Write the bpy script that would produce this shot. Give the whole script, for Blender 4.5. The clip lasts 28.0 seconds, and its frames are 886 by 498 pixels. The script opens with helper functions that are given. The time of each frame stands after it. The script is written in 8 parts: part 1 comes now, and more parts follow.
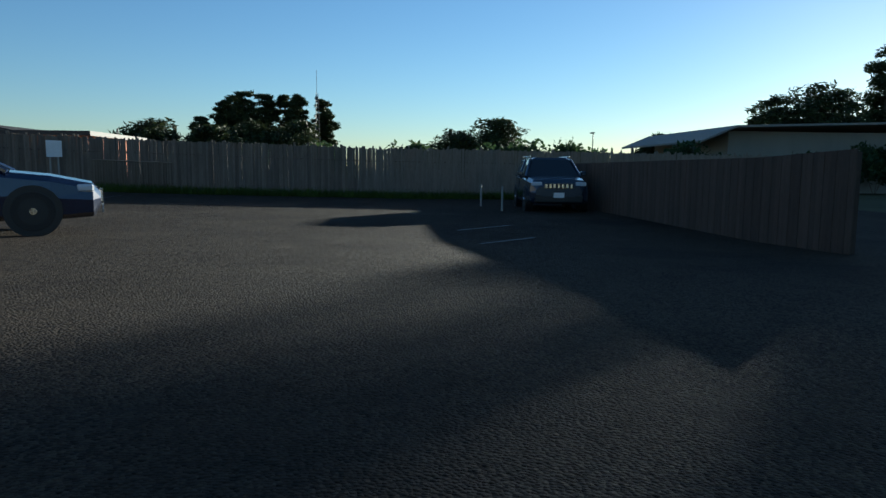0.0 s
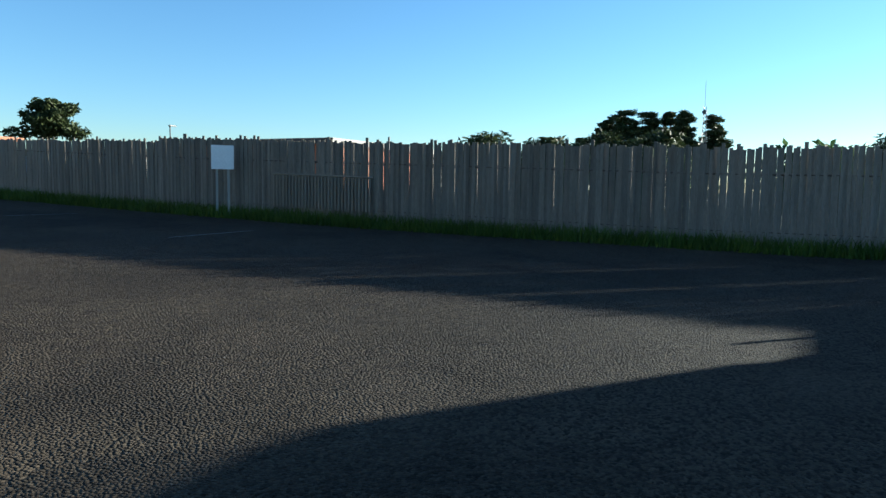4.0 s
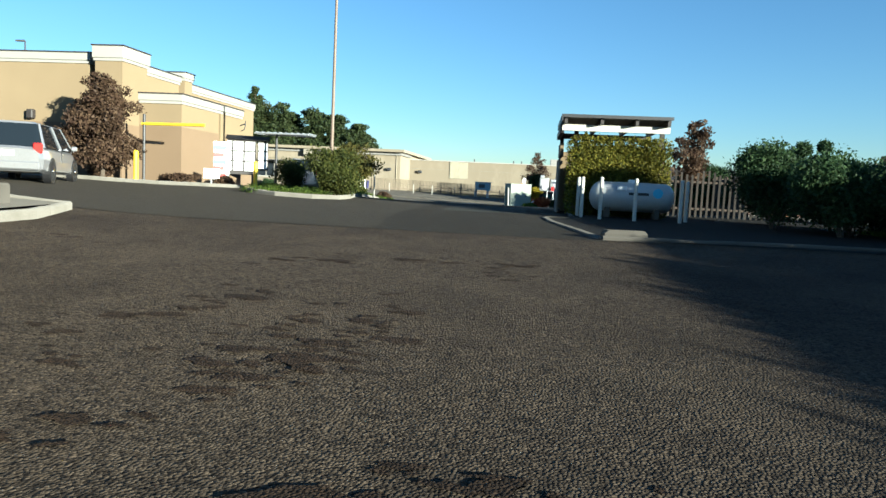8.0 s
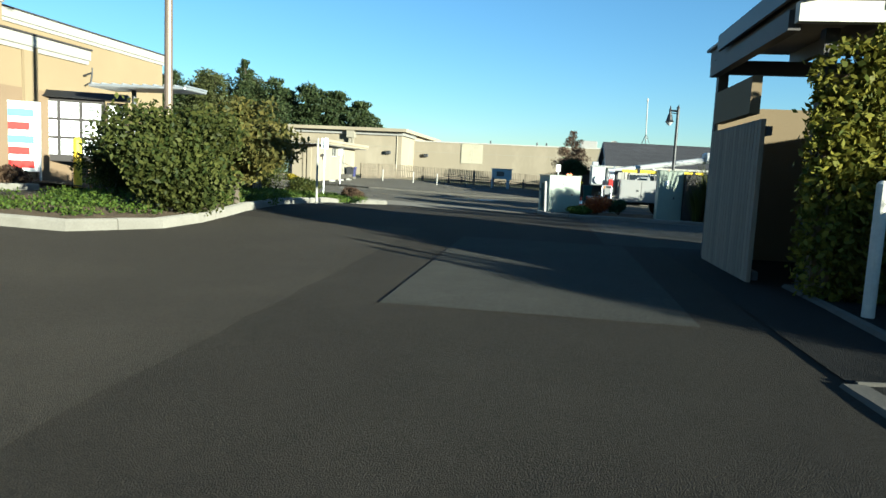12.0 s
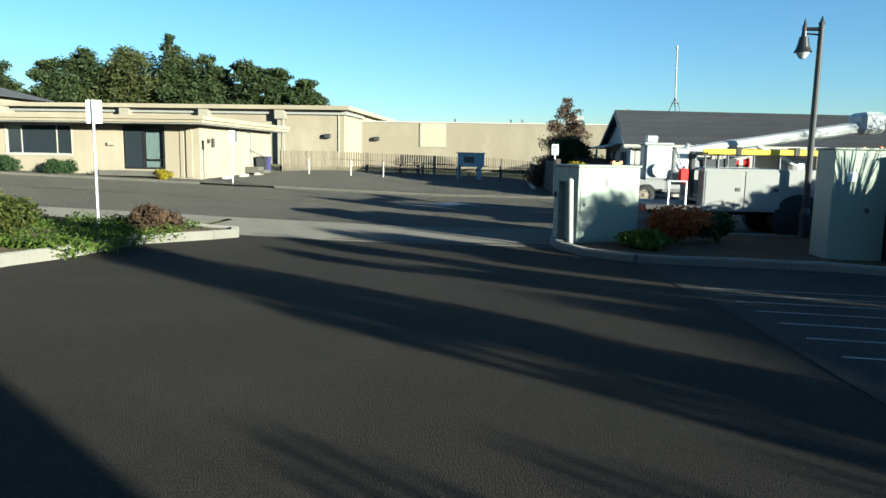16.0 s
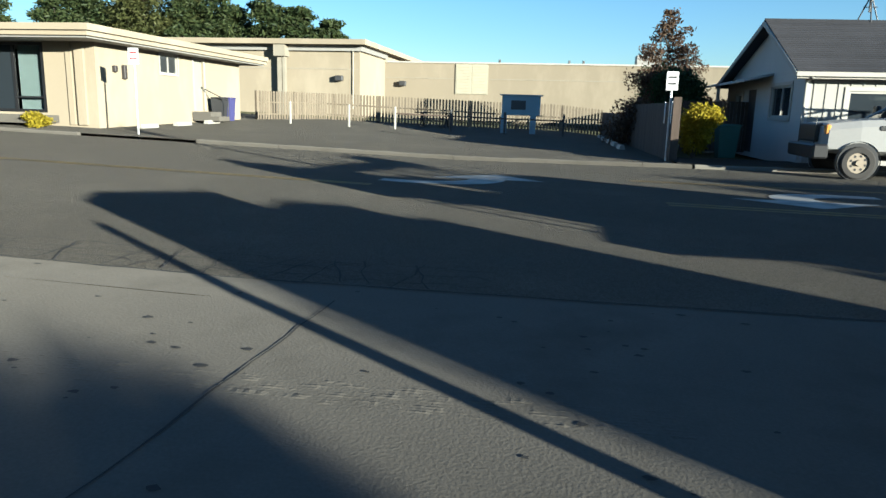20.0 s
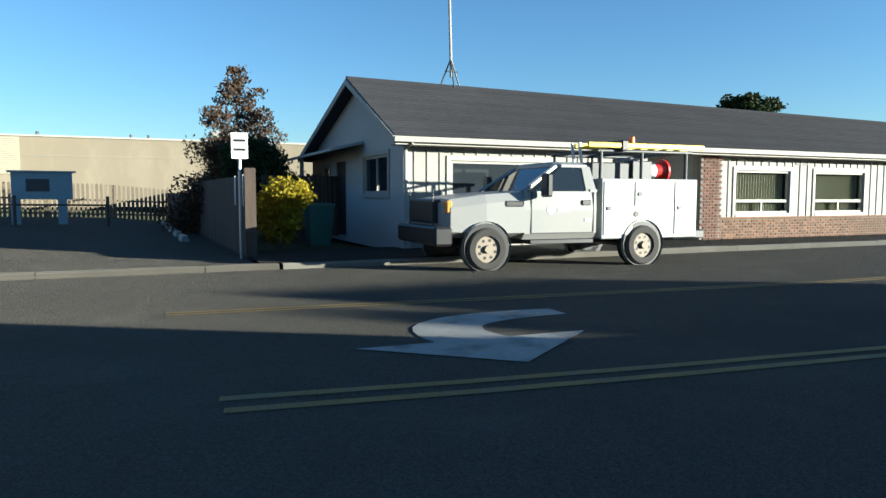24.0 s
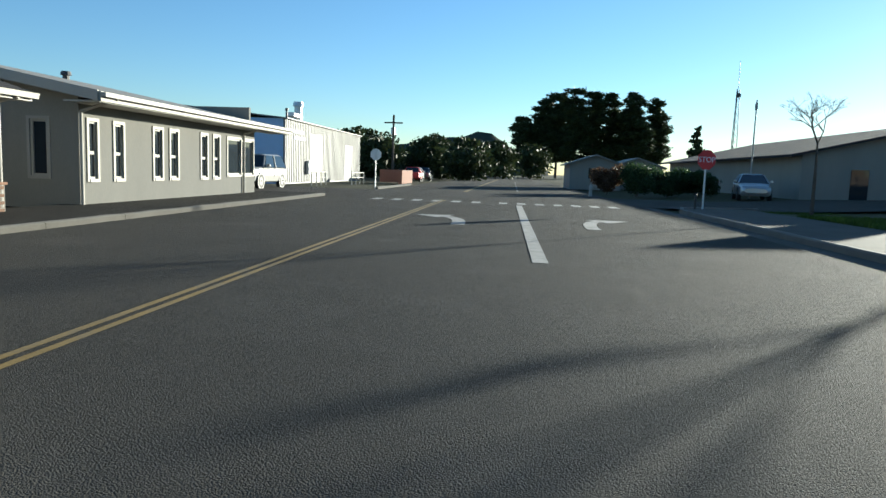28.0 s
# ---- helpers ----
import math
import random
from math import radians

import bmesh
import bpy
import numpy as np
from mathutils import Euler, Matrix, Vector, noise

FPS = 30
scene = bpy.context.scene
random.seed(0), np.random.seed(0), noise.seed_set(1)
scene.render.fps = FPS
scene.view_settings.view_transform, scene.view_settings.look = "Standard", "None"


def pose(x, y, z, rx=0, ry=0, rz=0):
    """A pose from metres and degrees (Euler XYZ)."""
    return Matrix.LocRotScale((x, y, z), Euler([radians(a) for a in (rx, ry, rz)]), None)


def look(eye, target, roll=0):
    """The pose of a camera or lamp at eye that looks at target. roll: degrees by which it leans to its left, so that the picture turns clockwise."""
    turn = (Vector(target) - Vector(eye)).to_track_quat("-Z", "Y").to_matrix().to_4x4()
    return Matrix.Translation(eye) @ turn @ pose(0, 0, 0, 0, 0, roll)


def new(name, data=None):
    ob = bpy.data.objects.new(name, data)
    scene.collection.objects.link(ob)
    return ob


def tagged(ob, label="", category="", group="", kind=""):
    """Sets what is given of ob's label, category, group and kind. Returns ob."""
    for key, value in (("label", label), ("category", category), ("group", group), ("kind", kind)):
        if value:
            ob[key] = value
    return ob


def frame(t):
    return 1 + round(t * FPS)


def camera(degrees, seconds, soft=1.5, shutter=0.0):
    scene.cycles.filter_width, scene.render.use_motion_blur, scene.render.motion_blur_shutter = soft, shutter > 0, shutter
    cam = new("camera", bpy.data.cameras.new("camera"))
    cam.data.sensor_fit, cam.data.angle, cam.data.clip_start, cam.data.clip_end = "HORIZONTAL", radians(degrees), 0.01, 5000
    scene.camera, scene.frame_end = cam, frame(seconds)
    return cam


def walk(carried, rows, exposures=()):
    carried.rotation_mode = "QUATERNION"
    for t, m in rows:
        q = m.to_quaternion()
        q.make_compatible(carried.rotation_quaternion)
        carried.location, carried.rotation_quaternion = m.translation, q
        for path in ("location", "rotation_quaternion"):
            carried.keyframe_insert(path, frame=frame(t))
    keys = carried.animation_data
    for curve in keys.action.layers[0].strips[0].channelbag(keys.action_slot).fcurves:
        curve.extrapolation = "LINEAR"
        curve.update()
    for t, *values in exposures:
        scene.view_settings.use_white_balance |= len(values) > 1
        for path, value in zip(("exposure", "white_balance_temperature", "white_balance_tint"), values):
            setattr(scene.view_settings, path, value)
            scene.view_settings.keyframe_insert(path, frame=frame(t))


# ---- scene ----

# seconds, stops, kelvin, tint: the clip's camera opens up once it has turned away from the sun
EXPO = [(0, 1.4, 5260, 4), (2.5, 1.4, 5210, 3), (4.0, 2.32, 5170, 2), (5.0, 2.47, 5200, 0), (5.8, 2.37, 5200, 0), (7.0, 2.02, 5120, 2), (9.0, 2.00, 5130, -4), (15.0, 2.00, 5130, -4), (17.5, 2.02, 5150, 0), (20, 2.02, 5170, 2), (24.5, 2.02, 5170, 2), (26.5, 2.1, 5270, 2), (27, 2.12, 5290, 2), (28, 1.92, 5320, 2)]
cam = camera(65.62, 28.0, 1.5)
PATH = [
    (0, (-13.000, -61.000, 0.870), (-11.019, -61.159, 0.642), 0.50),
    (0.5, (-11.500, -61.150, 0.870), (-9.522, -61.368, 0.671), 0.80),
    (1, (-10.000, -61.350, 0.870), (-8.033, -61.632, 0.647), 1.50),
    (1.5, (-8.400, -61.600, 0.870), (-6.436, -61.906, 0.651), 1.20),
    (2, (-6.700, -61.800, 0.870), (-4.730, -62.056, 0.640), 0.90),
    (2.5, (-5.000, -61.950, 0.870), (-3.018, -62.089, 0.640), 0.40),
    (3.2, (-2.100, -62.100, 0.860), (-0.126, -61.858, 0.651), 0.60),
    (3.9, (0.900, -61.800, 0.850), (2.720, -60.990, 0.669), 0.90),
    (4.5, (3.300, -61.000, 0.850), (4.788, -59.674, 0.686), 1.10),
    (5, (4.866, -59.722, 0.845), (5.995, -58.078, 0.691), 1.23),
    (5.5, (5.390, -57.684, 0.887), (6.117, -55.826, 0.745), 1.42),
    (6, (5.564, -55.961, 0.929), (5.875, -53.991, 0.783), 1.95),
    (6.5, (5.562, -54.214, 0.983), (5.567, -52.220, 0.826), 2.56),
    (7, (5.411, -51.999, 1.075), (5.228, -50.014, 0.913), 2.69),
    (7.5, (5.247, -50.015, 1.119), (5.006, -48.038, 0.938), 3.00),
    (8, (5.093, -47.981, 1.174), (4.845, -46.004, 0.997), 2.76),
    (8.5, (4.955, -45.986, 1.252), (4.711, -44.009, 1.078), 2.54),
    (9, (4.816, -43.902, 1.305), (4.571, -41.924, 1.136), 2.56),
    (9.5, (4.663, -41.909, 1.367), (4.415, -39.931, 1.204), 2.52),
    (10, (4.496, -39.983, 1.442), (4.230, -38.007, 1.286), 2.64),
    (10.5, (4.263, -37.937, 1.502), (3.983, -35.965, 1.322), 3.35),
    (11, (4.035, -36.015, 1.579), (3.749, -34.042, 1.422), 3.64),
    (11.5, (3.818, -34.096, 1.617), (3.528, -32.128, 1.415), 3.27),
    (13.5, (3.026, -26.372, 1.676), (2.775, -24.402, 1.434), 1.44),
    (14, (2.865, -24.478, 1.729), (2.629, -22.501, 1.540), 1.54),
    (14.5, (2.745, -22.540, 1.791), (2.519, -20.559, 1.630), 1.71),
    (15, (2.622, -20.595, 1.830), (2.408, -18.615, 1.654), 1.29),
    (15.5, (2.520, -18.711, 1.832), (2.318, -16.737, 1.583), 1.07),
    (16, (2.430, -16.847, 1.794), (2.233, -14.875, 1.525), 1.08),
    (16.5, (2.305, -14.946, 1.758), (2.108, -12.975, 1.488), 1.26),
    (17, (2.187, -13.098, 1.716), (1.988, -11.126, 1.448), 1.00),
    (17.5, (2.030, -11.194, 1.664), (1.822, -9.224, 1.389), 1.12),
    (18, (1.922, -9.339, 1.522), (1.700, -7.373, 1.232), 2.03),
    (18.5, (1.754, -7.640, 1.432), (1.524, -5.679, 1.114), 2.49),
    (19, (1.605, -6.258, 1.354), (1.352, -4.306, 0.997), 2.32),
    (19.5, (1.469, -5.060, 1.272), (1.183, -3.118, 0.890), 2.00),
    (20, (1.395, -4.112, 1.236), (1.084, -2.177, 0.842), 1.51),
    (20.5, (1.344, -3.268, 1.248), (1.032, -1.323, 0.903), 0.94),
    (22.5, (1.272, -1.016, 1.239), (1.158, 0.958, 0.939), 0.32),
    (23, (1.501, -0.153, 1.275), (1.602, 1.829, 1.029), 0.41),
    (23.5, (1.851, 0.812, 1.227), (2.291, 2.757, 1.069), 2.67),
    (24, (2.607, 1.977, 1.226), (3.406, 3.805, 1.074), 0.08),
    (24.5, (3.740, 3.064, 1.278), (4.910, 4.675, 1.089), 0.94),
    (25, (5.229, 3.935, 1.300), (6.753, 5.211, 1.084), 2.02),
    (25.5, (7.104, 4.627, 1.227), (8.879, 5.519, 0.996), 1.67),
    (26, (9.107, 4.979, 1.228), (11.010, 5.546, 0.989), 2.34),
    (26.5, (11.256, 5.200, 1.222), (13.205, 5.585, 0.992), 2.08),
    (27, (13.613, 5.395, 1.217), (15.584, 5.653, 0.992), 2.11),
    (27.5, (16.071, 5.615, 1.215), (18.048, 5.823, 0.994), 2.09),
    (28, (18.642, 5.798, 1.211), (20.620, 5.989, 0.985), 2.01),
]
walk(cam, [(t, look(e, g, r)) for t, e, g, r in PATH], EXPO)

# ---------- light ----------
SUN_AZ, SUN_EL = 128.7, 9.0
world = bpy.data.worlds.new("world")
scene.world = world
world.use_nodes = True
sky = world.node_tree.nodes.new("ShaderNodeTexSky")
sky.sky_type, sky.sun_disc = "NISHITA", False
sky.sun_elevation, sky.sun_rotation = radians(SUN_EL), radians(SUN_AZ)
sky.air_density, sky.dust_density, sky.ozone_density = 1.0, 0.1, 2.8
bg = world.node_tree.nodes["Background"]
bg.inputs[1].default_value = 0.05
world.node_tree.links.new(sky.outputs[0], bg.inputs[0])
sun_data = bpy.data.lights.new("sun", "SUN")
sun_data.energy, sun_data.angle, sun_data.color = 5.0, radians(0.6), (1.0, 0.84, 0.6)
sun_ob = new("sun", sun_data)
_a, _e = radians(SUN_AZ), radians(SUN_EL)
sun_dir = Vector((math.sin(_a) * math.cos(_e), math.cos(_a) * math.cos(_e), math.sin(_e)))
sun_ob.matrix_basis = look(sun_dir * 50, (0, 0, 0))

# ---------- materials ----------
def rgb(r, g, b):
    return (r, g, b, 1.0)


def mat(name, col, rough=0.8, metal=0.0, var=0.25, scale=3.0, fine=40.0, bump=0.15, spec=0.4, stain=None, stain_scale=0.6,
        stain_amount=0.5, random_tint=0.0, stretch=(1, 1, 1), fine_var=0.5, bump_dist=0.01):
    """A surface with variation at two scales in world metres, optional stains and relief."""
    m = bpy.data.materials.new(name)
    m.use_nodes = True
    nt = m.node_tree
    n, l = nt.nodes, nt.links
    b = n["Principled BSDF"]
    b.inputs["Roughness"].default_value = rough
    b.inputs["Metallic"].default_value = metal
    b.inputs["Specular IOR Level"].default_value = spec
    b.inputs["Diffuse Roughness"].default_value = 0.8 if rough > 0.85 else 0.0
    tc = n.new("ShaderNodeNewGeometry")
    mp = n.new("ShaderNodeVectorMath")
    mp.operation = "MULTIPLY"
    mp.inputs[1].default_value = stretch
    l.new(tc.outputs["Position"], mp.inputs[0])
    big = n.new("ShaderNodeTexNoise")
    big.inputs["Scale"].default_value, big.inputs["Detail"].default_value = scale, 5
    l.new(mp.outputs[0], big.inputs["Vector"])
    small = n.new("ShaderNodeTexNoise")
    small.inputs["Scale"].default_value, small.inputs["Detail"].default_value = fine, 3
    l.new(mp.outputs[0], small.inputs["Vector"])
    mixv = n.new("ShaderNodeMix")
    mixv.data_type = "FLOAT"
    mixv.inputs[0].default_value = fine_var
    l.new(big.outputs[0], mixv.inputs[2])
    l.new(small.outputs[0], mixv.inputs[3])
    ramp = n.new("ShaderNodeValToRGB")
    e = ramp.color_ramp.elements
    e[0].position, e[1].position = 0.3, 0.7
    e[0].color = rgb(*[c * (1 - var) for c in col])
    e[1].color = rgb(*[min(1, c * (1 + var)) for c in col])
    l.new(mixv.outputs[0], ramp.inputs[0])
    out = ramp.outputs[0]
    if stain is not None:
        sn = n.new("ShaderNodeTexNoise")
        sn.inputs["Scale"].default_value, sn.inputs["Detail"].default_value = stain_scale, 6
        sn.inputs["Roughness"].default_value = 0.65
        l.new(mp.outputs[0], sn.inputs["Vector"])
        sr = n.new("ShaderNodeValToRGB")
        sr.color_ramp.elements[0].position, sr.color_ramp.elements[1].position = 0.5, 0.68
        sr.color_ramp.elements[0].color = rgb(0, 0, 0)
        sr.color_ramp.elements[1].color = rgb(stain_amount, stain_amount, stain_amount)
        l.new(sn.outputs[0], sr.inputs[0])
        mx = n.new("ShaderNodeMix")
        mx.data_type = "RGBA"
        l.new(sr.outputs[0], mx.inputs[0])
        l.new(out, mx.inputs[6])
        mx.inputs[7].default_value = rgb(*stain)
        out = mx.outputs[2]
    if random_tint:
        oi = n.new("ShaderNodeObjectInfo")
        mr = n.new("ShaderNodeMapRange")
        mr.inputs[3].default_value, mr.inputs[4].default_value = 1 - random_tint, 1 + random_tint
        l.new(oi.outputs["Random"], mr.inputs[0])
        sc = n.new("ShaderNodeVectorMath")
        sc.operation = "SCALE"
        l.new(out, sc.inputs[0])
        l.new(mr.outputs[0], sc.inputs[3])
        out = sc.outputs[0]
    l.new(out, b.inputs["Base Color"])
    if bump:
        bp = n.new("ShaderNodeBump")
        bp.inputs["Strength"].default_value, bp.inputs["Distance"].default_value = bump, bump_dist
        l.new(small.outputs[0], bp.inputs["Height"])
        l.new(bp.outputs[0], b.inputs["Normal"])
    return m


def leaf_mat(name, col_a, col_b, rough=0.55, trans=0.35):
    """Leaves: hue varies leaf by leaf, and some light comes through."""
    m = bpy.data.materials.new(name)
    m.use_nodes = True
    nt = m.node_tree
    n, l = nt.nodes, nt.links
    b = n["Principled BSDF"]
    g = n.new("ShaderNodeNewGeometry")
    r = n.new("ShaderNodeValToRGB")
    r.color_ramp.elements[0].color, r.color_ramp.elements[1].color = rgb(*col_a), rgb(*col_b)
    l.new(g.outputs["Random Per Island"], r.inputs[0])
    nz = n.new("ShaderNodeTexNoise")
    nz.inputs["Scale"].default_value = 0.9
    l.new(g.outputs["Position"], nz.inputs["Vector"])
    mr = n.new("ShaderNodeMapRange")
    mr.inputs[1].default_value, mr.inputs[2].default_value = 0.3, 0.7
    mr.inputs[3].default_value, mr.inputs[4].default_value = 0.65, 1.3
    l.new(nz.outputs[0], mr.inputs[0])
    sc = n.new("ShaderNodeVectorMath")
    sc.operation = "SCALE"
    l.new(r.outputs[0], sc.inputs[0])
    l.new(mr.outputs[0], sc.inputs[3])
    l.new(sc.outputs[0], b.inputs["Base Color"])
    b.inputs["Roughness"].default_value = rough
    b.inputs["Specular IOR Level"].default_value = 0.12
    t = n.new("ShaderNodeBsdfTranslucent")
    l.new(sc.outputs[0], t.inputs[0])
    mx = n.new("ShaderNodeMixShader")
    mx.inputs[0].default_value = trans
    l.new(b.outputs[0], mx.inputs[1])
    l.new(t.outputs[0], mx.inputs[2])
    l.new(mx.outputs[0], n["Material Output"].inputs[0])
    return m


def plain(name, col, rough=0.5, metal=0.0, spec=0.5, coat=0.0):
    m = mat(name, col, rough, metal, 0.1, 2.0, 25.0, 0.03, spec)
    m.node_tree.nodes["Principled BSDF"].inputs["Coat Weight"].default_value = coat
    return m


def glass_mat(name, tint=(0.02, 0.025, 0.03), rough=0.04):
    """Dark window glass: a glossy pane over an unlit room."""
    m = bpy.data.materials.new(name)
    m.use_nodes = True
    n, l = m.node_tree.nodes, m.node_tree.links
    b = n["Principled BSDF"]
    b.inputs["Base Color"].default_value = rgb(*tint)
    b.inputs["Roughness"].default_value = rough
    b.inputs["Specular IOR Level"].default_value = 0.6
    return m


def pane_mat(name):
    """Clear window glass: mostly see-through, with a Fresnel gloss."""
    m = bpy.data.materials.new(name)
    m.use_nodes = True
    n, l = m.node_tree.nodes, m.node_tree.links
    n.remove(n["Principled BSDF"])
    tr = n.new("ShaderNodeBsdfTransparent")
    tr.inputs[0].default_value = rgb(0.85, 0.88, 0.87)
    gl = n.new("ShaderNodeBsdfGlossy")
    gl.inputs["Roughness"].default_value = 0.03
    lw = n.new("ShaderNodeLayerWeight")
    pw = n.new("ShaderNodeMath")
    pw.operation, pw.inputs[1].default_value = "POWER", 4.0
    l.new(lw.outputs["Facing"], pw.inputs[0])
    fr = n.new("ShaderNodeMath")
    fr.operation, fr.inputs[1].default_value, fr.inputs[2].default_value = "MULTIPLY_ADD", 0.5, 0.03
    l.new(pw.outputs[0], fr.inputs[0])
    mx = n.new("ShaderNodeMixShader")
    l.new(fr.outputs[0], mx.inputs[0])
    l.new(tr.outputs[0], mx.inputs[1])
    l.new(gl.outputs[0], mx.inputs[2])
    l.new(mx.outputs[0], n["Material Output"].inputs[0])
    return m


def stone_mat(name, light, dark, stain, size=60.0, bump=0.8, dist=0.012, stain_scale=0.25, stain_amount=0.5, contrast=1.0, rough=0.95):
    """Asphalt whose single stones show: cells of their own tone and height, with broad stains."""
    m = bpy.data.materials.new(name)
    m.use_nodes = True
    n, l = m.node_tree.nodes, m.node_tree.links
    b = n["Principled BSDF"]
    b.inputs["Roughness"].default_value, b.inputs["Specular IOR Level"].default_value = rough, 0.12
    b.inputs["Diffuse Roughness"].default_value = 1.0
    geo = n.new("ShaderNodeNewGeometry")
    cell = n.new("ShaderNodeTexVoronoi")
    cell.inputs["Scale"].default_value = size
    l.new(geo.outputs["Position"], cell.inputs["Vector"])
    tone = n.new("ShaderNodeSeparateColor")
    l.new(cell.outputs["Color"], tone.inputs[0])
    ramp = n.new("ShaderNodeValToRGB")
    e = ramp.color_ramp.elements
    e[0].position, e[1].position = 0.5 - 0.5 / contrast, 0.5 + 0.5 / contrast
    e[0].color, e[1].color = rgb(*dark), rgb(*light)
    l.new(tone.outputs[0], ramp.inputs[0])
    out = ramp.outputs[0]
    for k, (sc, lo, hi, amount, tint) in enumerate(((stain_scale, 0.48, 0.66, stain_amount, stain), (2.3, 0.5, 0.72, stain_amount * 0.6, stain), (0.55, 0.52, 0.8, 0.35, [min(1, c * 1.35) for c in light]))):
        nz = n.new("ShaderNodeTexNoise")
        nz.inputs["Scale"].default_value, nz.inputs["Detail"].default_value, nz.inputs["Roughness"].default_value = sc, 6, 0.62
        off = n.new("ShaderNodeVectorMath")
        off.inputs[1].default_value = (7.3 * k, 3.1 * k, 0)
        l.new(geo.outputs["Position"], off.inputs[0])
        l.new(off.outputs[0], nz.inputs["Vector"])
        r2 = n.new("ShaderNodeMapRange")
        r2.inputs[1].default_value, r2.inputs[2].default_value, r2.inputs[4].default_value = lo, hi, amount
        l.new(nz.outputs[0], r2.inputs[0])
        mx = n.new("ShaderNodeMix")
        mx.data_type = "RGBA"
        l.new(r2.outputs[0], mx.inputs[0])
        l.new(out, mx.inputs[6])
        mx.inputs[7].default_value = rgb(*tint)
        out = mx.outputs[2]
    l.new(out, b.inputs["Base Color"])
    hgt = n.new("ShaderNodeMath")
    hgt.operation = "MULTIPLY_ADD"
    hgt.inputs[1].default_value = -1.2
    l.new(cell.outputs["Distance"], hgt.inputs[0])
    l.new(tone.outputs[1], hgt.inputs[2])
    bp = n.new("ShaderNodeBump")
    bp.inputs["Strength"].default_value, bp.inputs["Distance"].default_value = bump, dist
    l.new(hgt.outputs[0], bp.inputs["Height"])
    l.new(bp.outputs[0], b.inputs["Normal"])
    return m


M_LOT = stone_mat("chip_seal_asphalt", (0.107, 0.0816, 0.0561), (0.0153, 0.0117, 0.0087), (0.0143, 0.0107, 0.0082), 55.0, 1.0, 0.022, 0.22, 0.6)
M_NEWL = stone_mat("older_blacktop", (0.0543, 0.0469, 0.0361), (0.0217, 0.0189, 0.0148), (0.0469, 0.0408, 0.0314), 130.0, 0.8, 0.008, 0.16, 0.4)
M_NEW = stone_mat("new_blacktop", (0.0388, 0.0335, 0.0258), (0.0155, 0.0135, 0.0106), (0.0408, 0.0355, 0.0273), 130.0, 0.8, 0.008, 0.16, 0.3)
M_ROAD = stone_mat("street_asphalt", (0.1084, 0.0991, 0.08113), (0.05221, 0.04723, 0.03887), (0.06, 0.05447, 0.04452), 110.0, 0.8, 0.009, 0.25, 0.4)
M_OLD = stone_mat("old_lined_asphalt", (0.0456, 0.0432, 0.0374), (0.0192, 0.0182, 0.0158), (0.0216, 0.0202, 0.0173), 90.0, 0.8, 0.01, 0.5, 0.5)
M_SIDE = stone_mat("faded_side_lot_asphalt", (0.0626, 0.0605, 0.0518), (0.0294, 0.0285, 0.0246), (0.0285, 0.0272, 0.0238), 90.0, 0.85, 0.01, 0.45, 0.5)
# Pad asphalt carries the shade lying on it in its colour.
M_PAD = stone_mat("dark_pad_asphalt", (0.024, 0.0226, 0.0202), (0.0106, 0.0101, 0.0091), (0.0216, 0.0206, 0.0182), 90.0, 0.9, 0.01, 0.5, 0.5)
M_CONC = mat("concrete", (0.08938, 0.08232, 0.07056), 0.95, var=0.16, scale=0.8, fine=60, bump=0.25, spec=0.12,
             stain=(0.05645, 0.05174, 0.04323), stain_scale=0.9, stain_amount=0.55)
M_KERB = mat("kerb_concrete", (0.168, 0.156, 0.133), 0.95, var=0.18, scale=1.5, fine=40, bump=0.3, spec=0.3,
             stain=(0.129, 0.12, 0.0969), stain_scale=1.3, stain_amount=0.7)
M_EARTH = mat("earth_and_dry_grass", (0.076, 0.0722, 0.038), 1.0, var=0.35, scale=0.5, fine=25, bump=0.8, spec=0.1, bump_dist=0.04)
M_SOIL = mat("planter_soil", (0.06, 0.045, 0.03), 1.0, var=0.4, scale=3, fine=30, bump=0.8, spec=0.1, bump_dist=0.03)
M_WHITE = mat("worn_white_road_paint", (0.255, 0.25, 0.231), 0.8, var=0.2, scale=2.5, fine=30, bump=0.2, stain=(0.0976, 0.0944, 0.0848),
              stain_scale=2.4, stain_amount=0.75)
M_YELLOW = mat("worn_yellow_road_paint", (0.198, 0.133, 0.0342), 0.8, var=0.2, scale=2.5, fine=30, bump=0.2, stain=(0.114, 0.0988, 0.0684),
               stain_scale=2.0, stain_amount=0.75)
M_CRACK = mat("tar_crack", (0.02, 0.019, 0.018), 0.95, var=0.3)
M_DAMP = stone_mat("dark_patched_asphalt", (0.04, 0.026, 0.0165), (0.009, 0.0065, 0.0045), (0.013, 0.009, 0.0065), 60.0, 0.9, 0.015, 0.8, 0.4)
M_TAN = mat("tan_stucco", (0.1927, 0.147, 0.08747), 0.92, var=0.08, scale=0.6, fine=60, bump=0.25, spec=0.25)
M_TAND = mat("brown_stucco", (0.1555, 0.1104, 0.06882), 0.92, var=0.08, scale=0.6, fine=60, bump=0.25, spec=0.25)
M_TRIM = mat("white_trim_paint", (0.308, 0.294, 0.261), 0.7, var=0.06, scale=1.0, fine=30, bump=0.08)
M_CREAM = mat("cream_stucco", (0.229, 0.195, 0.141), 0.92, var=0.07, scale=0.5, fine=50, bump=0.2, spec=0.25,
              stain=(0.33, 0.288, 0.217), stain_scale=0.5, stain_amount=0.35, stretch=(1, 1, 0.4))
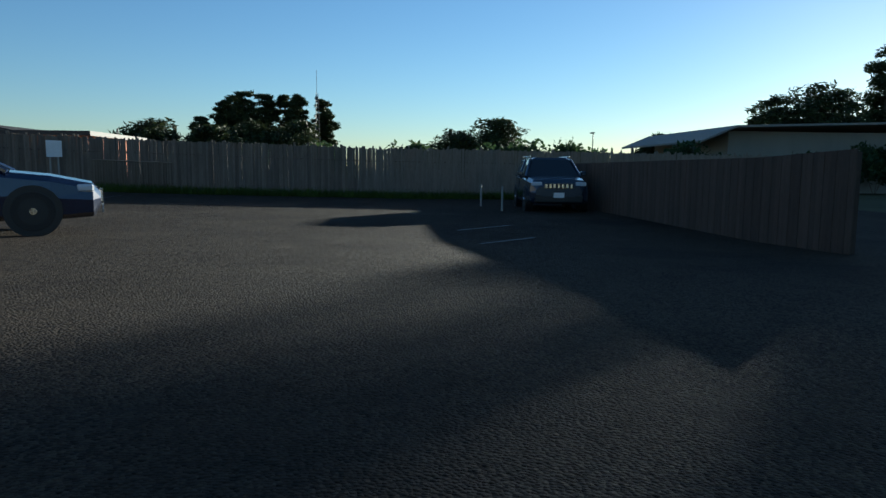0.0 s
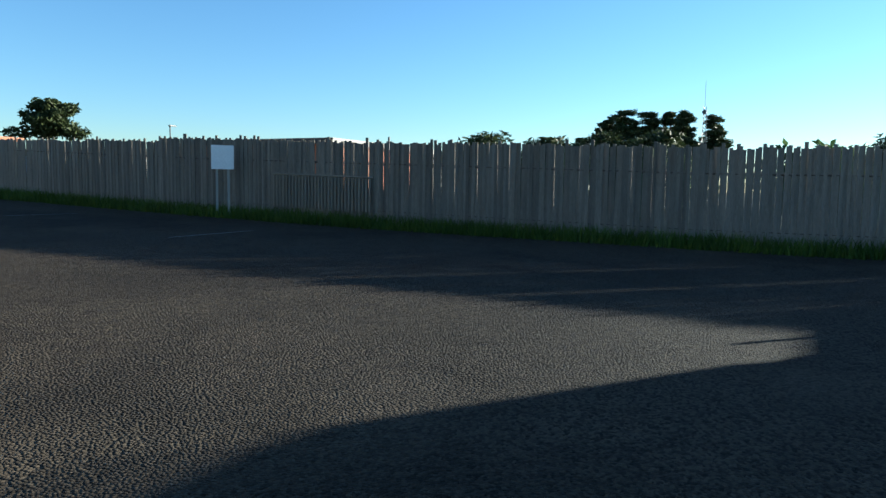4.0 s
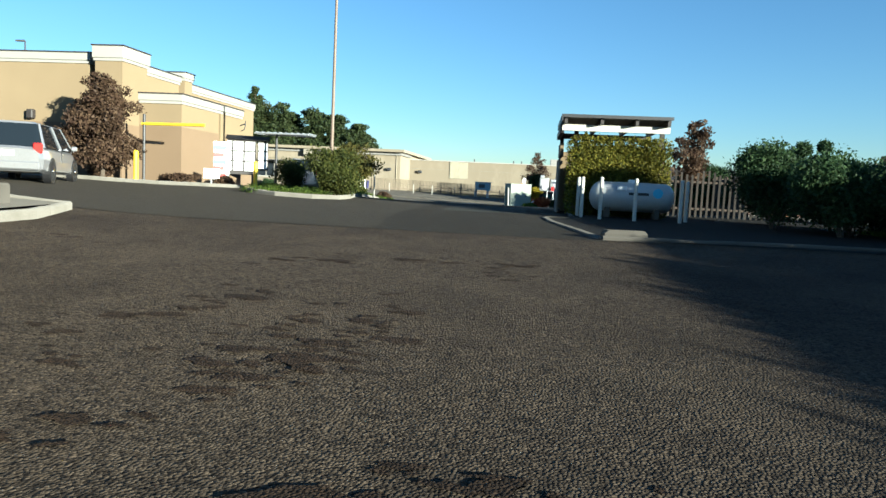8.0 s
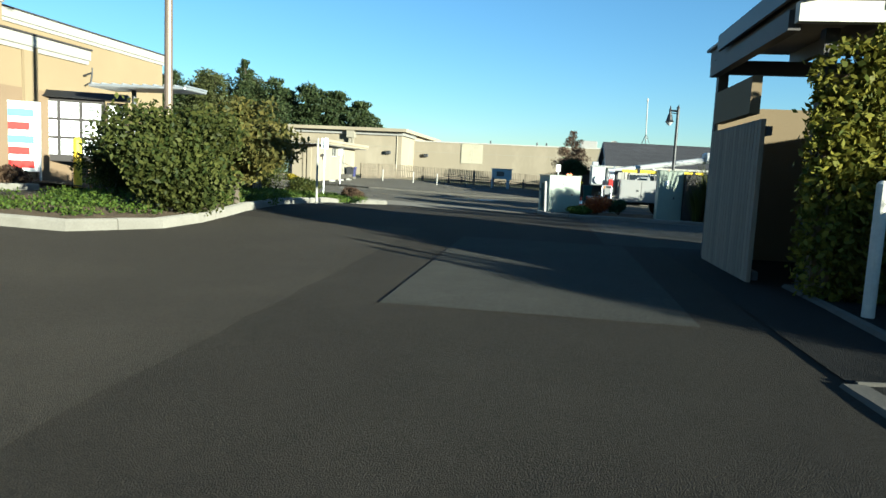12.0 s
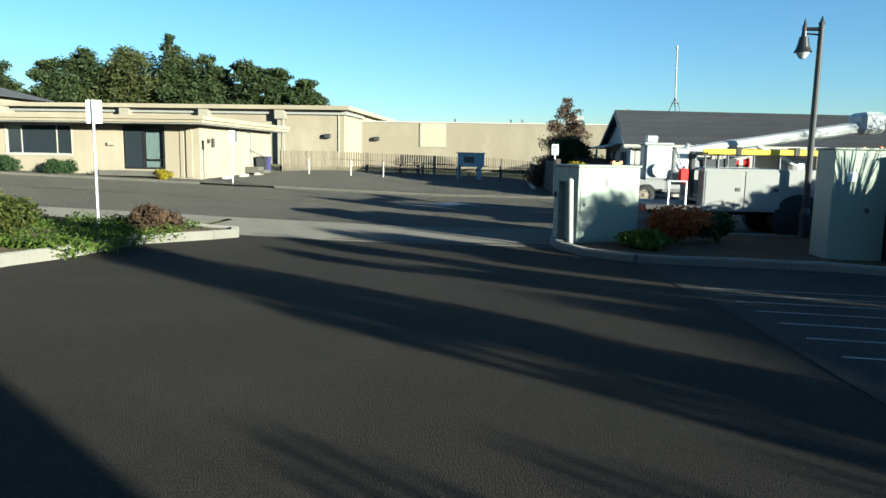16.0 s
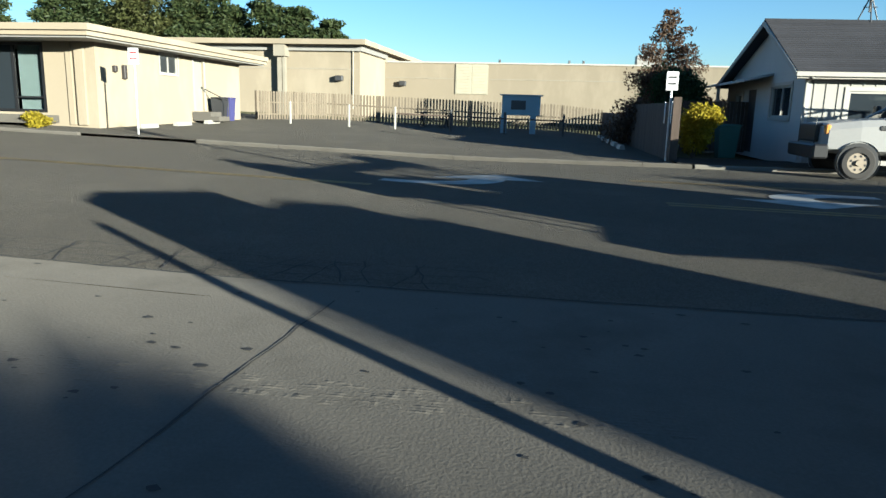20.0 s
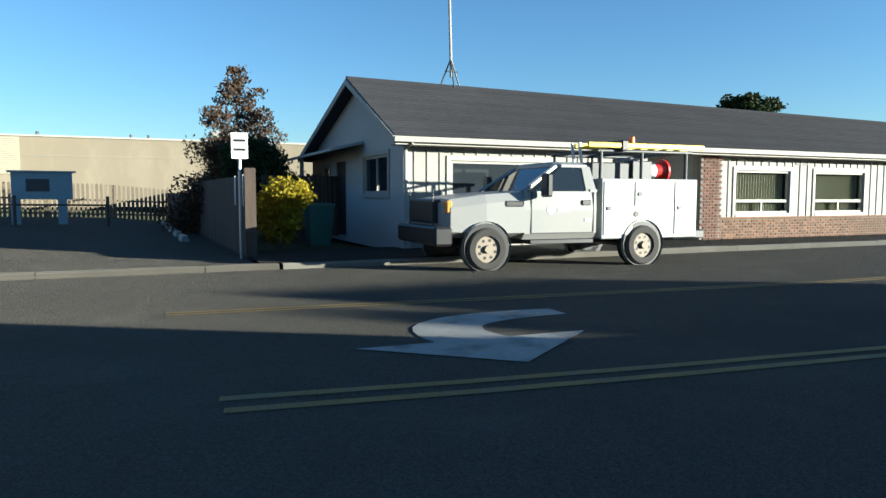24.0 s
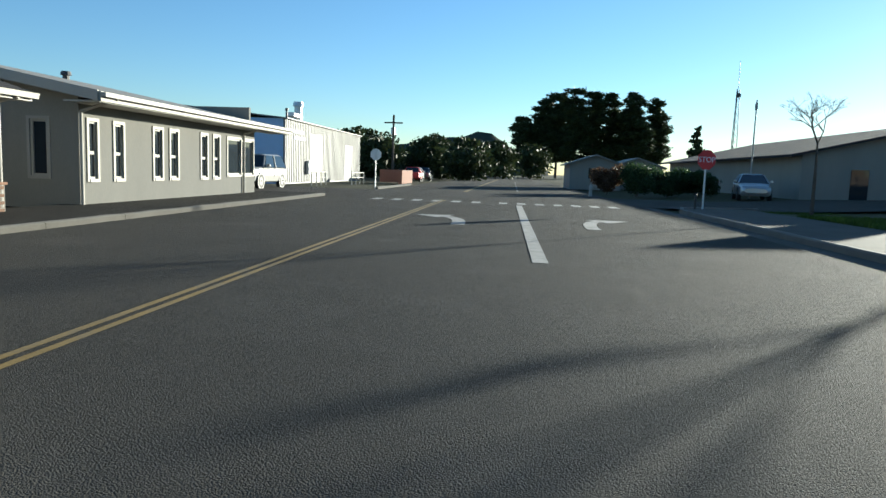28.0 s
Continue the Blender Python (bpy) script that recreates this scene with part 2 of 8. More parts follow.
M_CREAMD = mat("cream_shadowed_fascia_paint", (0.38, 0.334, 0.251), 0.8, var=0.08)
M_GREYB = mat("grey_metal_eaves", (0.228, 0.22, 0.205), 0.6, var=0.1)
M_ROOF = mat("charcoal_shingle", (0.035, 0.035, 0.04), 0.95, var=0.25, scale=0.8, fine=35, bump=0.6, spec=0.2, random_tint=0.12)
M_ROOFG = mat("grey_flat_roofing", (0.228, 0.22, 0.205), 0.9, var=0.15)
M_BATTEN = mat("off_white_painted_boards", (0.268, 0.258, 0.234), 0.75, var=0.06, scale=1.2, fine=30, bump=0.1, stain=(0.312, 0.293, 0.249),
               stain_scale=1.5, stain_amount=0.25, stretch=(1, 1, 0.3), random_tint=0.03)
M_GREYP = mat("pale_grey_painted_boards", (0.3391, 0.3449, 0.3391), 0.75, var=0.06, scale=1.2, fine=30, bump=0.1, random_tint=0.03)
M_STUCW = mat("off_white_stucco", (0.239, 0.23, 0.203), 0.9, var=0.1, scale=1.0, fine=50, bump=0.25, stain=(0.271, 0.258, 0.219),
              stain_scale=1.2, stain_amount=0.45, stretch=(1, 1, 0.25))
M_BRICK = mat("red_brick", (0.19, 0.0874, 0.057), 0.9, var=0.25, scale=6, fine=60, bump=0.3, random_tint=0.32)
M_BRICKL = mat("weathered_orange_brick", (0.2665, 0.1482, 0.08697), 0.9, var=0.35, scale=6, fine=60, bump=0.3, random_tint=0.3)
M_MORTAR = mat("mortar", (0.285, 0.2562, 0.2188), 0.95, var=0.15, fine=60)
M_GLASS = glass_mat("dark_glass")
M_CARGLASS = glass_mat("car_glass", (0.012, 0.016, 0.02), 0.03)
M_PANE = pane_mat("clear_pane")
M_CURTAIN = mat("pleated_cream_curtain", (0.258, 0.251, 0.175), 0.9, var=0.12, scale=2, fine=20)
M_CURTAINB = mat("grey_blue_curtain", (0.16, 0.2, 0.2), 0.9, var=0.12, scale=2, fine=20)
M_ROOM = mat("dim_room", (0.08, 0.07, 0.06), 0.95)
M_FENCE = mat("weathered_fence_wood", (0.182, 0.1534, 0.1209), 0.92, var=0.3, scale=1.5, fine=12, bump=0.4, random_tint=0.25, stretch=(6, 6, 0.7))
M_FENCED = mat("dark_fence_wood", (0.075, 0.055, 0.042), 0.92, var=0.3, scale=1.5, fine=12, bump=0.4, random_tint=0.2, stretch=(6, 6, 0.7))
M_PICKETD = mat("brown_picket_wood", (0.144, 0.118, 0.0836), 0.9, var=0.25, scale=1.5, fine=12, bump=0.3, random_tint=0.2, stretch=(6, 6, 0.7))
M_STRUT = mat("grey_tan_trim_paint", (0.228, 0.205, 0.16), 0.85, var=0.15, scale=1.0, fine=20, bump=0.15)
# Slat wood with the bushes' shade put into its colour.
M_SLAT = mat("dark_stained_slat_wood", (0.035, 0.029, 0.024), 0.95, var=0.3, scale=1.5, fine=12, bump=0.4, random_tint=0.3, stretch=(6, 6, 0.7))
M_PICKET = mat("faded_picket_wood", (0.22, 0.182, 0.137), 0.9, var=0.2, scale=1.5, fine=12, bump=0.3, random_tint=0.15, stretch=(6, 6, 0.7))
M_DARKPAINT = mat("dark_brown_paint", (0.035, 0.03, 0.028), 0.6, var=0.15)
M_SILVERWOOD = mat("whitewashed_beam", (0.456, 0.433, 0.38), 0.85, var=0.15, scale=1, fine=20, bump=0.2)
M_GALV = plain("galvanised_steel", (0.5, 0.51, 0.52), 0.45, 0.7)
M_STEEL = plain("dark_steel", (0.05, 0.05, 0.052), 0.5, 0.4)
M_BLACK = plain("black_metal", (0.012, 0.012, 0.013), 0.45)
M_POLE = plain("bronze_pole", (0.16, 0.12, 0.09), 0.5, 0.3)
M_SILV = plain("white_tank_paint", (0.342, 0.346, 0.342), 0.4)
M_CAB = mat("pale_green_cabinet_paint", (0.219, 0.249, 0.205), 0.5, var=0.07, scale=1.5, fine=30, bump=0.05, stain=(0.226, 0.247, 0.198),
            stain_scale=1.2, stain_amount=0.4, stretch=(1, 1, 0.4))
M_WPAINT = mat("white_vehicle_paint", (0.238, 0.235, 0.228), 0.3, var=0.04, scale=1.5, fine=20, bump=0.0, spec=0.5, stain=(0.265, 0.249, 0.223),
               stain_scale=1.1, stain_amount=0.3)
M_GPAINT = plain("pale_grey_box_paint", (0.289, 0.296, 0.289), 0.4)
M_BLUECAR = plain("dark_blue_car_paint", (0.02, 0.03, 0.065), 0.2, 0.3, coat=0.8)
M_DARKCAR = plain("dark_grey_blue_car_paint", (0.03, 0.045, 0.07), 0.22, 0.3, coat=0.8)
M_SILVCAR = plain("silver_car_paint", (0.42, 0.42, 0.43), 0.28, 0.6, coat=0.6)
M_TYRE = mat("tyre_rubber", (0.028, 0.026, 0.024), 0.85, var=0.2, fine=30)
M_RIM = plain("dusty_wheel_steel", (0.2, 0.165, 0.12), 0.65, 0.0)
M_CHROME = plain("chrome", (0.7, 0.71, 0.72), 0.15, 1.0)
M_RED = plain("red_plastic", (0.5, 0.02, 0.015), 0.4)
M_REDSIGN = plain("red_sign_paint", (0.5, 0.03, 0.03), 0.5)
M_ORANGE = plain("orange_plastic", (0.75, 0.17, 0.02), 0.45)
M_YPLAST = plain("yellow_fibreglass", (0.72, 0.5, 0.02), 0.4)
M_YPOST = plain("yellow_post_paint", (0.75, 0.5, 0.02), 0.5)
M_SIGNW = plain("white_sign_face", (0.75, 0.75, 0.74), 0.5)
M_SIGNB = plain("grey_blue_board", (0.22, 0.29, 0.33), 0.6)
M_CYAN = plain("cyan_print", (0.12, 0.42, 0.62), 0.5)
M_BIN = plain("green_bin_plastic", (0.03, 0.09, 0.075), 0.5)
M_CORR = mat("pale_corrugated_metal", (0.137, 0.137, 0.133), 0.6, 0.0, var=0.08, scale=1, fine=20, bump=0.05, stain=(0.26, 0.247, 0.219), stain_amount=0.4,
             stretch=(1, 1, 0.3))
M_BLUEWALL = mat("pale_blue_metal_wall", (0.3, 0.42, 0.62), 0.5, 0.1, var=0.06)
M_ROOFRED = mat("rusty_red_roof_edge", (0.34, 0.13, 0.07), 0.85, var=0.2)
M_LEAFCY = leaf_mat("cypress_needles", (0.018, 0.03, 0.012), (0.05, 0.062, 0.022), trans=0.15)
M_LEAFOL = leaf_mat("olive_needles", (0.0342, 0.0418, 0.0137), (0.0722, 0.076, 0.0266), trans=0.2)
M_LEAFGR = leaf_mat("bush_leaves", (0.0243, 0.0357, 0.0091), (0.0798, 0.0836, 0.0198))
M_LEAFLT = leaf_mat("yellowish_broad_leaves", (0.0418, 0.0494, 0.0137), (0.152, 0.129, 0.0342))
M_LEAFDK = leaf_mat("dark_hedge_leaves", (0.02, 0.04, 0.018), (0.05, 0.08, 0.03))
M_IVY = leaf_mat("yellow_green_hedge_leaves", (0.0418, 0.0532, 0.0091), (0.182, 0.16, 0.0228), trans=0.35)
M_LEAFBR = leaf_mat("bronze_leaves", (0.0532, 0.0319, 0.0228), (0.114, 0.076, 0.0456))
M_LEAFRED = leaf_mat("rusty_red_leaves", (0.12, 0.03, 0.015), (0.3, 0.1, 0.03))
M_GRASS = leaf_mat("grass_blades", (0.038, 0.0684, 0.0114), (0.106, 0.144, 0.0228))
M_YBUSH = leaf_mat("golden_shrub_leaves", (0.198, 0.167, 0.0114), (0.38, 0.304, 0.0228))
M_BARK = mat("grey_brown_bark", (0.1, 0.08, 0.06), 0.95, var=0.35, scale=4, fine=20, bump=0.7, bump_dist=0.03)
M_HILL = mat("far_wooded_hill", (0.03, 0.04, 0.03), 1.0, var=0.35, scale=0.05, fine=0.6, bump=0.6, bump_dist=0.5)

# ---------- mesh helpers ----------
def mesh_of(name, bm, material, smooth=False):
    me = bpy.data.meshes.new(name)
    bmesh.ops.recalc_face_normals(bm, faces=bm.faces[:])
    bm.to_mesh(me)
    bm.free()
    if smooth:
        for p in me.polygons:
            p.use_smooth = True
    if material:
        me.materials.append(material)
    return me


def part(name, bm, material, parent, label="", m=None, smooth=False):
    """One bmesh as one mesh object under a thing or a part."""
    ob = new(name, mesh_of(name, bm, material, smooth))
    ob.parent = parent
    if m is not None:
        ob.matrix_basis = m
    return tagged(ob, label)


def again(ob, parent, m):
    """Another piece on the same mesh."""
    o = new(ob.name.split(".")[0], ob.data)
    o.parent = parent
    o.matrix_basis = m
    return o


def thing(name, label, category, m=None, group="", kind=""):
    ob = new(name)
    ob.empty_display_size = 0.2
    if m is not None:
        ob.matrix_basis = m
    return tagged(ob, label, category, group, kind)


def struct(name, bm, material, label="", category="", smooth=False):
    return tagged(new(name, mesh_of(name, bm, material, smooth)), label, category, "", "structure")


def B(*boxes, bev=0.0):
    """Boxes (x0, x1, y0, y1, z0, z1) in one bmesh, with bevelled edges on demand."""
    bm = bmesh.new()
    for x0, x1, y0, y1, z0, z1 in boxes:
        m = Matrix.LocRotScale(((x0 + x1) / 2, (y0 + y1) / 2, (z0 + z1) / 2), None, (abs(x1 - x0), abs(y1 - y0), abs(z1 - z0)))
        bmesh.ops.create_cube(bm, size=1.0, matrix=m)
    if bev:
        bmesh.ops.bevel(bm, geom=bm.edges[:], offset=bev, segments=1, affect="EDGES")
    return bm


def C(*rods, n=10, bm=None, caps=True):
    """Round rods (p0, p1, r0, r1) in one bmesh."""
    bm = bm or bmesh.new()
    for p0, p1, r0, r1 in rods:
        p0, p1 = Vector(p0), Vector(p1)
        d = p1 - p0
        m = Matrix.Translation((p0 + p1) / 2) @ d.to_track_quat("Z", "Y").to_matrix().to_4x4()
        bmesh.ops.create_cone(bm, cap_ends=caps, segments=n, radius1=r0, radius2=r1, depth=d.length, matrix=m)
    return bm


def prism(profile, x0, x1, axis="x"):
    """A closed outline of (a, b) pulled along an axis: x gives (x, a, b), y gives (a, y, b), z gives (a, b, z)."""
    bm = bmesh.new()
    put = {"x": lambda s, a, b: (s, a, b), "y": lambda s, a, b: (a, s, b), "z": lambda s, a, b: (a, b, s)}[axis]
    r0 = [bm.verts.new(put(x0, a, b)) for a, b in profile]
    r1 = [bm.verts.new(put(x1, a, b)) for a, b in profile]
    bm.faces.new(r0[::-1])
    bm.faces.new(r1)
    k = len(profile)
    for i in range(k):
        bm.faces.new((r0[i], r0[(i + 1) % k], r1[(i + 1) % k], r1[i]))
    return bm


def ribbon(points, width, z_of, lift=0.0):
    """A flat strip of a width along ground points."""
    bm = bmesh.new()
    rows = []
    for i, (x, y) in enumerate(points):
        a, b = points[max(i - 1, 0)], points[min(i + 1, len(points) - 1)]
        d = Vector((b[0] - a[0], b[1] - a[1])).normalized()
        w = width(i / max(1, len(points) - 1)) if callable(width) else width
        nx, ny = -d.y * w / 2, d.x * w / 2
        rows.append((bm.verts.new((x + nx, y + ny, z_of(x + nx, y + ny) + lift)), bm.verts.new((x - nx, y - ny, z_of(x - nx, y - ny) + lift))))
    for (a, b), (c, d) in zip(rows, rows[1:]):
        bm.faces.new((a, b, d, c))
    return bm


def leaves(name, material, parent, blobs, count, size, seed=1, label="", flat=0.0, shell=0.55, narrow=0.55):
    """A crown of many small leaf cards on ellipsoids (x, y, z, rx, ry, rz); most lie near the surface."""
    rng = np.random.default_rng(seed)
    blobs = np.array(blobs, float)
    w = (blobs[:, 3] * blobs[:, 4] * blobs[:, 5]) ** (2 / 3)
    which = rng.choice(len(blobs), count, p=w / w.sum())
    d = rng.normal(size=(count, 3))
    d /= np.linalg.norm(d, axis=1)[:, None]
    r = shell + (1 - shell) * rng.random(count) ** 0.6
    r *= 1 + 0.12 * rng.normal(size=count)
    c = blobs[which, :3] + d * r[:, None] * blobs[which, 3:]
    u = rng.normal(size=(count, 3))
    u[:, 2] *= 1 - flat
    u /= np.linalg.norm(u, axis=1)[:, None]
    v = np.cross(u, rng.normal(size=(count, 3)))
    v /= np.linalg.norm(v, axis=1)[:, None]
    s = size * (0.6 + 0.8 * rng.random(count))[:, None]
    pts = np.stack([c - u * s, c + v * s * narrow, c + u * s, c - v * s * narrow], 1).reshape(-1, 3)
    me = bpy.data.meshes.new(name)
    me.from_pydata(pts.tolist(), [], np.arange(count * 4).reshape(-1, 4).tolist())
    me.materials.append(material)
    ob = new(name, me)
    ob.parent = parent
    return tagged(ob, label)


def blades(name, material, areas, height, seed, label, category="grass"):
    """Grass as one mesh of blades; areas are (x0, x1, y0, y1, z, count)."""
    rng = np.random.default_rng(seed)
    pts = []
    for x0, x1, y0, y1, z, k in areas:
        p = np.column_stack([rng.uniform(x0, x1, k), rng.uniform(y0, y1, k), np.full(k, z)])
        a = rng.uniform(0, math.tau, k)
        h = height * (0.4 + 0.9 * rng.random(k))
        side = np.column_stack([np.cos(a), np.sin(a), np.zeros(k)]) * (0.012 + 0.012 * rng.random(k))[:, None]
        tip = p + np.column_stack([rng.normal(0, 0.35, k) * h, rng.normal(0, 0.35, k) * h, h])
        pts.append(np.stack([p - side, p + side, tip], 1).reshape(-1, 3))
    pts = np.concatenate(pts)
    me = bpy.data.meshes.new(name)
    me.from_pydata(pts.tolist(), [], np.arange(len(pts)).reshape(-1, 3).tolist())
    me.materials.append(material)
    return tagged(new(name, me), label, category, "", "stuff")


def text_part(name, words, size, material, parent, m, label="", depth=0.004, align="CENTER"):
    """Lettering as a mesh."""
    cu = bpy.data.curves.new(name, "FONT")
    cu.body, cu.size, cu.extrude, cu.align_x, cu.align_y = words, size, depth, align, "CENTER"
    tmp = bpy.data.objects.new(name, cu)
    scene.collection.objects.link(tmp)
    me = bpy.data.meshes.new_from_object(tmp.evaluated_get(bpy.context.evaluated_depsgraph_get()))
    bpy.data.objects.remove(tmp)
    me.materials.clear()
    me.materials.append(material)
    ob = new(name, me)
    ob.parent = parent
    ob.matrix_basis = m
    return tagged(ob, label)

# ---------- ground ----------
def g(x, y):
    """Ground level: the street rises gently to the west; the car park behind it swells up and falls away at its far end."""
    s = 0.026 * min(max(-x - 1.0, 0), 22)
    lot = float(np.interp(y, [-200, -80, -62, -52, -48, -40, -36, -20, -15, -10, -6, -3.2], [-0.5, -0.45, -0.35, -0.15, -0.03, 0.25, 0.4, 0.52, 0.48, 0.3, 0.1, 0.0]))
    lot += 0.03 * min(max(-x - 1.0, 0), 14)
    k = min(max((y + 9) / 8, 0), 1)
    out = lot * (1 - k) + s * k
    if y > 13.7 and x < 5:
        out += min(0.02 * (y - 13.7), 0.35) * min(1, (5 - x) / 4)
    return out


def sheet(name, material, x0, x1, y0, y1, lift, label, category, step=1.0):
    """A ground sheet that follows the ground level."""
    bm = bmesh.new()
    nx, ny = max(1, round((x1 - x0) / step)), max(1, round((y1 - y0) / step))
    grid = []
    for j in range(ny + 1):
        y = y0 + (y1 - y0) * j / ny
        grid.append([bm.verts.new((x, y, g(x, y) + lift)) for x in (x0 + (x1 - x0) * i / nx for i in range(nx + 1))])
    for j in range(ny):
        for i in range(nx):
            bm.faces.new((grid[j][i], grid[j][i + 1], grid[j + 1][i + 1], grid[j + 1][i]))
    return struct(name, bm, material, label, category, True)


def kerb(points, width=0.16, height=0.15, name="kerb", label="weathered pale concrete kerb", seg=2.4, material=None):
    """A raised kerb along ground points, cut into stones with joints; each stone is a piece."""
    top = thing(name, label, "kerb", None, "", "structure")
    run = []
    for (ax, ay), (bx, by) in zip(points, points[1:]):
        d = math.hypot(bx - ax, by - ay)
        k = max(1, round(d / 0.6))
        run += [(ax + (bx - ax) * i / k, ay + (by - ay) * i / k) for i in range(k)]
    run.append(points[-1])
    per = max(1, round(seg / 0.6))
    for s in range(0, len(run) - 1, per):
        pts = run[s:s + per + 1]
        bm = bmesh.new()
        rings = []
        for i, (x, y) in enumerate(pts):
            a, b = pts[max(i - 1, 0)], pts[min(i + 1, len(pts) - 1)]
            d = Vector((b[0] - a[0], b[1] - a[1])).normalized()
            if i == 0:
                x, y = x + d.x * 0.006, y + d.y * 0.006
            if i == len(pts) - 1:
                x, y = x - d.x * 0.006, y - d.y * 0.006
            z, h, w = g(x, y), height + random.uniform(-0.008, 0.008), width / 2
            prof = [(w, -0.1), (w, h - 0.03), (w - 0.03, h), (-w + 0.03, h), (-w, h - 0.03), (-w, -0.1)]
            rings.append([bm.verts.new((x - d.y * o, y + d.x * o, z + q)) for o, q in prof])
        for r0, r1 in zip(rings, rings[1:]):
            for i in range(6):
                bm.faces.new((r0[i], r0[(i + 1) % 6], r1[(i + 1) % 6], r1[i]))
        bm.faces.new(rings[0])
        bm.faces.new(rings[-1][::-1])
        part("kerb_stone", bm, material or M_KERB, top)
    return top


# the earth sheet, out to the horizon
bm = bmesh.new()
xs = [-3000, -600, -150] + list(range(-60, 61, 4)) + [100, 150, 600, 3000]
ys = [-3000, -600, -150] + list(range(-80, 41, 4)) + [150, 600, 3000]
vs = [[bm.verts.new((x, y, g(x, y) - 0.1)) for x in xs] for y in ys]
for j in range(len(ys) - 1):
    for i in range(len(xs) - 1):
        bm.faces.new((vs[j][i], vs[j][i + 1], vs[j + 1][i + 1], vs[j + 1][i]))
struct("ground", bm, M_EARTH, "earth and dry grass reaching to the horizon", "ground", True)

# street along x, gutter, driveway apron, car park
sheet("road", M_ROAD, -120, 240, 0.45, 13.66, 0.0, "worn grey asphalt street with painted lanes", "road", 1.0)
sheet("cross_street", M_ROAD, 47.5, 58, -60, 0.45, 0.0, "side street joining the main street", "road", 2.0)
sheet("cross_street_far", M_ROAD, 47.5, 58, 13.6, 70, 0.0, "side street beyond the crossing", "road", 2.0)
sheet("gutter", M_CONC, -120, 47, -0.05, 0.45, 0.002, "concrete gutter along the street", "gutter", 2.0)
sheet("apron", M_CONC, -4.6, 4.6, -2.98, -0.05, 0.003, "pale concrete driveway apron with a cracked joint", "driveway apron", 0.6)
sheet("driveway", M_NEW, -42, 6.4, -36.1, -2.98, 0.004, "dark newer blacktop driveway", "driveway")
bm = bmesh.new()
pale = []
for k in range(41):
    y = -36.06 + 16.6 * k / 40
    edge = float(np.interp(y, [-36.5, -33, -29.5, -24, -19], [2.4, 1.9, 1.5, 1.4, 1.3])) + 0.05 * noise.noise(Vector((0, y * 1.7, 0)))
    pale.append([bm.verts.new((x, y, g(x, y) + 0.0075)) for x in [edge + (-42 - edge) * (i / 14) ** 2 for i in range(15)]])
for a_, b_ in zip(pale, pale[1:]):
    for i in range(14):
        bm.faces.new((a_[i], a_[i + 1], b_[i + 1], b_[i]))
struct("older_blacktop", bm, M_NEWL, "older greyer blacktop beside the dark new strip", "driveway", True)
sheet("car_park", M_LOT, -42, 18.6, -78, -36.0, 0.0, "old brown chip-sealed car park with dark stains", "car park")
sheet("side_lot", M_SIDE, 4.62, 16.5, -20.4, -3.1, 0.010, "faded grey asphalt with painted stripes of sunlight", "side lot")
sheet("car_park_edge", M_LOT, 6.4, 18.6, -36.1, -35.3, 0.006, "old brown chip seal beside the tank pad", "car park")
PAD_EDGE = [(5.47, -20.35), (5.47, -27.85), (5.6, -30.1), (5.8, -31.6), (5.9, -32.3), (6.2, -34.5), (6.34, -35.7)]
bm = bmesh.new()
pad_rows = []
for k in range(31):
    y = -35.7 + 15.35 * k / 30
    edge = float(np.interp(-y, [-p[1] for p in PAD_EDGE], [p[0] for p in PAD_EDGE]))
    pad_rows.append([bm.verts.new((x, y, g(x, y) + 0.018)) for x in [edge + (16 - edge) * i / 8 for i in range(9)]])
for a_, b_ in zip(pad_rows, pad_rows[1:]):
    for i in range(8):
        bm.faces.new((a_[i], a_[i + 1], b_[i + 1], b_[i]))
struct("tank_pad", bm, M_PAD, "asphalt pad under the gas tank, its colour darkened for shade", "pad", True)
sheet("slab", M_SIDE, 2.25, 4.9, -26.5, -20.5, 0.012, "smooth grey slab set in the blacktop", "slab", 0.9)
sheet("near_pavement_west", M_CONC, -60, -4.6, -2.7, -0.12, 0.05, "worn concrete pavement beside the roadside planter", "pavement", 1.2)
sheet("far_lot", M_ROAD, -46, 4.4, 13.9, 33, 0.05, "rough asphalt yard across the street", "yard", 1.5)
sheet("far_pavement", M_OLD, 4.4, 47.2, 13.72, 16.4, 0.11, "dark worn pavement in front of the shops", "pavement", 1.2)
sheet("near_pavement", M_CONC, 22.5, 45.8, -3.3, -0.2, 0.13, "concrete pavement beside the verge", "pavement", 1.2)
sheet("yard_by_cabinet", M_OLD, 5.2, 22.5, -3.0, -0.25, 0.05, "shaded asphalt strip behind the kerb", "yard", 1.0)

kerb([(-60, 13.68), (-12, 13.68)], height=0.09, material=M_CONC)
kerb([(-8.4, 13.68), (4.7, 13.7)], height=0.1, material=M_CONC)
kerb([(12.6, 13.68), (47.0, 13.68)], height=0.12)
kerb([(4.75, 13.68), (12.6, 13.68)], height=0.1, label="low dropped kerb before the shop")
kerb([(58.5, 13.68), (72, 13.68)], height=0.14)
kerb([(22.2, -0.12), (38, -0.2), (44, -0.3), (45.9, -0.75), (46.9, -1.9), (47.2, -4)], height=0.14)
kerb([(5.3, -0.15), (22.2, -0.12)], height=0.12)

# paint on the street: each stroke is flat paint
paint = []


def stroke(name, label, points, width, material, lift=0.006):
    return struct(name, ribbon(points, width, g, lift), material, label, "road marking")


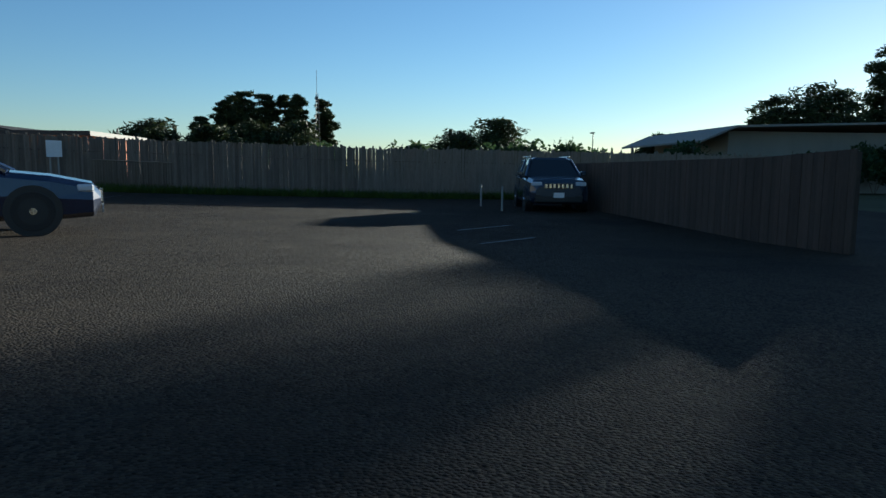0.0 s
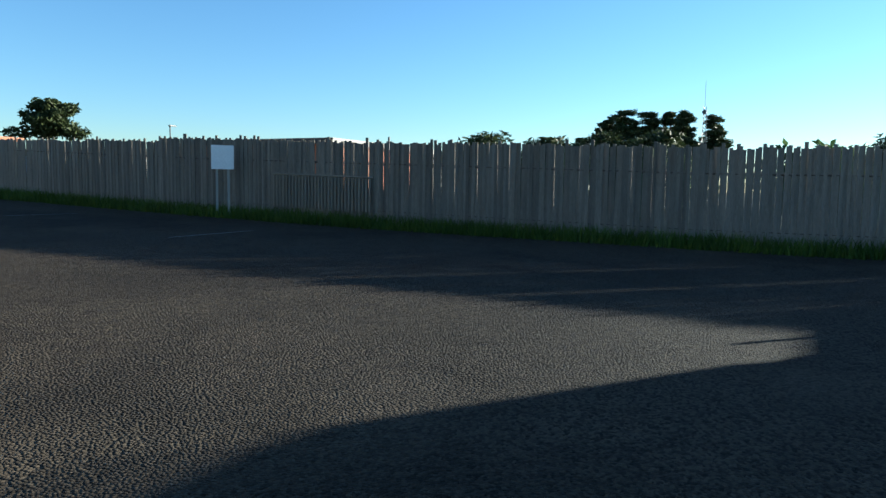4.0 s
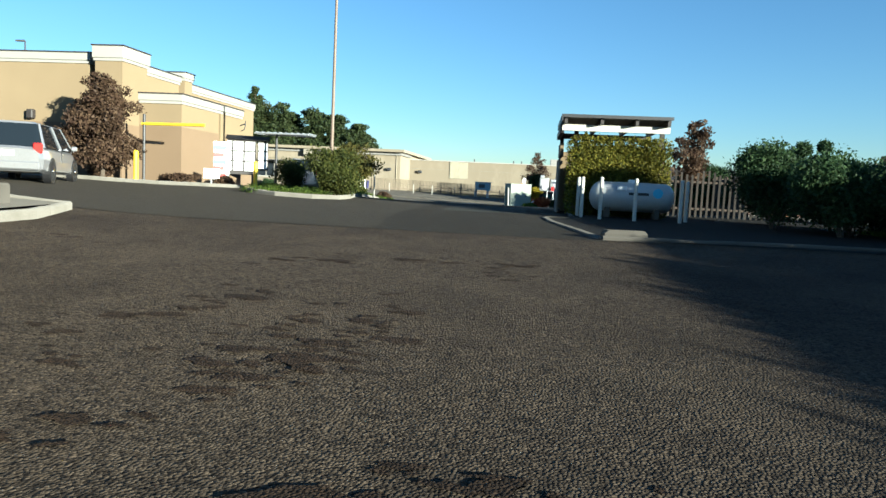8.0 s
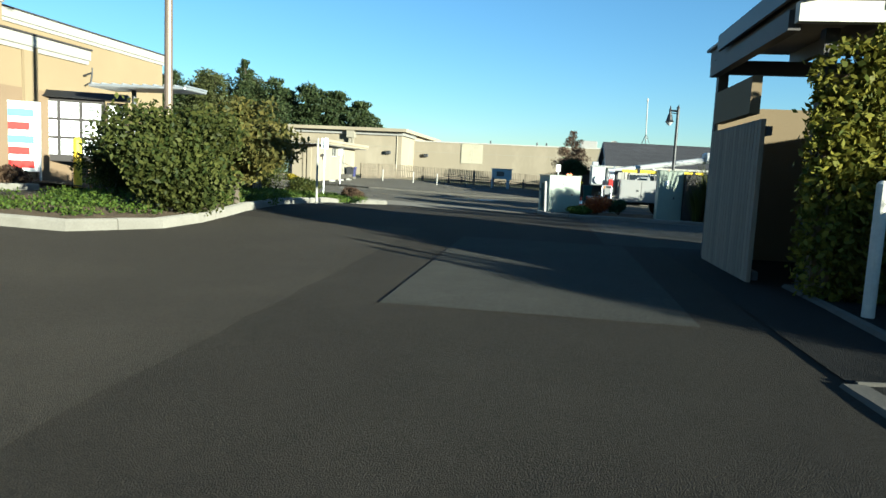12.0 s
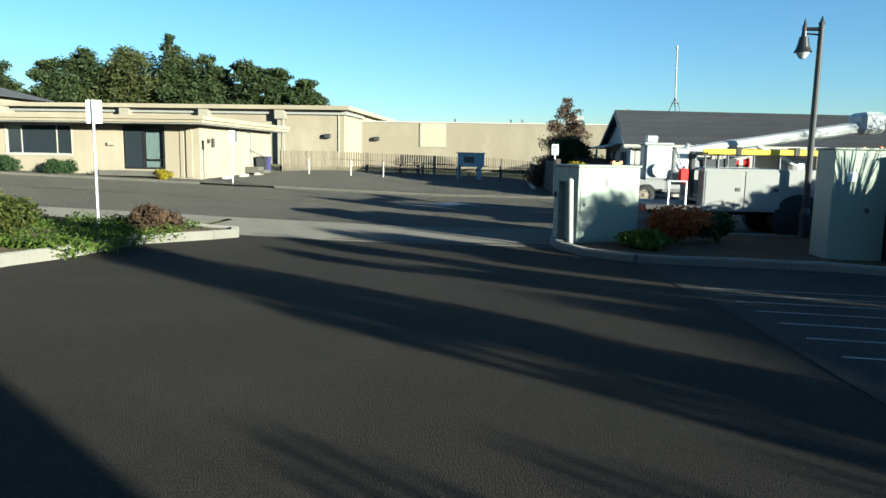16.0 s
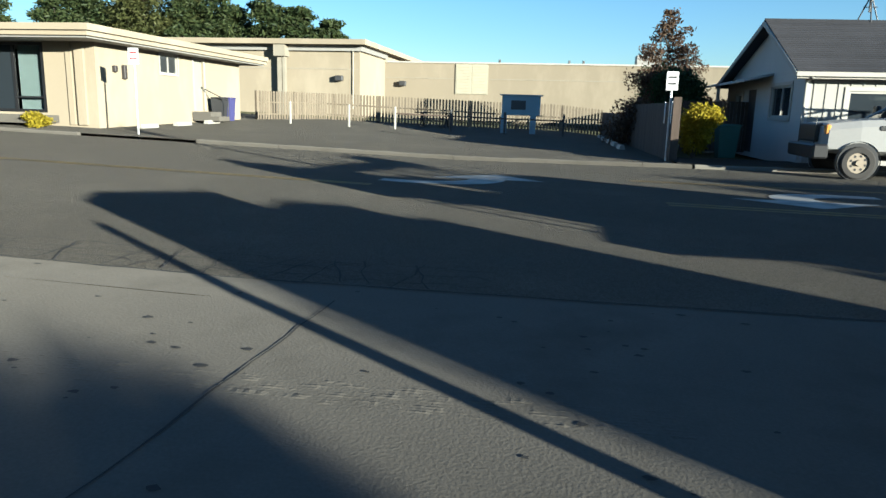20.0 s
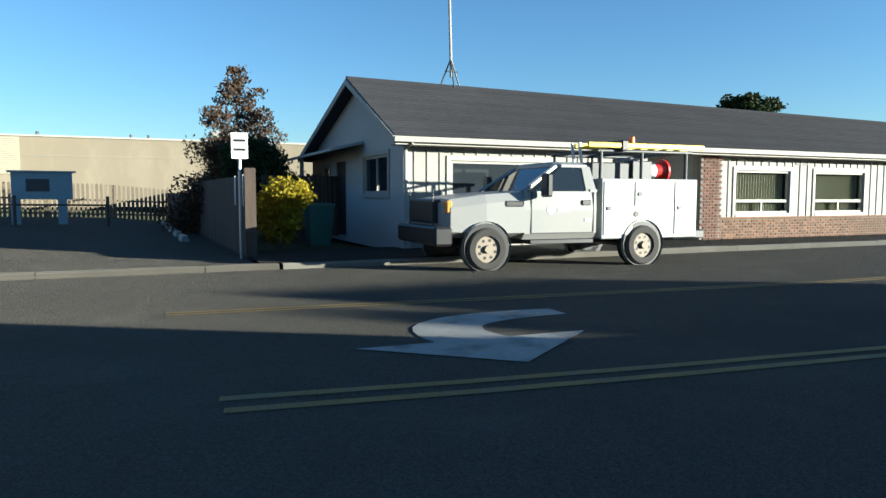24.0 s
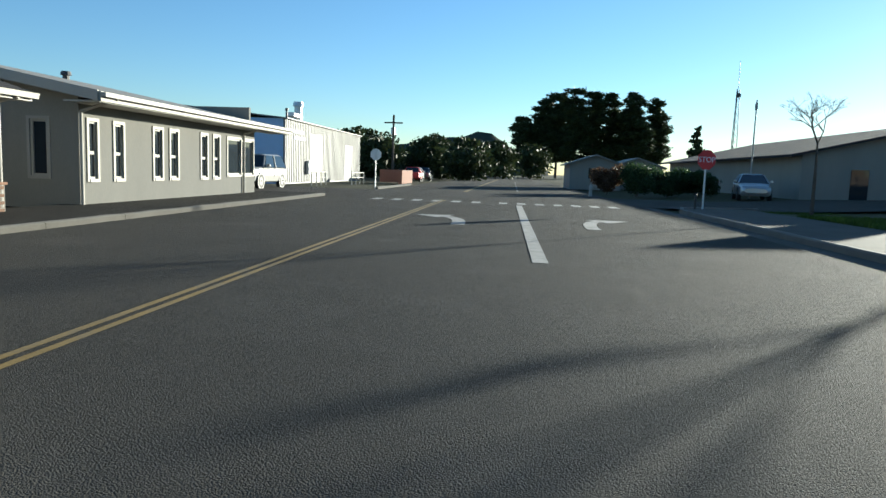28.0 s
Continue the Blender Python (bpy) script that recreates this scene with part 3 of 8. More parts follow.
def runline(x0, x1, y0, y1, step=2.0):
    k = max(2, int(abs(x1 - x0) / step))
    return [(x0 + (x1 - x0) * i / k, y0 + (y1 - y0) * i / k) for i in range(k + 1)]


for dy in (-0.07, 0.07):
    stroke("yellow_line", "worn double yellow centre line", runline(11.5, 47.5, 8.8 + dy, 8.6 + dy), 0.07, M_YELLOW)
    stroke("yellow_line", "worn double yellow centre line", runline(2.8, 11.5, 9.6 + dy, 8.8 + dy), 0.07, M_YELLOW)
    stroke("yellow_line", "worn double yellow centre line", runline(-60, -1.6, 7.0 + dy, 6.85 + dy), 0.1, M_YELLOW)
    stroke("yellow_line", "worn double yellow centre line", runline(60, 150, 8.6 + dy, 8.3 + dy), 0.1, M_YELLOW)
stroke("yellow_line", "worn yellow turn lane line", [(3.0, 6.0), (4.5, 5.78), (6, 5.6), (9, 5.3), (12.5, 5.15), (17.1, 5.16)], 0.1, M_YELLOW)
stroke("yellow_line", "faint broken yellow line", [(3.0, 6.25), (4.5, 6.02), (6, 5.83), (9, 5.5), (12.6, 5.33)], 0.1, M_YELLOW)
stroke("lane_line", "thick white lane line before the junction", runline(28.05, 44.8, 5.36, 5.5), 0.22, M_WHITE)
for i in range(6):
    stroke("lane_dash", "short white lane dash past the junction", runline(66 + 9 * i, 69.5 + 9 * i, 5.4, 5.4), 0.14, M_WHITE)
for k in range(7):
    stroke("crossing_bar", "white crossing bar", [(45.6, 6.4 + 0.72 * k - 4.6), (46.9, 6.4 + 0.72 * k - 4.6)], 0.34, M_WHITE)
for k in range(6):
    stroke("crossing_bar", "white crossing bar", [(45.6, 7.2 + 0.8 * k), (46.9, 7.2 + 0.8 * k)], 0.36, M_WHITE)


def arrow(name, label, shaft, head, tip, wide=0.34, barb=0.62):
    """A painted arrow: a bent shaft and a head."""
    bm = ribbon(shaft, wide, g, 0.007)
    (x, y), (tx, ty) = head, tip
    d = Vector((tx - x, ty - y)).normalized()
    pts = [(x - d.y * barb, y + d.x * barb), (tx, ty), (x + d.y * barb, y - d.x * barb)]
    bm.faces.new([bm.verts.new((a, b, g(a, b) + 0.0085)) for a, b in pts])
    return struct(name, bm, M_WHITE, label, "road marking")


def curve(p, q, r, k=8):
    return [((1 - t) ** 2 * p[0] + 2 * t * (1 - t) * q[0] + t * t * r[0], (1 - t) ** 2 * p[1] + 2 * t * (1 - t) * q[1] + t * t * r[1]) for t in (i / k for i in range(k + 1))]


arrow("turn_arrow", "worn white left-turn arrow", curve((6.65, 8.17), (4.75, 8.3), (5.22, 7.05), 14), (5.22, 7.2), (5.19, 6.31), lambda t: 0.36 + 0.3 * min(1, t * 1.6), 1.08)
arrow("turn_arrow", "worn white left-turn arrow", curve((-1.65, 7.72), (0.3, 7.55), (0.14, 8.75), 14), (0.15, 8.62), (0.2, 9.7), lambda t: 0.36 + 0.3 * min(1, t * 1.6), 1.08)
arrow("turn_arrow", "worn white left-turn arrow", curve((34.2, 7.0), (36.6, 7.0), (37.1, 7.7)), (37.0, 7.5), (37.3, 8.4), 0.32)
arrow("turn_arrow", "worn white right-turn arrow", curve((34.4, 3.9), (36.8, 3.9), (37.4, 3.4)), (37.3, 3.5), (37.7, 2.6), 0.32)

# cracks: in the apron joint, along the gutter, and crazing beside it
rc = random.Random(5)


def crack(p, q, width, wob, name="crack", lift=0.008, material=None):
    k = max(4, int(math.hypot(q[0] - p[0], q[1] - p[1]) / 0.18))
    pts = [(p[0] + (q[0] - p[0]) * i / k + rc.uniform(-wob, wob), p[1] + (q[1] - p[1]) * i / k + rc.uniform(-wob, wob)) for i in range(k + 1)]
    return ribbon(pts, lambda t: width * rc.uniform(0.5, 1.3), g, lift)


struct("apron_joint", crack((0.02, 0.03), (-0.07, -2.58), 0.012, 0.01), M_CRACK, "open joint across the driveway apron", "crack")
struct("gutter_joint", crack((-14, 0.45), (12, 0.45), 0.03, 0.012), M_CRACK, "dark seam between gutter and road", "crack")
bm = bmesh.new()
for i in range(16):
    x = -3.4 + i * 0.27 + rc.uniform(-0.1, 0.1)
    b2 = crack((x, 0.5), (x + rc.uniform(-0.3, 0.3), 1.0 + rc.uniform(0, 0.3)), 0.014, 0.04)
    me = bpy.data.meshes.new("tmp")
    b2.to_mesh(me)
    bm.from_mesh(me)
    b2.free()
for i in range(3):
    b2 = crack((-3.6, 0.72 + 0.22 * i), (1.0, 0.62 + 0.26 * i), 0.014, 0.05)
    me = bpy.data.meshes.new("tmp")
    b2.to_mesh(me)
    bm.from_mesh(me)
    b2.free()
struct("crazing", bm, M_CRACK, "crazed asphalt along the gutter", "crack")
# tamped rough band in the apron: rows of broken ridges
bm = bmesh.new()
nx_, ny_ = 330, 22
rowv = []
for jy in range(ny_ + 1):
    y = -1.53 + 0.31 * jy / ny_
    edge = min(1.0, jy / 3, (ny_ - jy) / 3)
    rowv.append([bm.verts.new((x, y, g(x, y) + 0.001 + edge * max(0.0, 0.0025 * (jy % 2) + 0.005 * noise.noise(Vector((x * 9, y * 26, 1.0))) + 0.0035 * noise.noise(Vector((x * 30, y * 12, 4.0)))))) for x in (-2.7 + 4.7 * ix / nx_ for ix in range(nx_ + 1))])
for a_, b_ in zip(rowv, rowv[1:]):
    for ix in range(nx_):
        bm.faces.new((a_[ix], a_[ix + 1], b_[ix + 1], b_[ix]))
struct("tamped_band", bm, M_CONC, "rough tamped band of ridges in the apron", "concrete band")
# trench drain along the apron's inner edge
td = thing("trench_drain", "narrow trench drain with a slotted iron grate", "drain", None, "", "structure")
M_IRON = mat("rusty_grate_iron", (0.06, 0.05, 0.04), 0.8, 0.2, var=0.3, scale=4, fine=40, bump=0.3)
part("channel", B((-4.4, 3.4, -2.755, -2.625, -0.06, -0.05), (-4.4, 3.4, -2.76, -2.755, -0.06, 0.009), (-4.4, 3.4, -2.625, -2.62, -0.06, 0.009)), M_IRON, td)
# Black strip stands in for the shade inside the trench.
part("slot", B((-4.4, 3.4, -2.755, -2.625, 0.006, 0.0075)), M_CRACK, td, "black strip standing in for shade under the grate")
slot_bar = mesh_of("grate_bar", B((-0.009, 0.009, -0.065, 0.065, -0.004, 0.004)), M_IRON)
for i in range(240):
    o = new("grate_bar", slot_bar)
    o.parent, o.matrix_basis = td, pose(-4.38 + 0.0324 * i, -2.69, 0.012, 0, 0, -14)
# dark spots on the apron
bm = bmesh.new()
rs_ = random.Random(9)
for _ in range(95):
    cx, cy, r0 = rs_.uniform(-4.2, 2.6), rs_.uniform(-2.5, 0.35), rs_.uniform(0.008, 0.028)
    ring = [(cx + r0 * rs_.uniform(0.6, 1.6) * math.cos(k / 7 * math.tau), cy + r0 * rs_.uniform(0.5, 1.1) * math.sin(k / 7 * math.tau)) for k in range(7)]
    bm.faces.new([bm.verts.new((x, y, g(x, y) + 0.007)) for x, y in ring])
tagged(struct("apron_spots", bm, M_CRACK, "small dark pits and spots in the apron", "spots"), "small dark pits and spots in the apron", "spots", "", "stuff")
# tar seams and patches in the old car park
bm = bmesh.new()
for p, q, w in (((-6, -49.9), (2.6, -49.6), 0.06), ((2.6, -49.6), (3.9, -48.85), 0.05), ((3.9, -48.85), (5.6, -48.9), 0.035), ((-8, -44.8), (2, -45.6), 0.07), ((5.9, -45.7), (9, -46.6), 0.07)):
    b2 = crack(p, q, w, 0.05)
    me = bpy.data.meshes.new("tmp")
    b2.to_mesh(me)
    bm.from_mesh(me)
    b2.free()
struct("tar_seams", bm, M_DAMP, "wandering tar seams in the car park", "crack")


rp = random.Random(21)
bm = bmesh.new()
RAGGED = (((-1.5, -48.9), (2.3, -47.6), 0.22, 26), ((2.2, -47.4), (2.6, -46.0), 0.22, 14), ((1.7, -45.3), (2.5, -44.4), 0.3, 20), ((3.0, -45.6), (3.8, -44.3), 0.25, 18), ((3.8, -44.3), (4.2, -42.5), 0.35, 26),
          ((3.9, -46.3), (4.4, -45.5), 0.22, 12), ((2.9, -46.3), (3.7, -46.3), 0.16, 10), ((4.3, -45.4), (5.7, -45.6), 0.16, 14), ((3.5, -44.3), (3.8, -42.4), 0.5, 34), ((1.8, -44.0), (3.0, -41.6), 0.35, 26),
          ((-5.5, -46.5), (1.5, -44.9), 0.5, 30), ((-5, -42.6), (1.5, -42.2), 0.4, 26), ((3.3, -39.7), (5.3, -39.5), 0.14, 18), ((4.6, -39.9), (5.0, -40.6), 0.2, 14), ((2.2, -40.6), (2.9, -39.9), 0.4, 16), ((-5.5, -40.2), (0.5, -39.4), 0.4, 22))
for (ax, ay), (bx_, by_), wide, count in RAGGED:
    for _ in range(count):
        t_ = rp.random()
        cx, cy = ax + (bx_ - ax) * t_ + rp.gauss(0, wide * 0.55), ay + (by_ - ay) * t_ + rp.gauss(0, wide * 0.55)
        r0, sx, tw_ = rp.uniform(0.015, 0.04) + 0.07 * rp.random() ** 3, rp.uniform(1.2, 3.0), rp.uniform(-0.4, 0.4)
        lift = rp.uniform(0.004, 0.012)
        ring = []
        for k in range(13):
            a_ = k / 13 * math.tau
            f_ = r0 * rp.uniform(0.5, 1.25)
            dx_, dy_ = f_ * sx * math.cos(a_), f_ * math.sin(a_)
            x_, y_ = cx + dx_ * math.cos(tw_) - dy_ * math.sin(tw_), cy + dx_ * math.sin(tw_) + dy_ * math.cos(tw_)
            ring.append(bm.verts.new((x_, y_, g(x_, y_) + lift)))
        bm.faces.new(ring)
tagged(struct("worn_patches", bm, M_DAMP, "ragged dark spots where the old seal has worn through", "patch"), "ragged dark spots where the old seal has worn through", "patch", "", "stuff")
# white stripes painted for sunlight in the side lot, pale streaks in the car park
for i in range(16):
    y = -17.2 + 0.62 * i
    stroke("hatch_line", "thin white stripe painted for sunlight through the slats", [(4.9, y), (8, y - 0.35), (11, y - 0.7)], 0.04, M_WHITE, 0.012)
# Streaks of sun through the fence gaps, painted on the ground.
for y in (-51.6, -45.8):
    stroke("bay_line", "faint pale streak across the car park", [(10.2, y), (12.6, y + 0.15)], 0.035, M_WHITE, 0.006)
# Two more faint white strokes across the car park.
for (ax, ay), (bx_, by_) in (((-1.9, -62.5), (-0.5, -63.7)), ((0.9, -62.4), (2.4, -63.8))):
    stroke("bay_line", "faint pale streak across the car park", [(ax, ay), (bx_, by_)], 0.06, M_WHITE, 0.006)

# ---------- planters, verges ----------
def bed(name, label, outline, lift, material=None):
    """A filled planting bed with an uneven top."""
    bm = bmesh.new()
    ring = [bm.verts.new((x, y, g(x, y) + lift)) for x, y in outline]
    bm.faces.new(ring)
    bmesh.ops.triangulate(bm, faces=bm.faces[:])
    bmesh.ops.subdivide_edges(bm, edges=bm.edges[:], cuts=3, use_grid_fill=True)
    for v in bm.verts:
        v.co.z += 0.04 * noise.noise(v.co * 2.0)
    return struct(name, bm, material or M_SOIL, label, "planting bed", True)


PL_B = [(-6.2, -21.5), (-5.4, -22.9), (-4.2, -23.7), (-2.9, -23.6), (-2.25, -22.4), (-2.25, -21.2), (-2.45, -19.9), (-2.85, -18.2), (-3.2, -15.8), (-3.5, -13.0), (-3.72, -10.5), (-3.95, -8.0), (-4.3, -5.4), (-3.2, -3.4), (-3.4, -2.9),
        (-5.2, -2.6), (-9.5, -2.4), (-10, -15.8), (-6.6, -17.2)]
kerb(PL_B[:16], height=0.16, width=0.2, label="pale weathered kerb round the roadside planter")
bed("planter_bed", "roadside planter with low green groundcover", PL_B, 0.12)

kerb([(3.62, -0.9), (3.42, -1.6), (3.33, -2.3), (3.42, -3.2), (3.8, -4.05), (4.6, -4.82), (5.2, -4.95), (7.6, -5.2), (9.4, -6.1), (16, -6.9)], height=0.15, width=0.2, label="kerb round the cabinet planter")
bed("cabinet_bed", "dark planter soil round the utility cabinet", [(5.0, -0.4), (3.7, -0.9), (3.42, -2.2), (3.5, -3.15), (3.88, -3.95), (4.65, -4.72), (5.2, -4.85), (7.6, -5.1), (9.4, -6.0), (22, -7.2), (22, -0.4)], 0.1)
kerb([(x + 0.02, y) for x, y in PAD_EDGE[1:]], height=0.032, width=0.2, material=M_CONC, label="flush pale concrete edge of the tank pad")
kerb([(6.34, -35.75), (7.4, -35.6), (10, -35.1), (16, -34.8)], height=0.07, material=M_CONC, label="long pale kerb beside the tank pad")
kerb([(5.5, -27.84), (6.12, -27.72), (6.55, -27.66)], height=0.03, width=0.08, material=M_CONC, label="flush pale concrete joint of the tank pad")
kerb([(6.3, -27.0), (6.36, -25.2), (6.36, -24.0)], height=0.05, width=0.14, material=M_CONC, label="low worn kerb at the gate")
kerb([(-9.5, -41.5), (-4.6, -41.2), (-2.9, -40.2), (-2.75, -38.0), (-3.3, -36.4), (-9.5, -35.0)], height=0.15, label="kerb round the drive-through island")
sheet("canopy_island", M_CONC, -12, -3.3, -41.1, -36.4, 0.12, "raised concrete island under the canopy", "island")
kerb([(-18, -22.9), (-11.4, -22.9), (-9.8, -22.0), (-8.6, -20.2), (-8.2, -17.6)], height=0.15, label="kerb along the tan building's planting strip")
bed("building_bed", "planting strip with low shrubs beside the tan wall", [(-24, -22.8), (-11.4, -22.8), (-9.9, -21.9), (-8.7, -20.1), (-8.4, -17.2), (-24, -17.2)], 0.1)
# grass and groundcover
def strip_blades(name, label, lines, per, height, seed, mat_, wide):
    areas = []
    for (ax, ay), (bx, by) in lines:
        k = max(1, int(math.hypot(bx - ax, by - ay) / 0.5))
        for i in range(k):
            x, y = ax + (bx - ax) * i / k, ay + (by - ay) * i / k
            areas.append((x - wide, x + wide, y - wide, y + wide, g(x, y) - 0.02, per))
    return blades(name, mat_, areas, height, seed, label)


blades("verge_grass", M_GRASS, [(24, 42, -6.8, -3.4, 0.13, 26000), (44.8, 47, -7, -4, 0.0, 1500)], 0.1, 9, "bright short grass verge beside the pavement")
sheet("verge", M_EARTH, 22.5, 43.6, -7, -3.3, 0.12, "grassy verge soil", "verge")

# ---------- buildings ----------
def holed(a0, a1, z0, z1, d0, d1, holes, axis="x"):
    """A wall along x (or y) from a0 to a1, between depths d0 and d1, with holes (a, b, zlow, zhigh) that go through it."""
    ca = sorted({a0, a1, *[h[0] for h in holes], *[h[1] for h in holes]})
    cz = sorted({z0, z1, *[h[2] for h in holes], *[h[3] for h in holes]})
    boxes = [(p, q, d0, d1, lo, hi) for p, q in zip(ca, ca[1:]) for lo, hi in zip(cz, cz[1:])
             if not any(h[0] < (p + q) / 2 < h[1] and h[2] < (lo + hi) / 2 < h[3] for h in holes)]
    if axis == "y":
        boxes = [(d0, d1, p, q, lo, hi) for p, q, d0, d1, lo, hi in boxes]
    bm = B(*boxes)
    bmesh.ops.remove_doubles(bm, verts=bm.verts[:], dist=0.0005)
    return bm


def flip(boxes, axis):
    return [(c, d, a, b, e, f) for a, b, c, d, e, f in boxes] if axis == "y" else boxes


def window(parent, a0, a1, z0, z1, d, out, axis="x", frame_w=0.06, bars=(), rails=(), curtain=None, trim=0.1, glass=None, frame_mat=None, label="window"):
    """A window in a hole: frame, panes, outer trim, and what hangs behind it. d: the wall's outer face; out: +1 or -1, the way out."""
    fm = frame_mat or M_TRIM
    s = out
    fr = flip([(a0, a0 + frame_w, d - s * 0.1, d - s * 0.02, z0, z1), (a1 - frame_w, a1, d - s * 0.1, d - s * 0.02, z0, z1),
               (a0 + frame_w, a1 - frame_w, d - s * 0.1, d - s * 0.02, z0, z0 + frame_w), (a0 + frame_w, a1 - frame_w, d - s * 0.1, d - s * 0.02, z1 - frame_w, z1)], axis)
    w = part("window", B(*[(min(b[0], b[1]), max(b[0], b[1]), min(b[2], b[3]), max(b[2], b[3]), b[4], b[5]) for b in fr]), fm, parent, label)
    for x in bars:
        bx = flip([(x - 0.025, x + 0.025, d - s * 0.095, d - s * 0.025, z0 + frame_w, z1 - frame_w)], axis)
        part("mullion", B(*bx), fm, w)
    for z in rails:
        bx = flip([(a0 + frame_w, a1 - frame_w, d - s * 0.09, d - s * 0.03, z - 0.04, z + 0.04)], axis)
        part("rail", B(*bx), fm, w)
    xs_ = [a0 + frame_w, *sorted(bars), a1 - frame_w]
    for p, q in zip(xs_, xs_[1:]):
        bx = flip([(p, q, d - s * 0.065, d - s * 0.058, z0 + frame_w, z1 - frame_w)], axis)
        o = part("pane", B(*bx), glass or (M_PANE if curtain else M_GLASS), w)
        o.visible_shadow = False
    if trim:
        t = trim
        bx = flip([(a0 - t, a0, d + s * 0.003, d + s * 0.03, z0 - t, z1 + t), (a1, a1 + t, d + s * 0.003, d + s * 0.03, z0 - t, z1 + t),
                   (a0, a1, d + s * 0.003, d + s * 0.03, z1, z1 + t), (a0, a1, d + s * 0.003, d + s * 0.045, z0 - t, z0)], axis)
        part("trim", B(*bx), fm, w)
    if curtain:
        bm = bmesh.new()
        k = max(6, int((a1 - a0) / 0.05))
        top, bot = [], []
        for i in range(k + 1):
            a = a0 + (a1 - a0) * i / k
            dep = d - s * (0.2 + 0.035 * (i % 2))
            p = (a, dep) if axis == "x" else (dep, a)
            bot.append(bm.verts.new((*p, z0)))
            top.append(bm.verts.new((*p, z1)))
        for i in range(k):
            bm.faces.new((bot[i], bot[i + 1], top[i + 1], top[i]))
        part("curtain", bm, curtain, w)
    return w


def roof_slab(parent, quad, thick, material, name="roof", label=""):
    """A sloping slab through four corners."""
    bm = bmesh.new()
    a = [bm.verts.new(q) for q in quad]
    b = [bm.verts.new((q[0], q[1], q[2] - thick)) for q in quad]
    bm.faces.new(a)
    bm.faces.new(b[::-1])
    k = len(quad)
    for i in range(k):
        bm.faces.new((a[i], a[(i + 1) % k], b[(i + 1) % k], b[i]))
    return part(name, bm, material, parent, label)


def courses(parent, corners_low, corners_high, k, material):
    """Shingle courses: thin overlapping strips laid up a slope; corners are (left, right) at the eave and at the ridge."""
    (l0, r0), (l1, r1) = corners_low, corners_high
    l0, r0, l1, r1 = Vector(l0), Vector(r0), Vector(l1), Vector(r1)
    nrm = (r0 - l0).cross(l1 - l0).normalized()
    if nrm.z < 0:
        nrm = -nrm
    for i in range(k):
        p, q = i / k, (i + 1.15) / k
        bm = bmesh.new()
        lo = [l0.lerp(l1, p) + nrm * 0.022, r0.lerp(r1, p) + nrm * 0.022]
        hi = [l0.lerp(l1, min(q, 1)) + nrm * 0.004, r0.lerp(r1, min(q, 1)) + nrm * 0.004]
        v = [bm.verts.new(c) for c in (lo[0], lo[1], hi[1], hi[0])]
        w_ = [bm.verts.new(c - nrm * 0.018) for c in (lo[0], lo[1])]
        bm.faces.new(v)
        bm.faces.new((w_[0], w_[1], v[1], v[0]))
        part("shingle_course", bm, material, parent)


# --- long shop house with charcoal roof, boards and brick ---
hs = thing("shop_house", "long white boarded shop with brick base and charcoal roof", "building")
X0, X1, YF, YB, ZE = 7.75, 31.3, 15.85, 24.4, 2.5
wins = [(8.85, 11.4, 0.95, 2.02), (17.25, 19.3, 0.78, 1.95), (20.3, 22.4, 0.78, 1.95), (24.45, 25.8, 0.75, 1.93), (26.35, 27.75, 0.75, 1.93), (28.75, 30.25, 0.75, 1.93)]
part("front_wall", holed(X0 + 0.15, 13.2, 0.0, ZE, YF, YF + 0.15, [wins[0]]), M_BATTEN, hs)
part("front_wall", holed(15.9, X1, 0.0, ZE, YF, YF + 0.15, wins[1:]), M_BATTEN, hs)
part("porch_wall", B((13.05, 13.2, YF + 0.15, 18.2, 0, ZE), (13.2, 16.05, 18.2, 18.35, 0, ZE), (16.05, 16.2, YF + 0.15, 18.35, 0, ZE)), M_GREYP, hs, "grey recessed porch wall")
part("porch_door", B((14.2, 15.1, 18.15, 18.195, 0.15, 2.15), bev=0.01), M_TRIM, hs, "white panel door in the porch")
part("back_wall", B((X0, X1, YB - 0.15, YB, 0, ZE)), M_GREYP, hs)
part("end_wall", B((X1 - 0.15, X1 - 0.003, YF + 0.15, YB - 0.15, 0, ZE)), M_BATTEN, hs)
YR, ZR = 19.0, 4.18
gw = part("gable_wall", holed(YF, YB, 0.0, ZE, X0, X0 + 0.15, [(16.85, 18.7, 1.3, 2.2), (20.4, 21.4, 0.15, 2.2), (22.1, 22.9, 1.5, 2.1)], axis="y"), M_GREYP, hs, "pale grey gable end in shade")
part("gable", prism([(YF, ZE), (YB, ZE), (YR, ZR - 0.06)], X0, X0 + 0.15), M_GREYP, hs)
window(hs, 16.85, 18.7, 1.3, 2.2, X0, -1, "y", bars=(17.78,))
window(hs, 22.1, 22.9, 1.5, 2.1, X0, -1, "y")
part("side_door", B((X0 + 0.03, X0 + 0.08, 20.4, 21.4, 0.15, 2.2)), M_DARKPAINT, hs, "dark side door")
# lean-to porch roof along the gable end
roof_slab(hs, [(6.9, 18.7, 2.42), (6.9, 27.0, 2.42), (X0, 27.0, 2.62), (X0, 18.7, 2.62)], 0.07, M_GREYP, "porch_roof", "small flat porch roof")
for y in (22.5, 26.8):
    part("porch_post", B((6.95, 7.05, y, y + 0.1, 0.1, 2.36)), M_TRIM, hs)
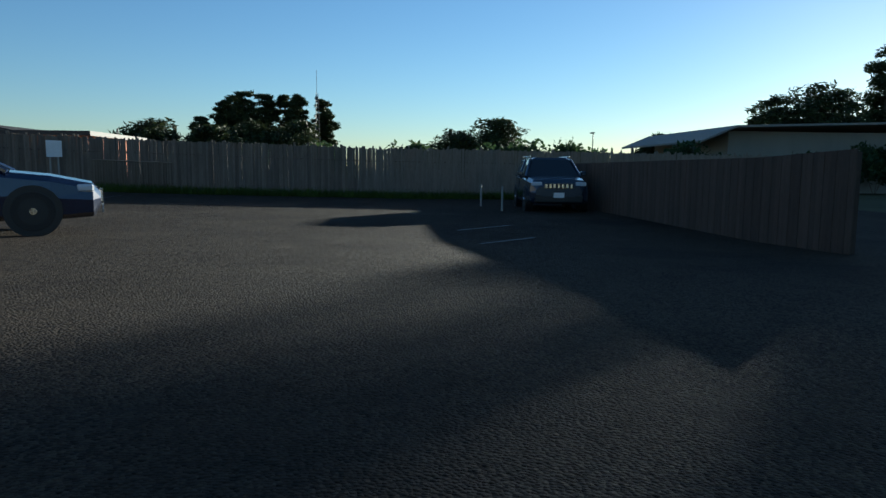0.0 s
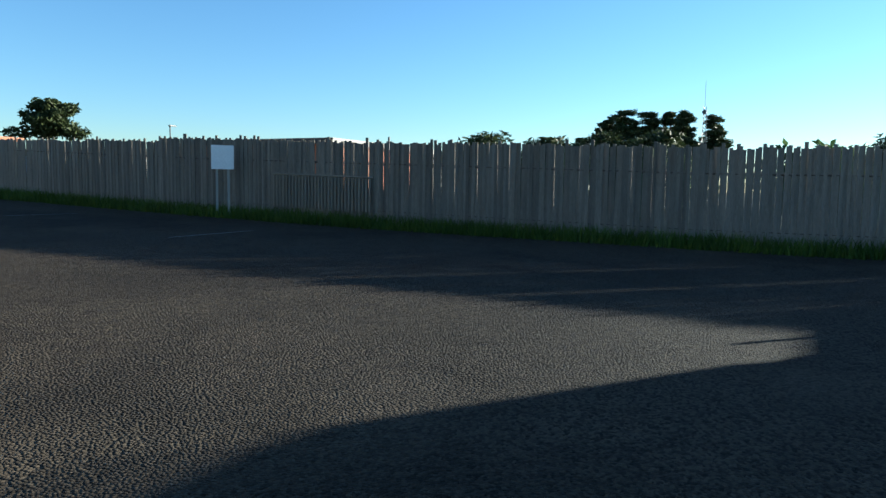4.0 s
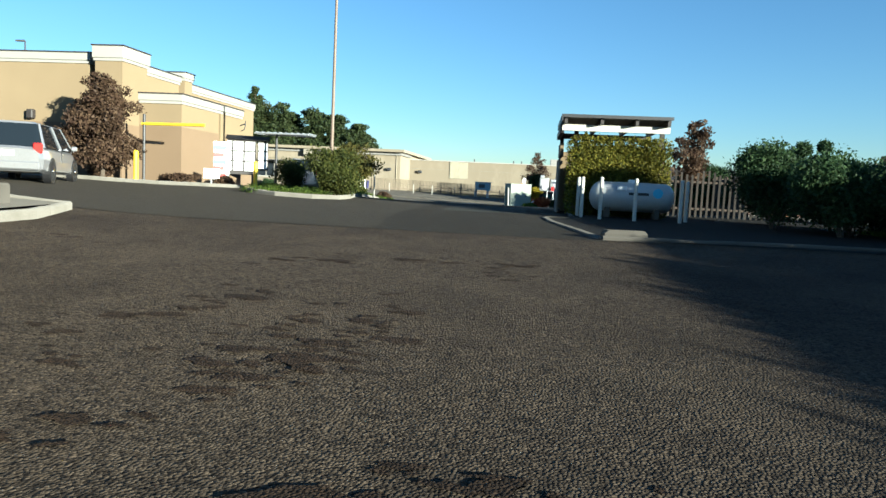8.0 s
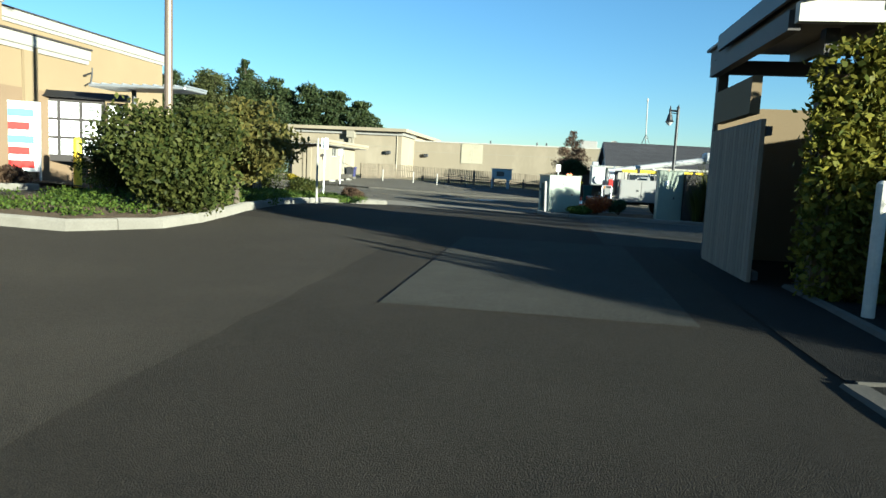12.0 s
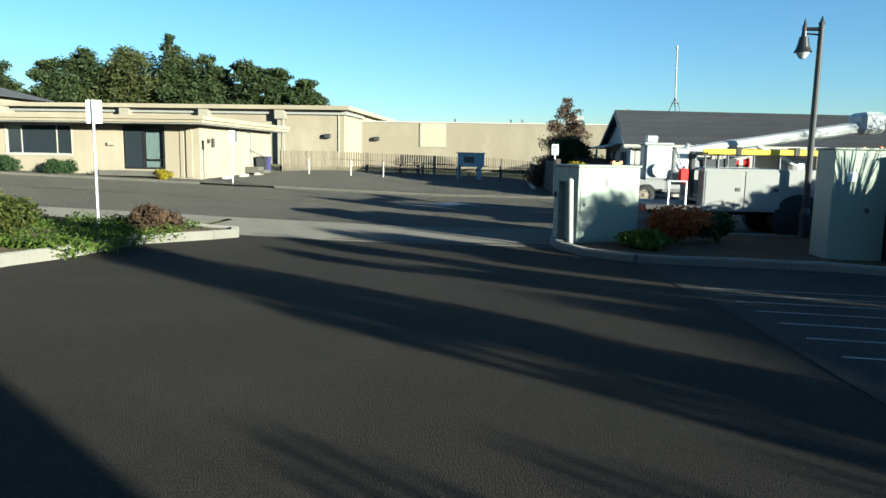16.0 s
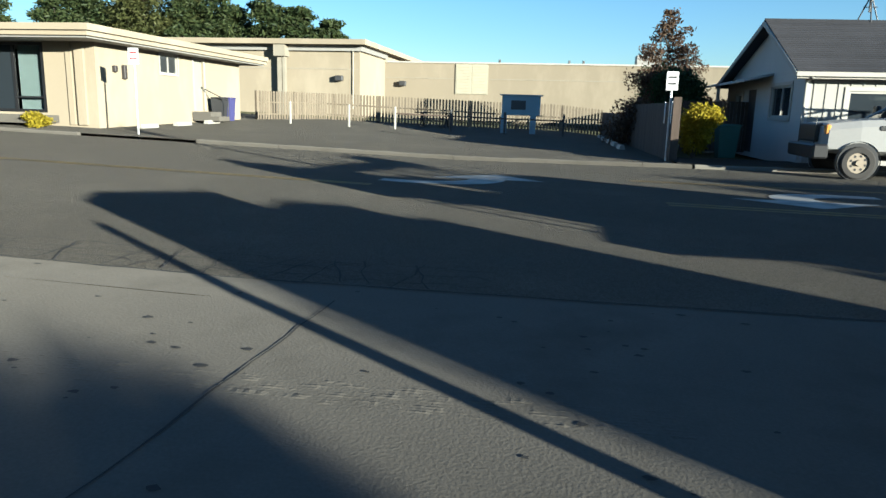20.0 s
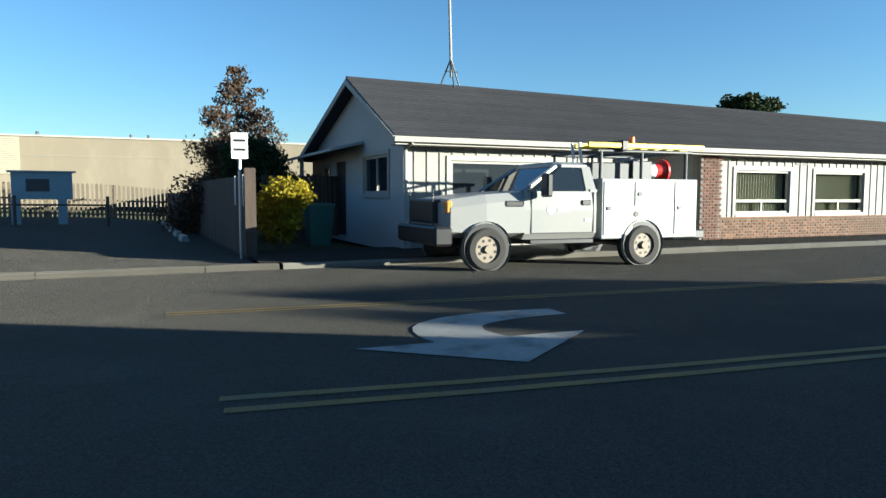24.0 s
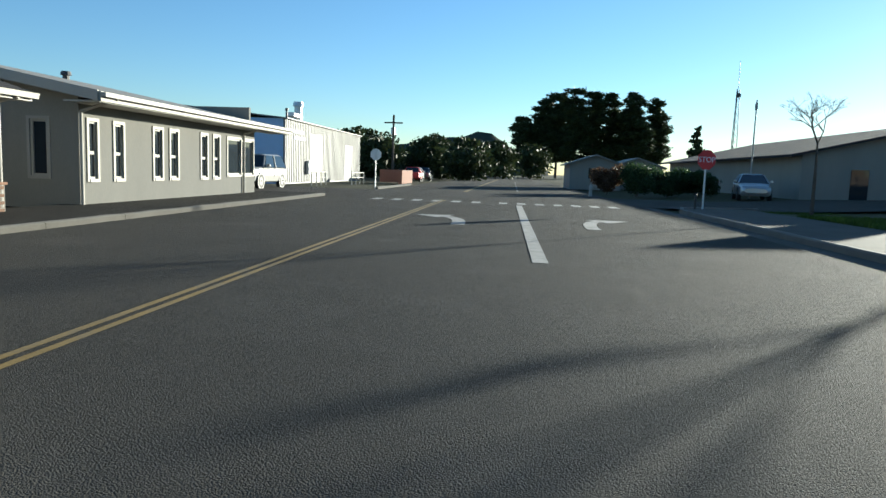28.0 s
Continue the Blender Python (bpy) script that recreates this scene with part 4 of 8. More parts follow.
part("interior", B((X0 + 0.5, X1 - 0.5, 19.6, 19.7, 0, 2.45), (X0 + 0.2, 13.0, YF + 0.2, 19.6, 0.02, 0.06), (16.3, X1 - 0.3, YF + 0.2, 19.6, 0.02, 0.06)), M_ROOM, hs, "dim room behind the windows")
part("ceiling_board", B((X0 + 0.16, X1 - 0.16, YF + 0.16, YB - 0.16, 2.42, 2.48)), M_BATTEN, hs)
window(hs, *wins[0], YF, -1)
for i, w in enumerate(wins[1:]):
    window(hs, *w, YF, -1, rails=(w[2] + 0.34,), curtain=M_CURTAIN if i != 3 else M_CURTAINB, trim=0.09)
    part("mullion", B(((w[0] + w[1]) / 2 - 0.03, (w[0] + w[1]) / 2 + 0.03, YF + 0.025, YF + 0.095, w[2] + 0.06, w[2] + 0.3)), M_TRIM, hs)
# battens on the boards
bat = None
for x in np.arange(8.0, 31.2, 0.3):
    if 13.1 < x < 16.75 or 23.5 < x < 24.4 or 27.85 < x < 28.7:
        continue
    spans = [(0.7 if x > 14 else 0.05, 2.48)]
    for a, b, lo, hi in wins:
        if a - 0.14 < x < b + 0.14:
            spans = [(hi + 0.13, 2.48)] if x > 14 else [(0.05, lo - 0.12), (hi + 0.13, 2.48)]
    for lo, hi in spans:
        part("batten", B((x - 0.02, x + 0.02, YF - 0.022, YF + 0.001, lo, hi)), M_BATTEN, hs)
# roof: long front slope, hip at the far end
EV = 15.42
fl, frr = (X0 - 0.35, EV, ZE - 0.02), (X1 + 0.4, EV, ZE - 0.02)
rl, rr = (X0 - 0.35, YR, ZR), (29.2, YR, ZR - 0.24)
bl, br = (X0 - 0.35, YB + 0.45, ZE - 0.02), (X1 + 0.4, YB + 0.45, ZE - 0.02)
roof_slab(hs, [fl, frr, rr, rl], 0.12, M_ROOF)
roof_slab(hs, [br, bl, rl, rr], 0.12, M_ROOF)
roof_slab(hs, [frr, br, rr], 0.12, M_ROOF)
courses(hs, (fl, frr), (rl, rr), 26, M_ROOF)
courses(hs, (frr, br), (rr, rr), 22, M_ROOF)
part("ridge_cap", C(((X0 - 0.36, YR, ZR - 0.02), (29.25, YR, ZR - 0.26), 0.08, 0.08), n=8), M_ROOF, hs)
part("fascia", B((X0 - 0.35, X1 + 0.4, EV - 0.03, EV, ZE - 0.2, ZE - 0.03)), M_TRIM, hs, "white fascia board")
part("gutter", prism([(EV - 0.16, ZE - 0.04), (EV - 0.14, ZE - 0.15), (EV - 0.032, ZE - 0.15), (EV - 0.032, ZE - 0.04)], X0 - 0.4, X1 + 0.45), M_TRIM, hs, "white rain gutter")
part("soffit", B((X0 - 0.3, X1 + 0.35, EV + 0.01, YF - 0.03, ZE - 0.2, ZE - 0.17)), M_TRIM, hs)
for s, (ya, za, yb, zb) in enumerate(((EV, ZE, YR, ZR), (YB + 0.45, ZE, YR, ZR))):
    part("barge_board", prism([(ya, za - 0.16), (ya, za - 0.02), (yb, zb - 0.02), (yb, zb - 0.16)], X0 - 0.39, X0 - 0.353), M_TRIM, hs)
part("downpipe", C(((X0 + 0.02, YF - 0.07, ZE - 0.25), (X0 + 0.02, YF - 0.07, 0.2), 0.04, 0.04), ((X0 + 0.02, EV - 0.08, ZE - 0.15), (X0 + 0.02, YF - 0.07, ZE - 0.25), 0.04, 0.04)), M_TRIM, hs)
part("downpipe", C(((X1 - 0.05, YF - 0.07, ZE - 0.25), (X1 - 0.05, YF - 0.07, 0.2), 0.04, 0.04), ((X1 - 0.05, EV - 0.08, ZE - 0.15), (X1 - 0.05, YF - 0.07, ZE - 0.25), 0.04, 0.04)), M_TRIM, hs)
part("roof_vent", C(((29.4, 19.0, 3.3), (29.4, 19.0, 3.72), 0.09, 0.09), ((29.4, 19.0, 3.72), (29.4, 19.0, 3.82), 0.17, 0.14)), M_STEEL, hs)
part("wall_lamp", B((23.85, 24.1, YF - 0.3, YF - 0.1, 2.1, 2.2), bev=0.03), M_DARKPAINT, hs, "dark wall lamp on the brick pier")
part("address_bars", B((19.5, 20.0, YF - 0.012, YF - 0.004, 2.12, 2.2)), M_DARKPAINT, hs)
# aerial mast on the ridge
mast = thing("roof_mast", "tall white aerial mast on a tripod", "mast")
part("tube", C(((10.37, 19.2, 4.45), (10.29, 19.2, 7.42), 0.04, 0.035)), M_TRIM, mast)
part("head", C(((10.29, 19.2, 7.2), (10.29, 19.2, 7.4), 0.055, 0.055)), M_TRIM, mast)
for a in (0.4, 2.5, 4.6):
    part("strut", C(((10.37 + 0.38 * math.cos(a), 19.2 + 0.3 * math.sin(a), 4.08), (10.36, 19.2, 4.95), 0.02, 0.02)), M_STEEL, mast)
part("crossbar", C(((10.18, 19.2, 4.6), (10.57, 19.2, 4.6), 0.015, 0.015)), M_STEEL, mast)
dish = thing("satellite_dish", "white satellite dish behind the ridge", "satellite dish", pose(8.2, 21.2, 4.35, 65, 0, -20))
bm = bmesh.new()
bmesh.ops.create_uvsphere(bm, u_segments=20, v_segments=10, radius=0.7)
bmesh.ops.delete(bm, geom=[v for v in bm.verts if v.co.z > -0.45], context="VERTS")
part("reflector", bm, M_TRIM, dish, smooth=True)
part("mount", C(((0, 0, -0.7), (0, -0.1, -1.1), 0.04, 0.04)), M_STEEL, dish)

# --- white stucco building with narrow windows ---
wb = thing("narrow_window_building", "off-white stucco building with tall narrow windows", "building")
A0, A1, WF, WB_, WE = 34.05, 45.15, 15.97, 27.0, 2.42
nw = [(34.4, 34.74), (35.5, 35.88), (37.45, 37.9), (38.4, 38.85), (40.45, 40.88), (41.4, 41.84)]
holes = [(a, b, 0.72, 2.1) for a, b in nw] + [(42.55, 43.75, 0.8, 2.1), (43.85, 45.0, 0.8, 2.1)]
part("front_wall", holed(A0, A1, 0.0, WE + 0.3, WF, WF + 0.16, holes), M_STUCW, wb)
part("west_wall", holed(WF + 0.16, WB_, 0.0, WE, A0, A0 + 0.16, [(16.75, 17.2, 0.76, 2.1)], "y"), M_STUCW, wb, "grey shaded stucco side wall")
part("west_gable", prism([(WF + 0.16, WE), (WB_, WE), (WB_, 4.1), (23.0, 4.1), (WF + 0.16, 2.72)], A0, A0 + 0.16), M_STUCW, wb)
part("other_walls", B((A1 - 0.16, A1, WF + 0.16, WB_, 0, 3.4), (A0, A1, WB_, WB_ + 0.16, 0, 4.0)), M_STUCW, wb)
for a, b in nw:
    window(wb, a, b, 0.72, 2.1, WF, -1, rails=(1.35,), frame_w=0.05, trim=0.08)
window(wb, 42.55, 43.75, 0.8, 2.1, WF, -1, trim=0.07)
window(wb, 43.85, 45.0, 0.8, 2.1, WF, -1, trim=0.07)
window(wb, 16.75, 17.2, 0.76, 2.1, A0, -1, "y", trim=0.07)
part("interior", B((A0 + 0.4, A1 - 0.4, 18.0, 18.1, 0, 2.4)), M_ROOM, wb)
roof_slab(wb, [(33.5, 15.1, 2.72), (46.9, 15.1, 2.72), (46.9, 23.2, 4.25), (33.5, 23.2, 4.25)], 0.1, M_ROOFG)
roof_slab(wb, [(33.5, 23.2, 4.25), (46.9, 23.2, 4.25), (46.9, 27.6, 3.4), (33.5, 27.6, 3.4)], 0.1, M_ROOFG)
part("fascia", B((33.48, 46.92, 15.05, 15.1, 2.5, 2.72)), M_TRIM, wb, "deep white fascia")
part("gutter", B((33.48, 46.92, 14.93, 15.048, 2.6, 2.7)), M_TRIM, wb)
part("soffit", B((33.5, 46.9, 15.1, WF, 2.48, 2.52)), M_TRIM, wb)
part("rake_board", prism([(15.1, 2.5), (15.1, 2.74), (23.2, 4.28), (23.2, 4.05)], 33.43, 33.48), M_TRIM, wb)
for x in (34.1, 44.0):
    part("downpipe", C(((x, 15.02, 2.6), (x - 0.05, WF - 0.06, 2.3), 0.04, 0.04), ((x - 0.05, WF - 0.06, 2.3), (x - 0.05, WF - 0.06, 0.1), 0.04, 0.04)), M_TRIM, wb)
part("plinth", B((A0 - 0.03, A1, WF - 0.03, WF - 0.003, 0.0, 0.1)), M_CONC, wb)
for i, x in enumerate((36.0, 41.4)):
    part("roof_vent", C(((x + 2, 22.6, 4.0), (x + 2, 22.6, 4.28), 0.12, 0.12), ((x + 2, 22.6, 4.28), (x + 2, 22.6, 4.42), 0.2, 0.16)), M_STEEL, wb)
# --- metal shed with a flue ---
ms = thing("metal_shed", "pale corrugated metal shed with roller doors", "building")
S0, S1, SF, SB, SH = 65.6, 89.0, 21.6, 42.0, 4.45
doors = [(71.6, 75.4, 0.0, 3.7), (83.0, 85.8, 0.0, 3.2)]
part("front_wall", holed(S0, S1, -0.1, SH, SF, SF + 0.15, doors), M_CORR, ms)
part("west_wall", B((S0, S0 + 0.15, SF + 0.15, SB, -0.1, SH)), M_BLUEWALL, ms, "pale blue shaded side wall")
part("other_walls", B((S1 - 0.15, S1, SF + 0.15, SB, -0.1, SH), (S0, S1, SB, SB + 0.15, -0.1, SH)), M_CORR, ms)
for a, b, lo, hi in doors:
    d = part("roller_door", B((a, b, SF + 0.06, SF + 0.1, lo, hi)), M_TRIM, ms, "white roller door")
    for z in np.arange(0.2, hi, 0.25):
        part("slat", B((a + 0.02, b - 0.02, SF + 0.045, SF + 0.06, z, z + 0.2)), M_TRIM, d)
for x in np.arange(S0 + 0.2, S1, 0.4):
    if any(a - 0.1 < x < b + 0.1 for a, b, *_ in doors):
        part("rib", B((x - 0.04, x + 0.04, SF - 0.04, SF, 3.75 if x < 78 else 3.3, SH)), M_CORR, ms)
    else:
        part("rib", B((x - 0.04, x + 0.04, SF - 0.04, SF, 0, SH)), M_CORR, ms)
roof_slab(ms, [(S0 - 0.2, SF - 0.2, SH + 0.05), (S1 + 0.2, SF - 0.2, SH + 0.05), (S1 + 0.2, 32, SH + 1.0), (S0 - 0.2, 32, SH + 1.0)], 0.08, M_CORR)
roof_slab(ms, [(S0 - 0.2, 32, SH + 1.0), (S1 + 0.2, 32, SH + 1.0), (S1 + 0.2, SB + 0.2, SH), (S0 - 0.2, SB + 0.2, SH)], 0.08, M_CORR)
part("flue", C(((79.8, 25.2, 4.5), (79.8, 25.2, 6.5), 0.35, 0.35), ((79.8, 25.2, 6.5), (79.8, 25.2, 6.9), 0.5, 0.42), n=14), M_GALV, ms, "galvanised flue with a cap")
part("flue_hood", B((77.4, 79.3, 24.8, 25.6, 5.4, 5.8), bev=0.08), M_GALV, ms)
part("thin_flue", C(((76.0, 25, 4.4), (76.0, 25, 5.8), 0.09, 0.09), ((76, 25, 5.8), (76, 25, 6.0), 0.14, 0.14)), M_STEEL, ms)
sg = part("sign_bars", B((67.2, 69.6, SF - 0.06, SF - 0.045, 3.55, 3.75), (67.4, 70.1, SF - 0.06, SF - 0.045, 3.1, 3.3)), plain("blue_sign_paint", (0.05, 0.09, 0.3)), ms, "blue lettering bars")
part("meter_box", B((70.3, 70.9, SF - 0.3, SF - 0.05, 0.6, 1.6), bev=0.03), M_GALV, ms)

# --- tan stucco building by the drive-through ---
tb = thing("tan_building", "tan and brown stucco restaurant with white cornice", "building")


def banded(boxes, zsplit, upper, lower, parent):
    """A wall whose lower half is browner, the upper half stepped 1 cm back behind a thin ledge."""
    part("lower_wall", B(*[(a - 0.02, b + 0.02, c - 0.02, d + 0.02, e, zsplit) for a, b, c, d, e, f in boxes]), lower, parent)
    part("upper_wall", B(*[(a, b, c, d, zsplit, f) for a, b, c, d, e, f in boxes]), upper, parent)


def cornice(parent, x0, x1, y0, y1, z, h=0.32, cap=True, out=0.1):
    part("cornice", B((x0 - out, x1 + out, y0 - out, y1 + out, z - h, z), bev=0.02), M_TRIM, parent, "white moulded cornice")
    part("cornice_step", B((x0 - out * 0.5, x1 + out * 0.5, y0 - out * 0.5, y1 + out * 0.5, z - h - 0.12, z - h)), M_TRIM, parent)
    part("flashing", B((x0 - out - 0.03, x1 + out + 0.03, y0 - out - 0.03, y1 + out + 0.03, z, z + 0.05)), M_DARKPAINT, parent)


banded([(-36, -14.3, -19.8, -2, -0.1, 5.95)], 3.25, M_TAN, M_TAND, tb)
cornice(tb, -36, -14.3, -19.8, -2, 6.25)
banded([(-13.75, -12.5, -20.2, -18.3, 0.0, 6.0)], 3.25, M_TAN, M_TAND, tb)
cornice(tb, -13.75, -12.5, -20.2, -18.3, 6.5, 0.5)
part("upper_block", B((-14.3, -13.3, -18.3, -14.0, 0.0, 5.9)), M_TAN, tb)
cornice(tb, -14.3, -13.3, -18.28, -14.0, 6.2, 0.28)
part("upper_block", B((-14.3, -13.25, -13.5, -12.7, 0.0, 6.2)), M_TAN, tb)
cornice(tb, -14.3, -13.25, -13.5, -12.7, 6.5, 0.28)
banded([(-13.2, -10.5, -18.9, -12.6, -0.1, 4.4)], 3.3, M_TAN, M_TAND, tb)
cornice(tb, -13.2, -10.5, -18.9, -12.6, 4.72, 0.3)
part("service_door", B((-17.2, -16.1, -19.86, -19.825, 0.9, 2.95)), plain("tan_door_paint", (0.4, 0.33, 0.26)), tb, "plain grey-tan service door")
part("door_sign", B((-16.75, -16.55, -19.875, -19.862, 2.45, 2.65)), M_SIGNW, tb)
part("wall_lamp", B((-17.1, -16.8, -20.1, -19.83, 3.35, 3.75), bev=0.04), M_DARKPAINT, tb, "dark wall lamp")
part("downpipe", C(((-10.42, -14.8, 4.4), (-10.42, -14.8, 0.9), 0.05, 0.05)), M_TAN, tb)
part("downpipe", C(((-13.87, -19.95, 6.0), (-13.87, -19.95, 3.3), 0.05, 0.05)), M_DARKPAINT, tb)
part("pilaster", B((-10.48, -10.4, -15.25, -14.92, 0.5, 4.3)), M_TAN, tb)
part("wall_bracket", C(((-10.5, -12.75, 3.95), (-10.2, -12.75, 4.05), 0.03, 0.03), ((-10.2, -12.75, 4.05), (-10.2, -12.75, 4.2), 0.02, 0.02), ((-10.2, -12.75, 4.05), (-10.25, -12.75, 3.75), 0.025, 0.025), ((-10.25, -12.75, 3.75), (-10.42, -12.75, 3.68), 0.025, 0.025)), M_STEEL, tb, "dark wall bracket with a cable loop")
part("roof_camera", C(((-17.5, -19.6, 6.3), (-17.5, -19.6, 6.75), 0.03, 0.03), ((-17.5, -19.6, 6.75), (-17.8, -19.8, 6.72), 0.05, 0.04)), M_DARKPAINT, tb)
# --- drive-through canopy block near the car park ---
dc = thing("drive_through_canopy", "white drive-through canopy on a round column beside a tan wall", "canopy")
part("wall", B((-16, -3.75, -46, -39.3, 0.1, 4.16)), M_TAN, dc, "tan stucco end wall")
part("base_course", B((-3.747, -3.7, -46, -39.3, 0.1, 0.36)), M_CONC, dc)
part("fascia", B((-16, -3.55, -46.4, -37.2, 4.2, 5.7), bev=0.02), M_TRIM, dc, "deep white canopy fascia")
part("soffit", B((-15.9, -3.65, -46.3, -37.3, 4.163, 4.196)), M_GREYB, dc)
part("column", C(((-4.25, -37.55, 0.9), (-4.25, -37.55, 3.8), 0.11, 0.11), n=20), M_TRIM, dc, "white round column")
part("column_cap", C(((-4.25, -37.55, 3.8), (-4.25, -37.55, 4.165), 0.125, 0.125), n=20), M_STEEL, dc, "dark column head")
part("column_collar", C(((-4.25, -37.55, 0.9), (-4.25, -37.55, 0.94), 0.17, 0.17), n=20), M_STEEL, dc)
part("pedestal", B((-4.68, -3.82, -37.98, -37.12, 0.3, 0.9), bev=0.04), M_CONC, dc, "square concrete pedestal")

# --- cream office with flat eaves across the street ---
of = thing("cream_office", "low cream stucco office with a wide flat roof", "building")
part("front_wall", holed(-33, -13.0, 0.4, 3.1, 16.0, 16.16, [(-17.0, -14.8, 0.85, 3.05), (-23.2, -19.7, 1.5, 3.0)]), M_CREAM, of)
part("east_wall", holed(16.16, 26.0, 0.4, 3.1, -13.16, -13.0, [(19.6, 20.8, 2.3, 3.0), (21.95, 22.75, 0.98, 2.95)], "y"), M_CREAM, of)
part("back_wall", B((-33, -13.16, 25.84, 26, 0.4, 3.1), (-33, -32.84, 16.16, 25.84, 0.4, 3.1)), M_CREAM, of)
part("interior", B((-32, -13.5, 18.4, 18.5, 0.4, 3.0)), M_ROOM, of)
dr = part("glass_door", B((-16.95, -16.87, 16.03, 16.1, 0.88, 3.02), (-15.97, -15.88, 16.03, 16.1, 0.88, 3.02), (-14.93, -14.85, 16.03, 16.1, 0.88, 3.02), (-16.95, -14.85, 16.031, 16.099, 2.94, 3.03),
                          (-16.95, -14.85, 16.031, 16.099, 0.85, 0.95), (-15.9, -14.9, 16.04, 16.09, 1.3, 1.36)), M_BLACK, of, "black framed glass entrance")
part("door_glass", B((-16.9, -15.95, 16.06, 16.066, 0.9, 2.98)), M_GLASS, dr)
part("door_glass", B((-15.9, -14.9, 16.06, 16.066, 0.9, 2.98)), M_PANE, dr).visible_shadow = False
bm = bmesh.new()
k = 30
lo_, hi_ = [], []
for i in range(k + 1):
    x = -15.9 + i / k
    lo_.append(bm.verts.new((x, 16.25 + 0.05 * (i % 2), 0.9)))
    hi_.append(bm.verts.new((x, 16.25 + 0.05 * (i % 2), 3.0)))
for i in range(k):
    bm.faces.new((lo_[i], lo_[i + 1], hi_[i + 1], hi_[i]))
part("curtain", bm, M_CURTAINB, dr, "hanging grey-blue curtain")
window(of, -23.2, -19.7, 1.5, 3.0, 16.0, -1, bars=(-22.4, -20.5), trim=0.06)
window(of, 19.6, 20.8, 2.3, 3.0, -13.0, 1, "y", bars=(20.2,), trim=0.05)
sd_ = part("side_door", B((-13.1, -13.05, 22.0, 22.7, 0.98, 2.9)), plain("grey_green_door", (0.27, 0.27, 0.22)), of, "plain grey side door in white trim")
part("door_trim", B((-12.998, -12.96, 21.87, 21.95, 0.98, 3.03), (-12.998, -12.96, 22.75, 22.83, 0.98, 3.03), (-12.998, -12.96, 21.95, 22.75, 2.95, 3.03)), M_TRIM, sd_)
part("door_knob", C(((-13.05, 22.6, 1.9), (-12.98, 22.6, 1.9), 0.03, 0.035), n=10), M_STEEL, sd_)
part("roof", B((-34.5, -12.2, 14.6, 27.2, 3.12, 3.4)), M_CREAM, of, "flat roof with deep white edge")
part("soffit", B((-34.4, -12.3, 14.7, 27.1, 3.06, 3.116)), M_GREYB, of)
part("roof_edge", B((-34.6, -12.1, 14.5, 14.596, 3.26, 3.45), (-12.196, -12.1, 14.6, 27.2, 3.26, 3.45)), M_CREAM, of)
part("pilaster", B((-13.65, -13.35, 15.9, 15.997, 0.5, 3.1), (-13.98, -13.8, 15.94, 15.998, 0.5, 3.1)), M_CREAM, of)
part("mail_box", B((-17.75, -17.35, 15.85, 15.99, 2.0, 2.15), bev=0.02), M_CREAM, of)
part("meter_box", B((-12.99, -12.86, 16.8, 16.95, 2.2, 2.4), bev=0.02), M_DARKPAINT, of)
part("meter_box", B((-12.99, -12.86, 17.3, 17.45, 2.0, 2.45), bev=0.02), M_DARKPAINT, of)
part("step", B((-12.95, -12.2, 21.7, 22.6, 0.6, 0.95), (-12.2, -11.85, 21.7, 22.6, 0.6, 0.78)), M_CONC, of, "concrete step at the side door")
part("handrail", C(((-12.9, 22.62, 1.85), (-11.9, 22.62, 1.4), 0.02, 0.02), ((-11.9, 22.62, 1.4), (-11.9, 22.62, 0.6), 0.02, 0.02)), M_STEEL, of)
part("entry_slab", B((-17.6, -14.4, 14.8, 15.99, 0.55, 0.78)), M_CONC, of)
# --- large cream hall behind it ---
hl = thing("cream_hall", "large cream stucco hall with a flat roof and eaves columns", "building")
part("wall", B((-46, -13.3, 46.5, 70, 0.5, 5.75)), M_CREAM, hl)
part("long_wall", B((-13.3, 34, 54.0, 76, 0.5, 5.1)), M_CREAM, hl)
part("fascia", B((-47, -12.6, 45.4, 71, 5.75, 6.12)), M_CREAM, hl, "white roof edge")
part("soffit_band", B((-46.3, -13.1, 46.2, 46.497, 5.35, 5.745), (-13.297, -13.05, 46.5, 54.0, 5.35, 5.745)), M_GREYB, hl)
part("coping", B((-13.05, 34, 53.9, 54.1, 5.1, 5.22)), M_TRIM, hl)
part("band", B((-13.3, 34, 53.96, 53.997, 3.85, 3.9), (-46, -13.3, 46.46, 46.497, 4.05, 4.1)), M_STRUT, hl, "thin shadow line in the stucco")
for x in (-34.3, -26.5, -19.2):
    part("column", B((x - 0.45, x + 0.45, 45.6, 46.49, 4.9, 5.74)), M_STRUT, hl, "eaves column head")
    part("column_shaft", B((x - 0.28, x + 0.05, 45.9, 46.3, 0.5, 4.9), (x + 0.12, x + 0.3, 45.9, 46.3, 0.5, 4.9)), M_STRUT, hl)
v = part("louvre_vent", B((-7.25, -4.55, 53.9, 53.955, 2.65, 5.05)), plain("tan_louvre_frame", (0.29, 0.27, 0.2)), hl, "tan louvred double vent")
for z in np.arange(2.75, 5.0, 0.12):
    for a, b in ((-7.15, -5.95), (-5.85, -4.65)):
        part("louvre", prism([(53.86, z), (53.9, z + 0.08), (53.9, z + 0.02)], a, b), plain("tan_louvre", (0.33, 0.3, 0.22)) if z < 2.76 and a < -7 else bpy.data.materials["tan_louvre"], v)
for x, y in ((-14.8, 46.4), (-11.7, 53.9)):
    part("wall_lamp", B((x - 0.3, x + 0.3, y - 0.4, y - 0.04, 3.2, 3.6), bev=0.06), M_STEEL, hl)
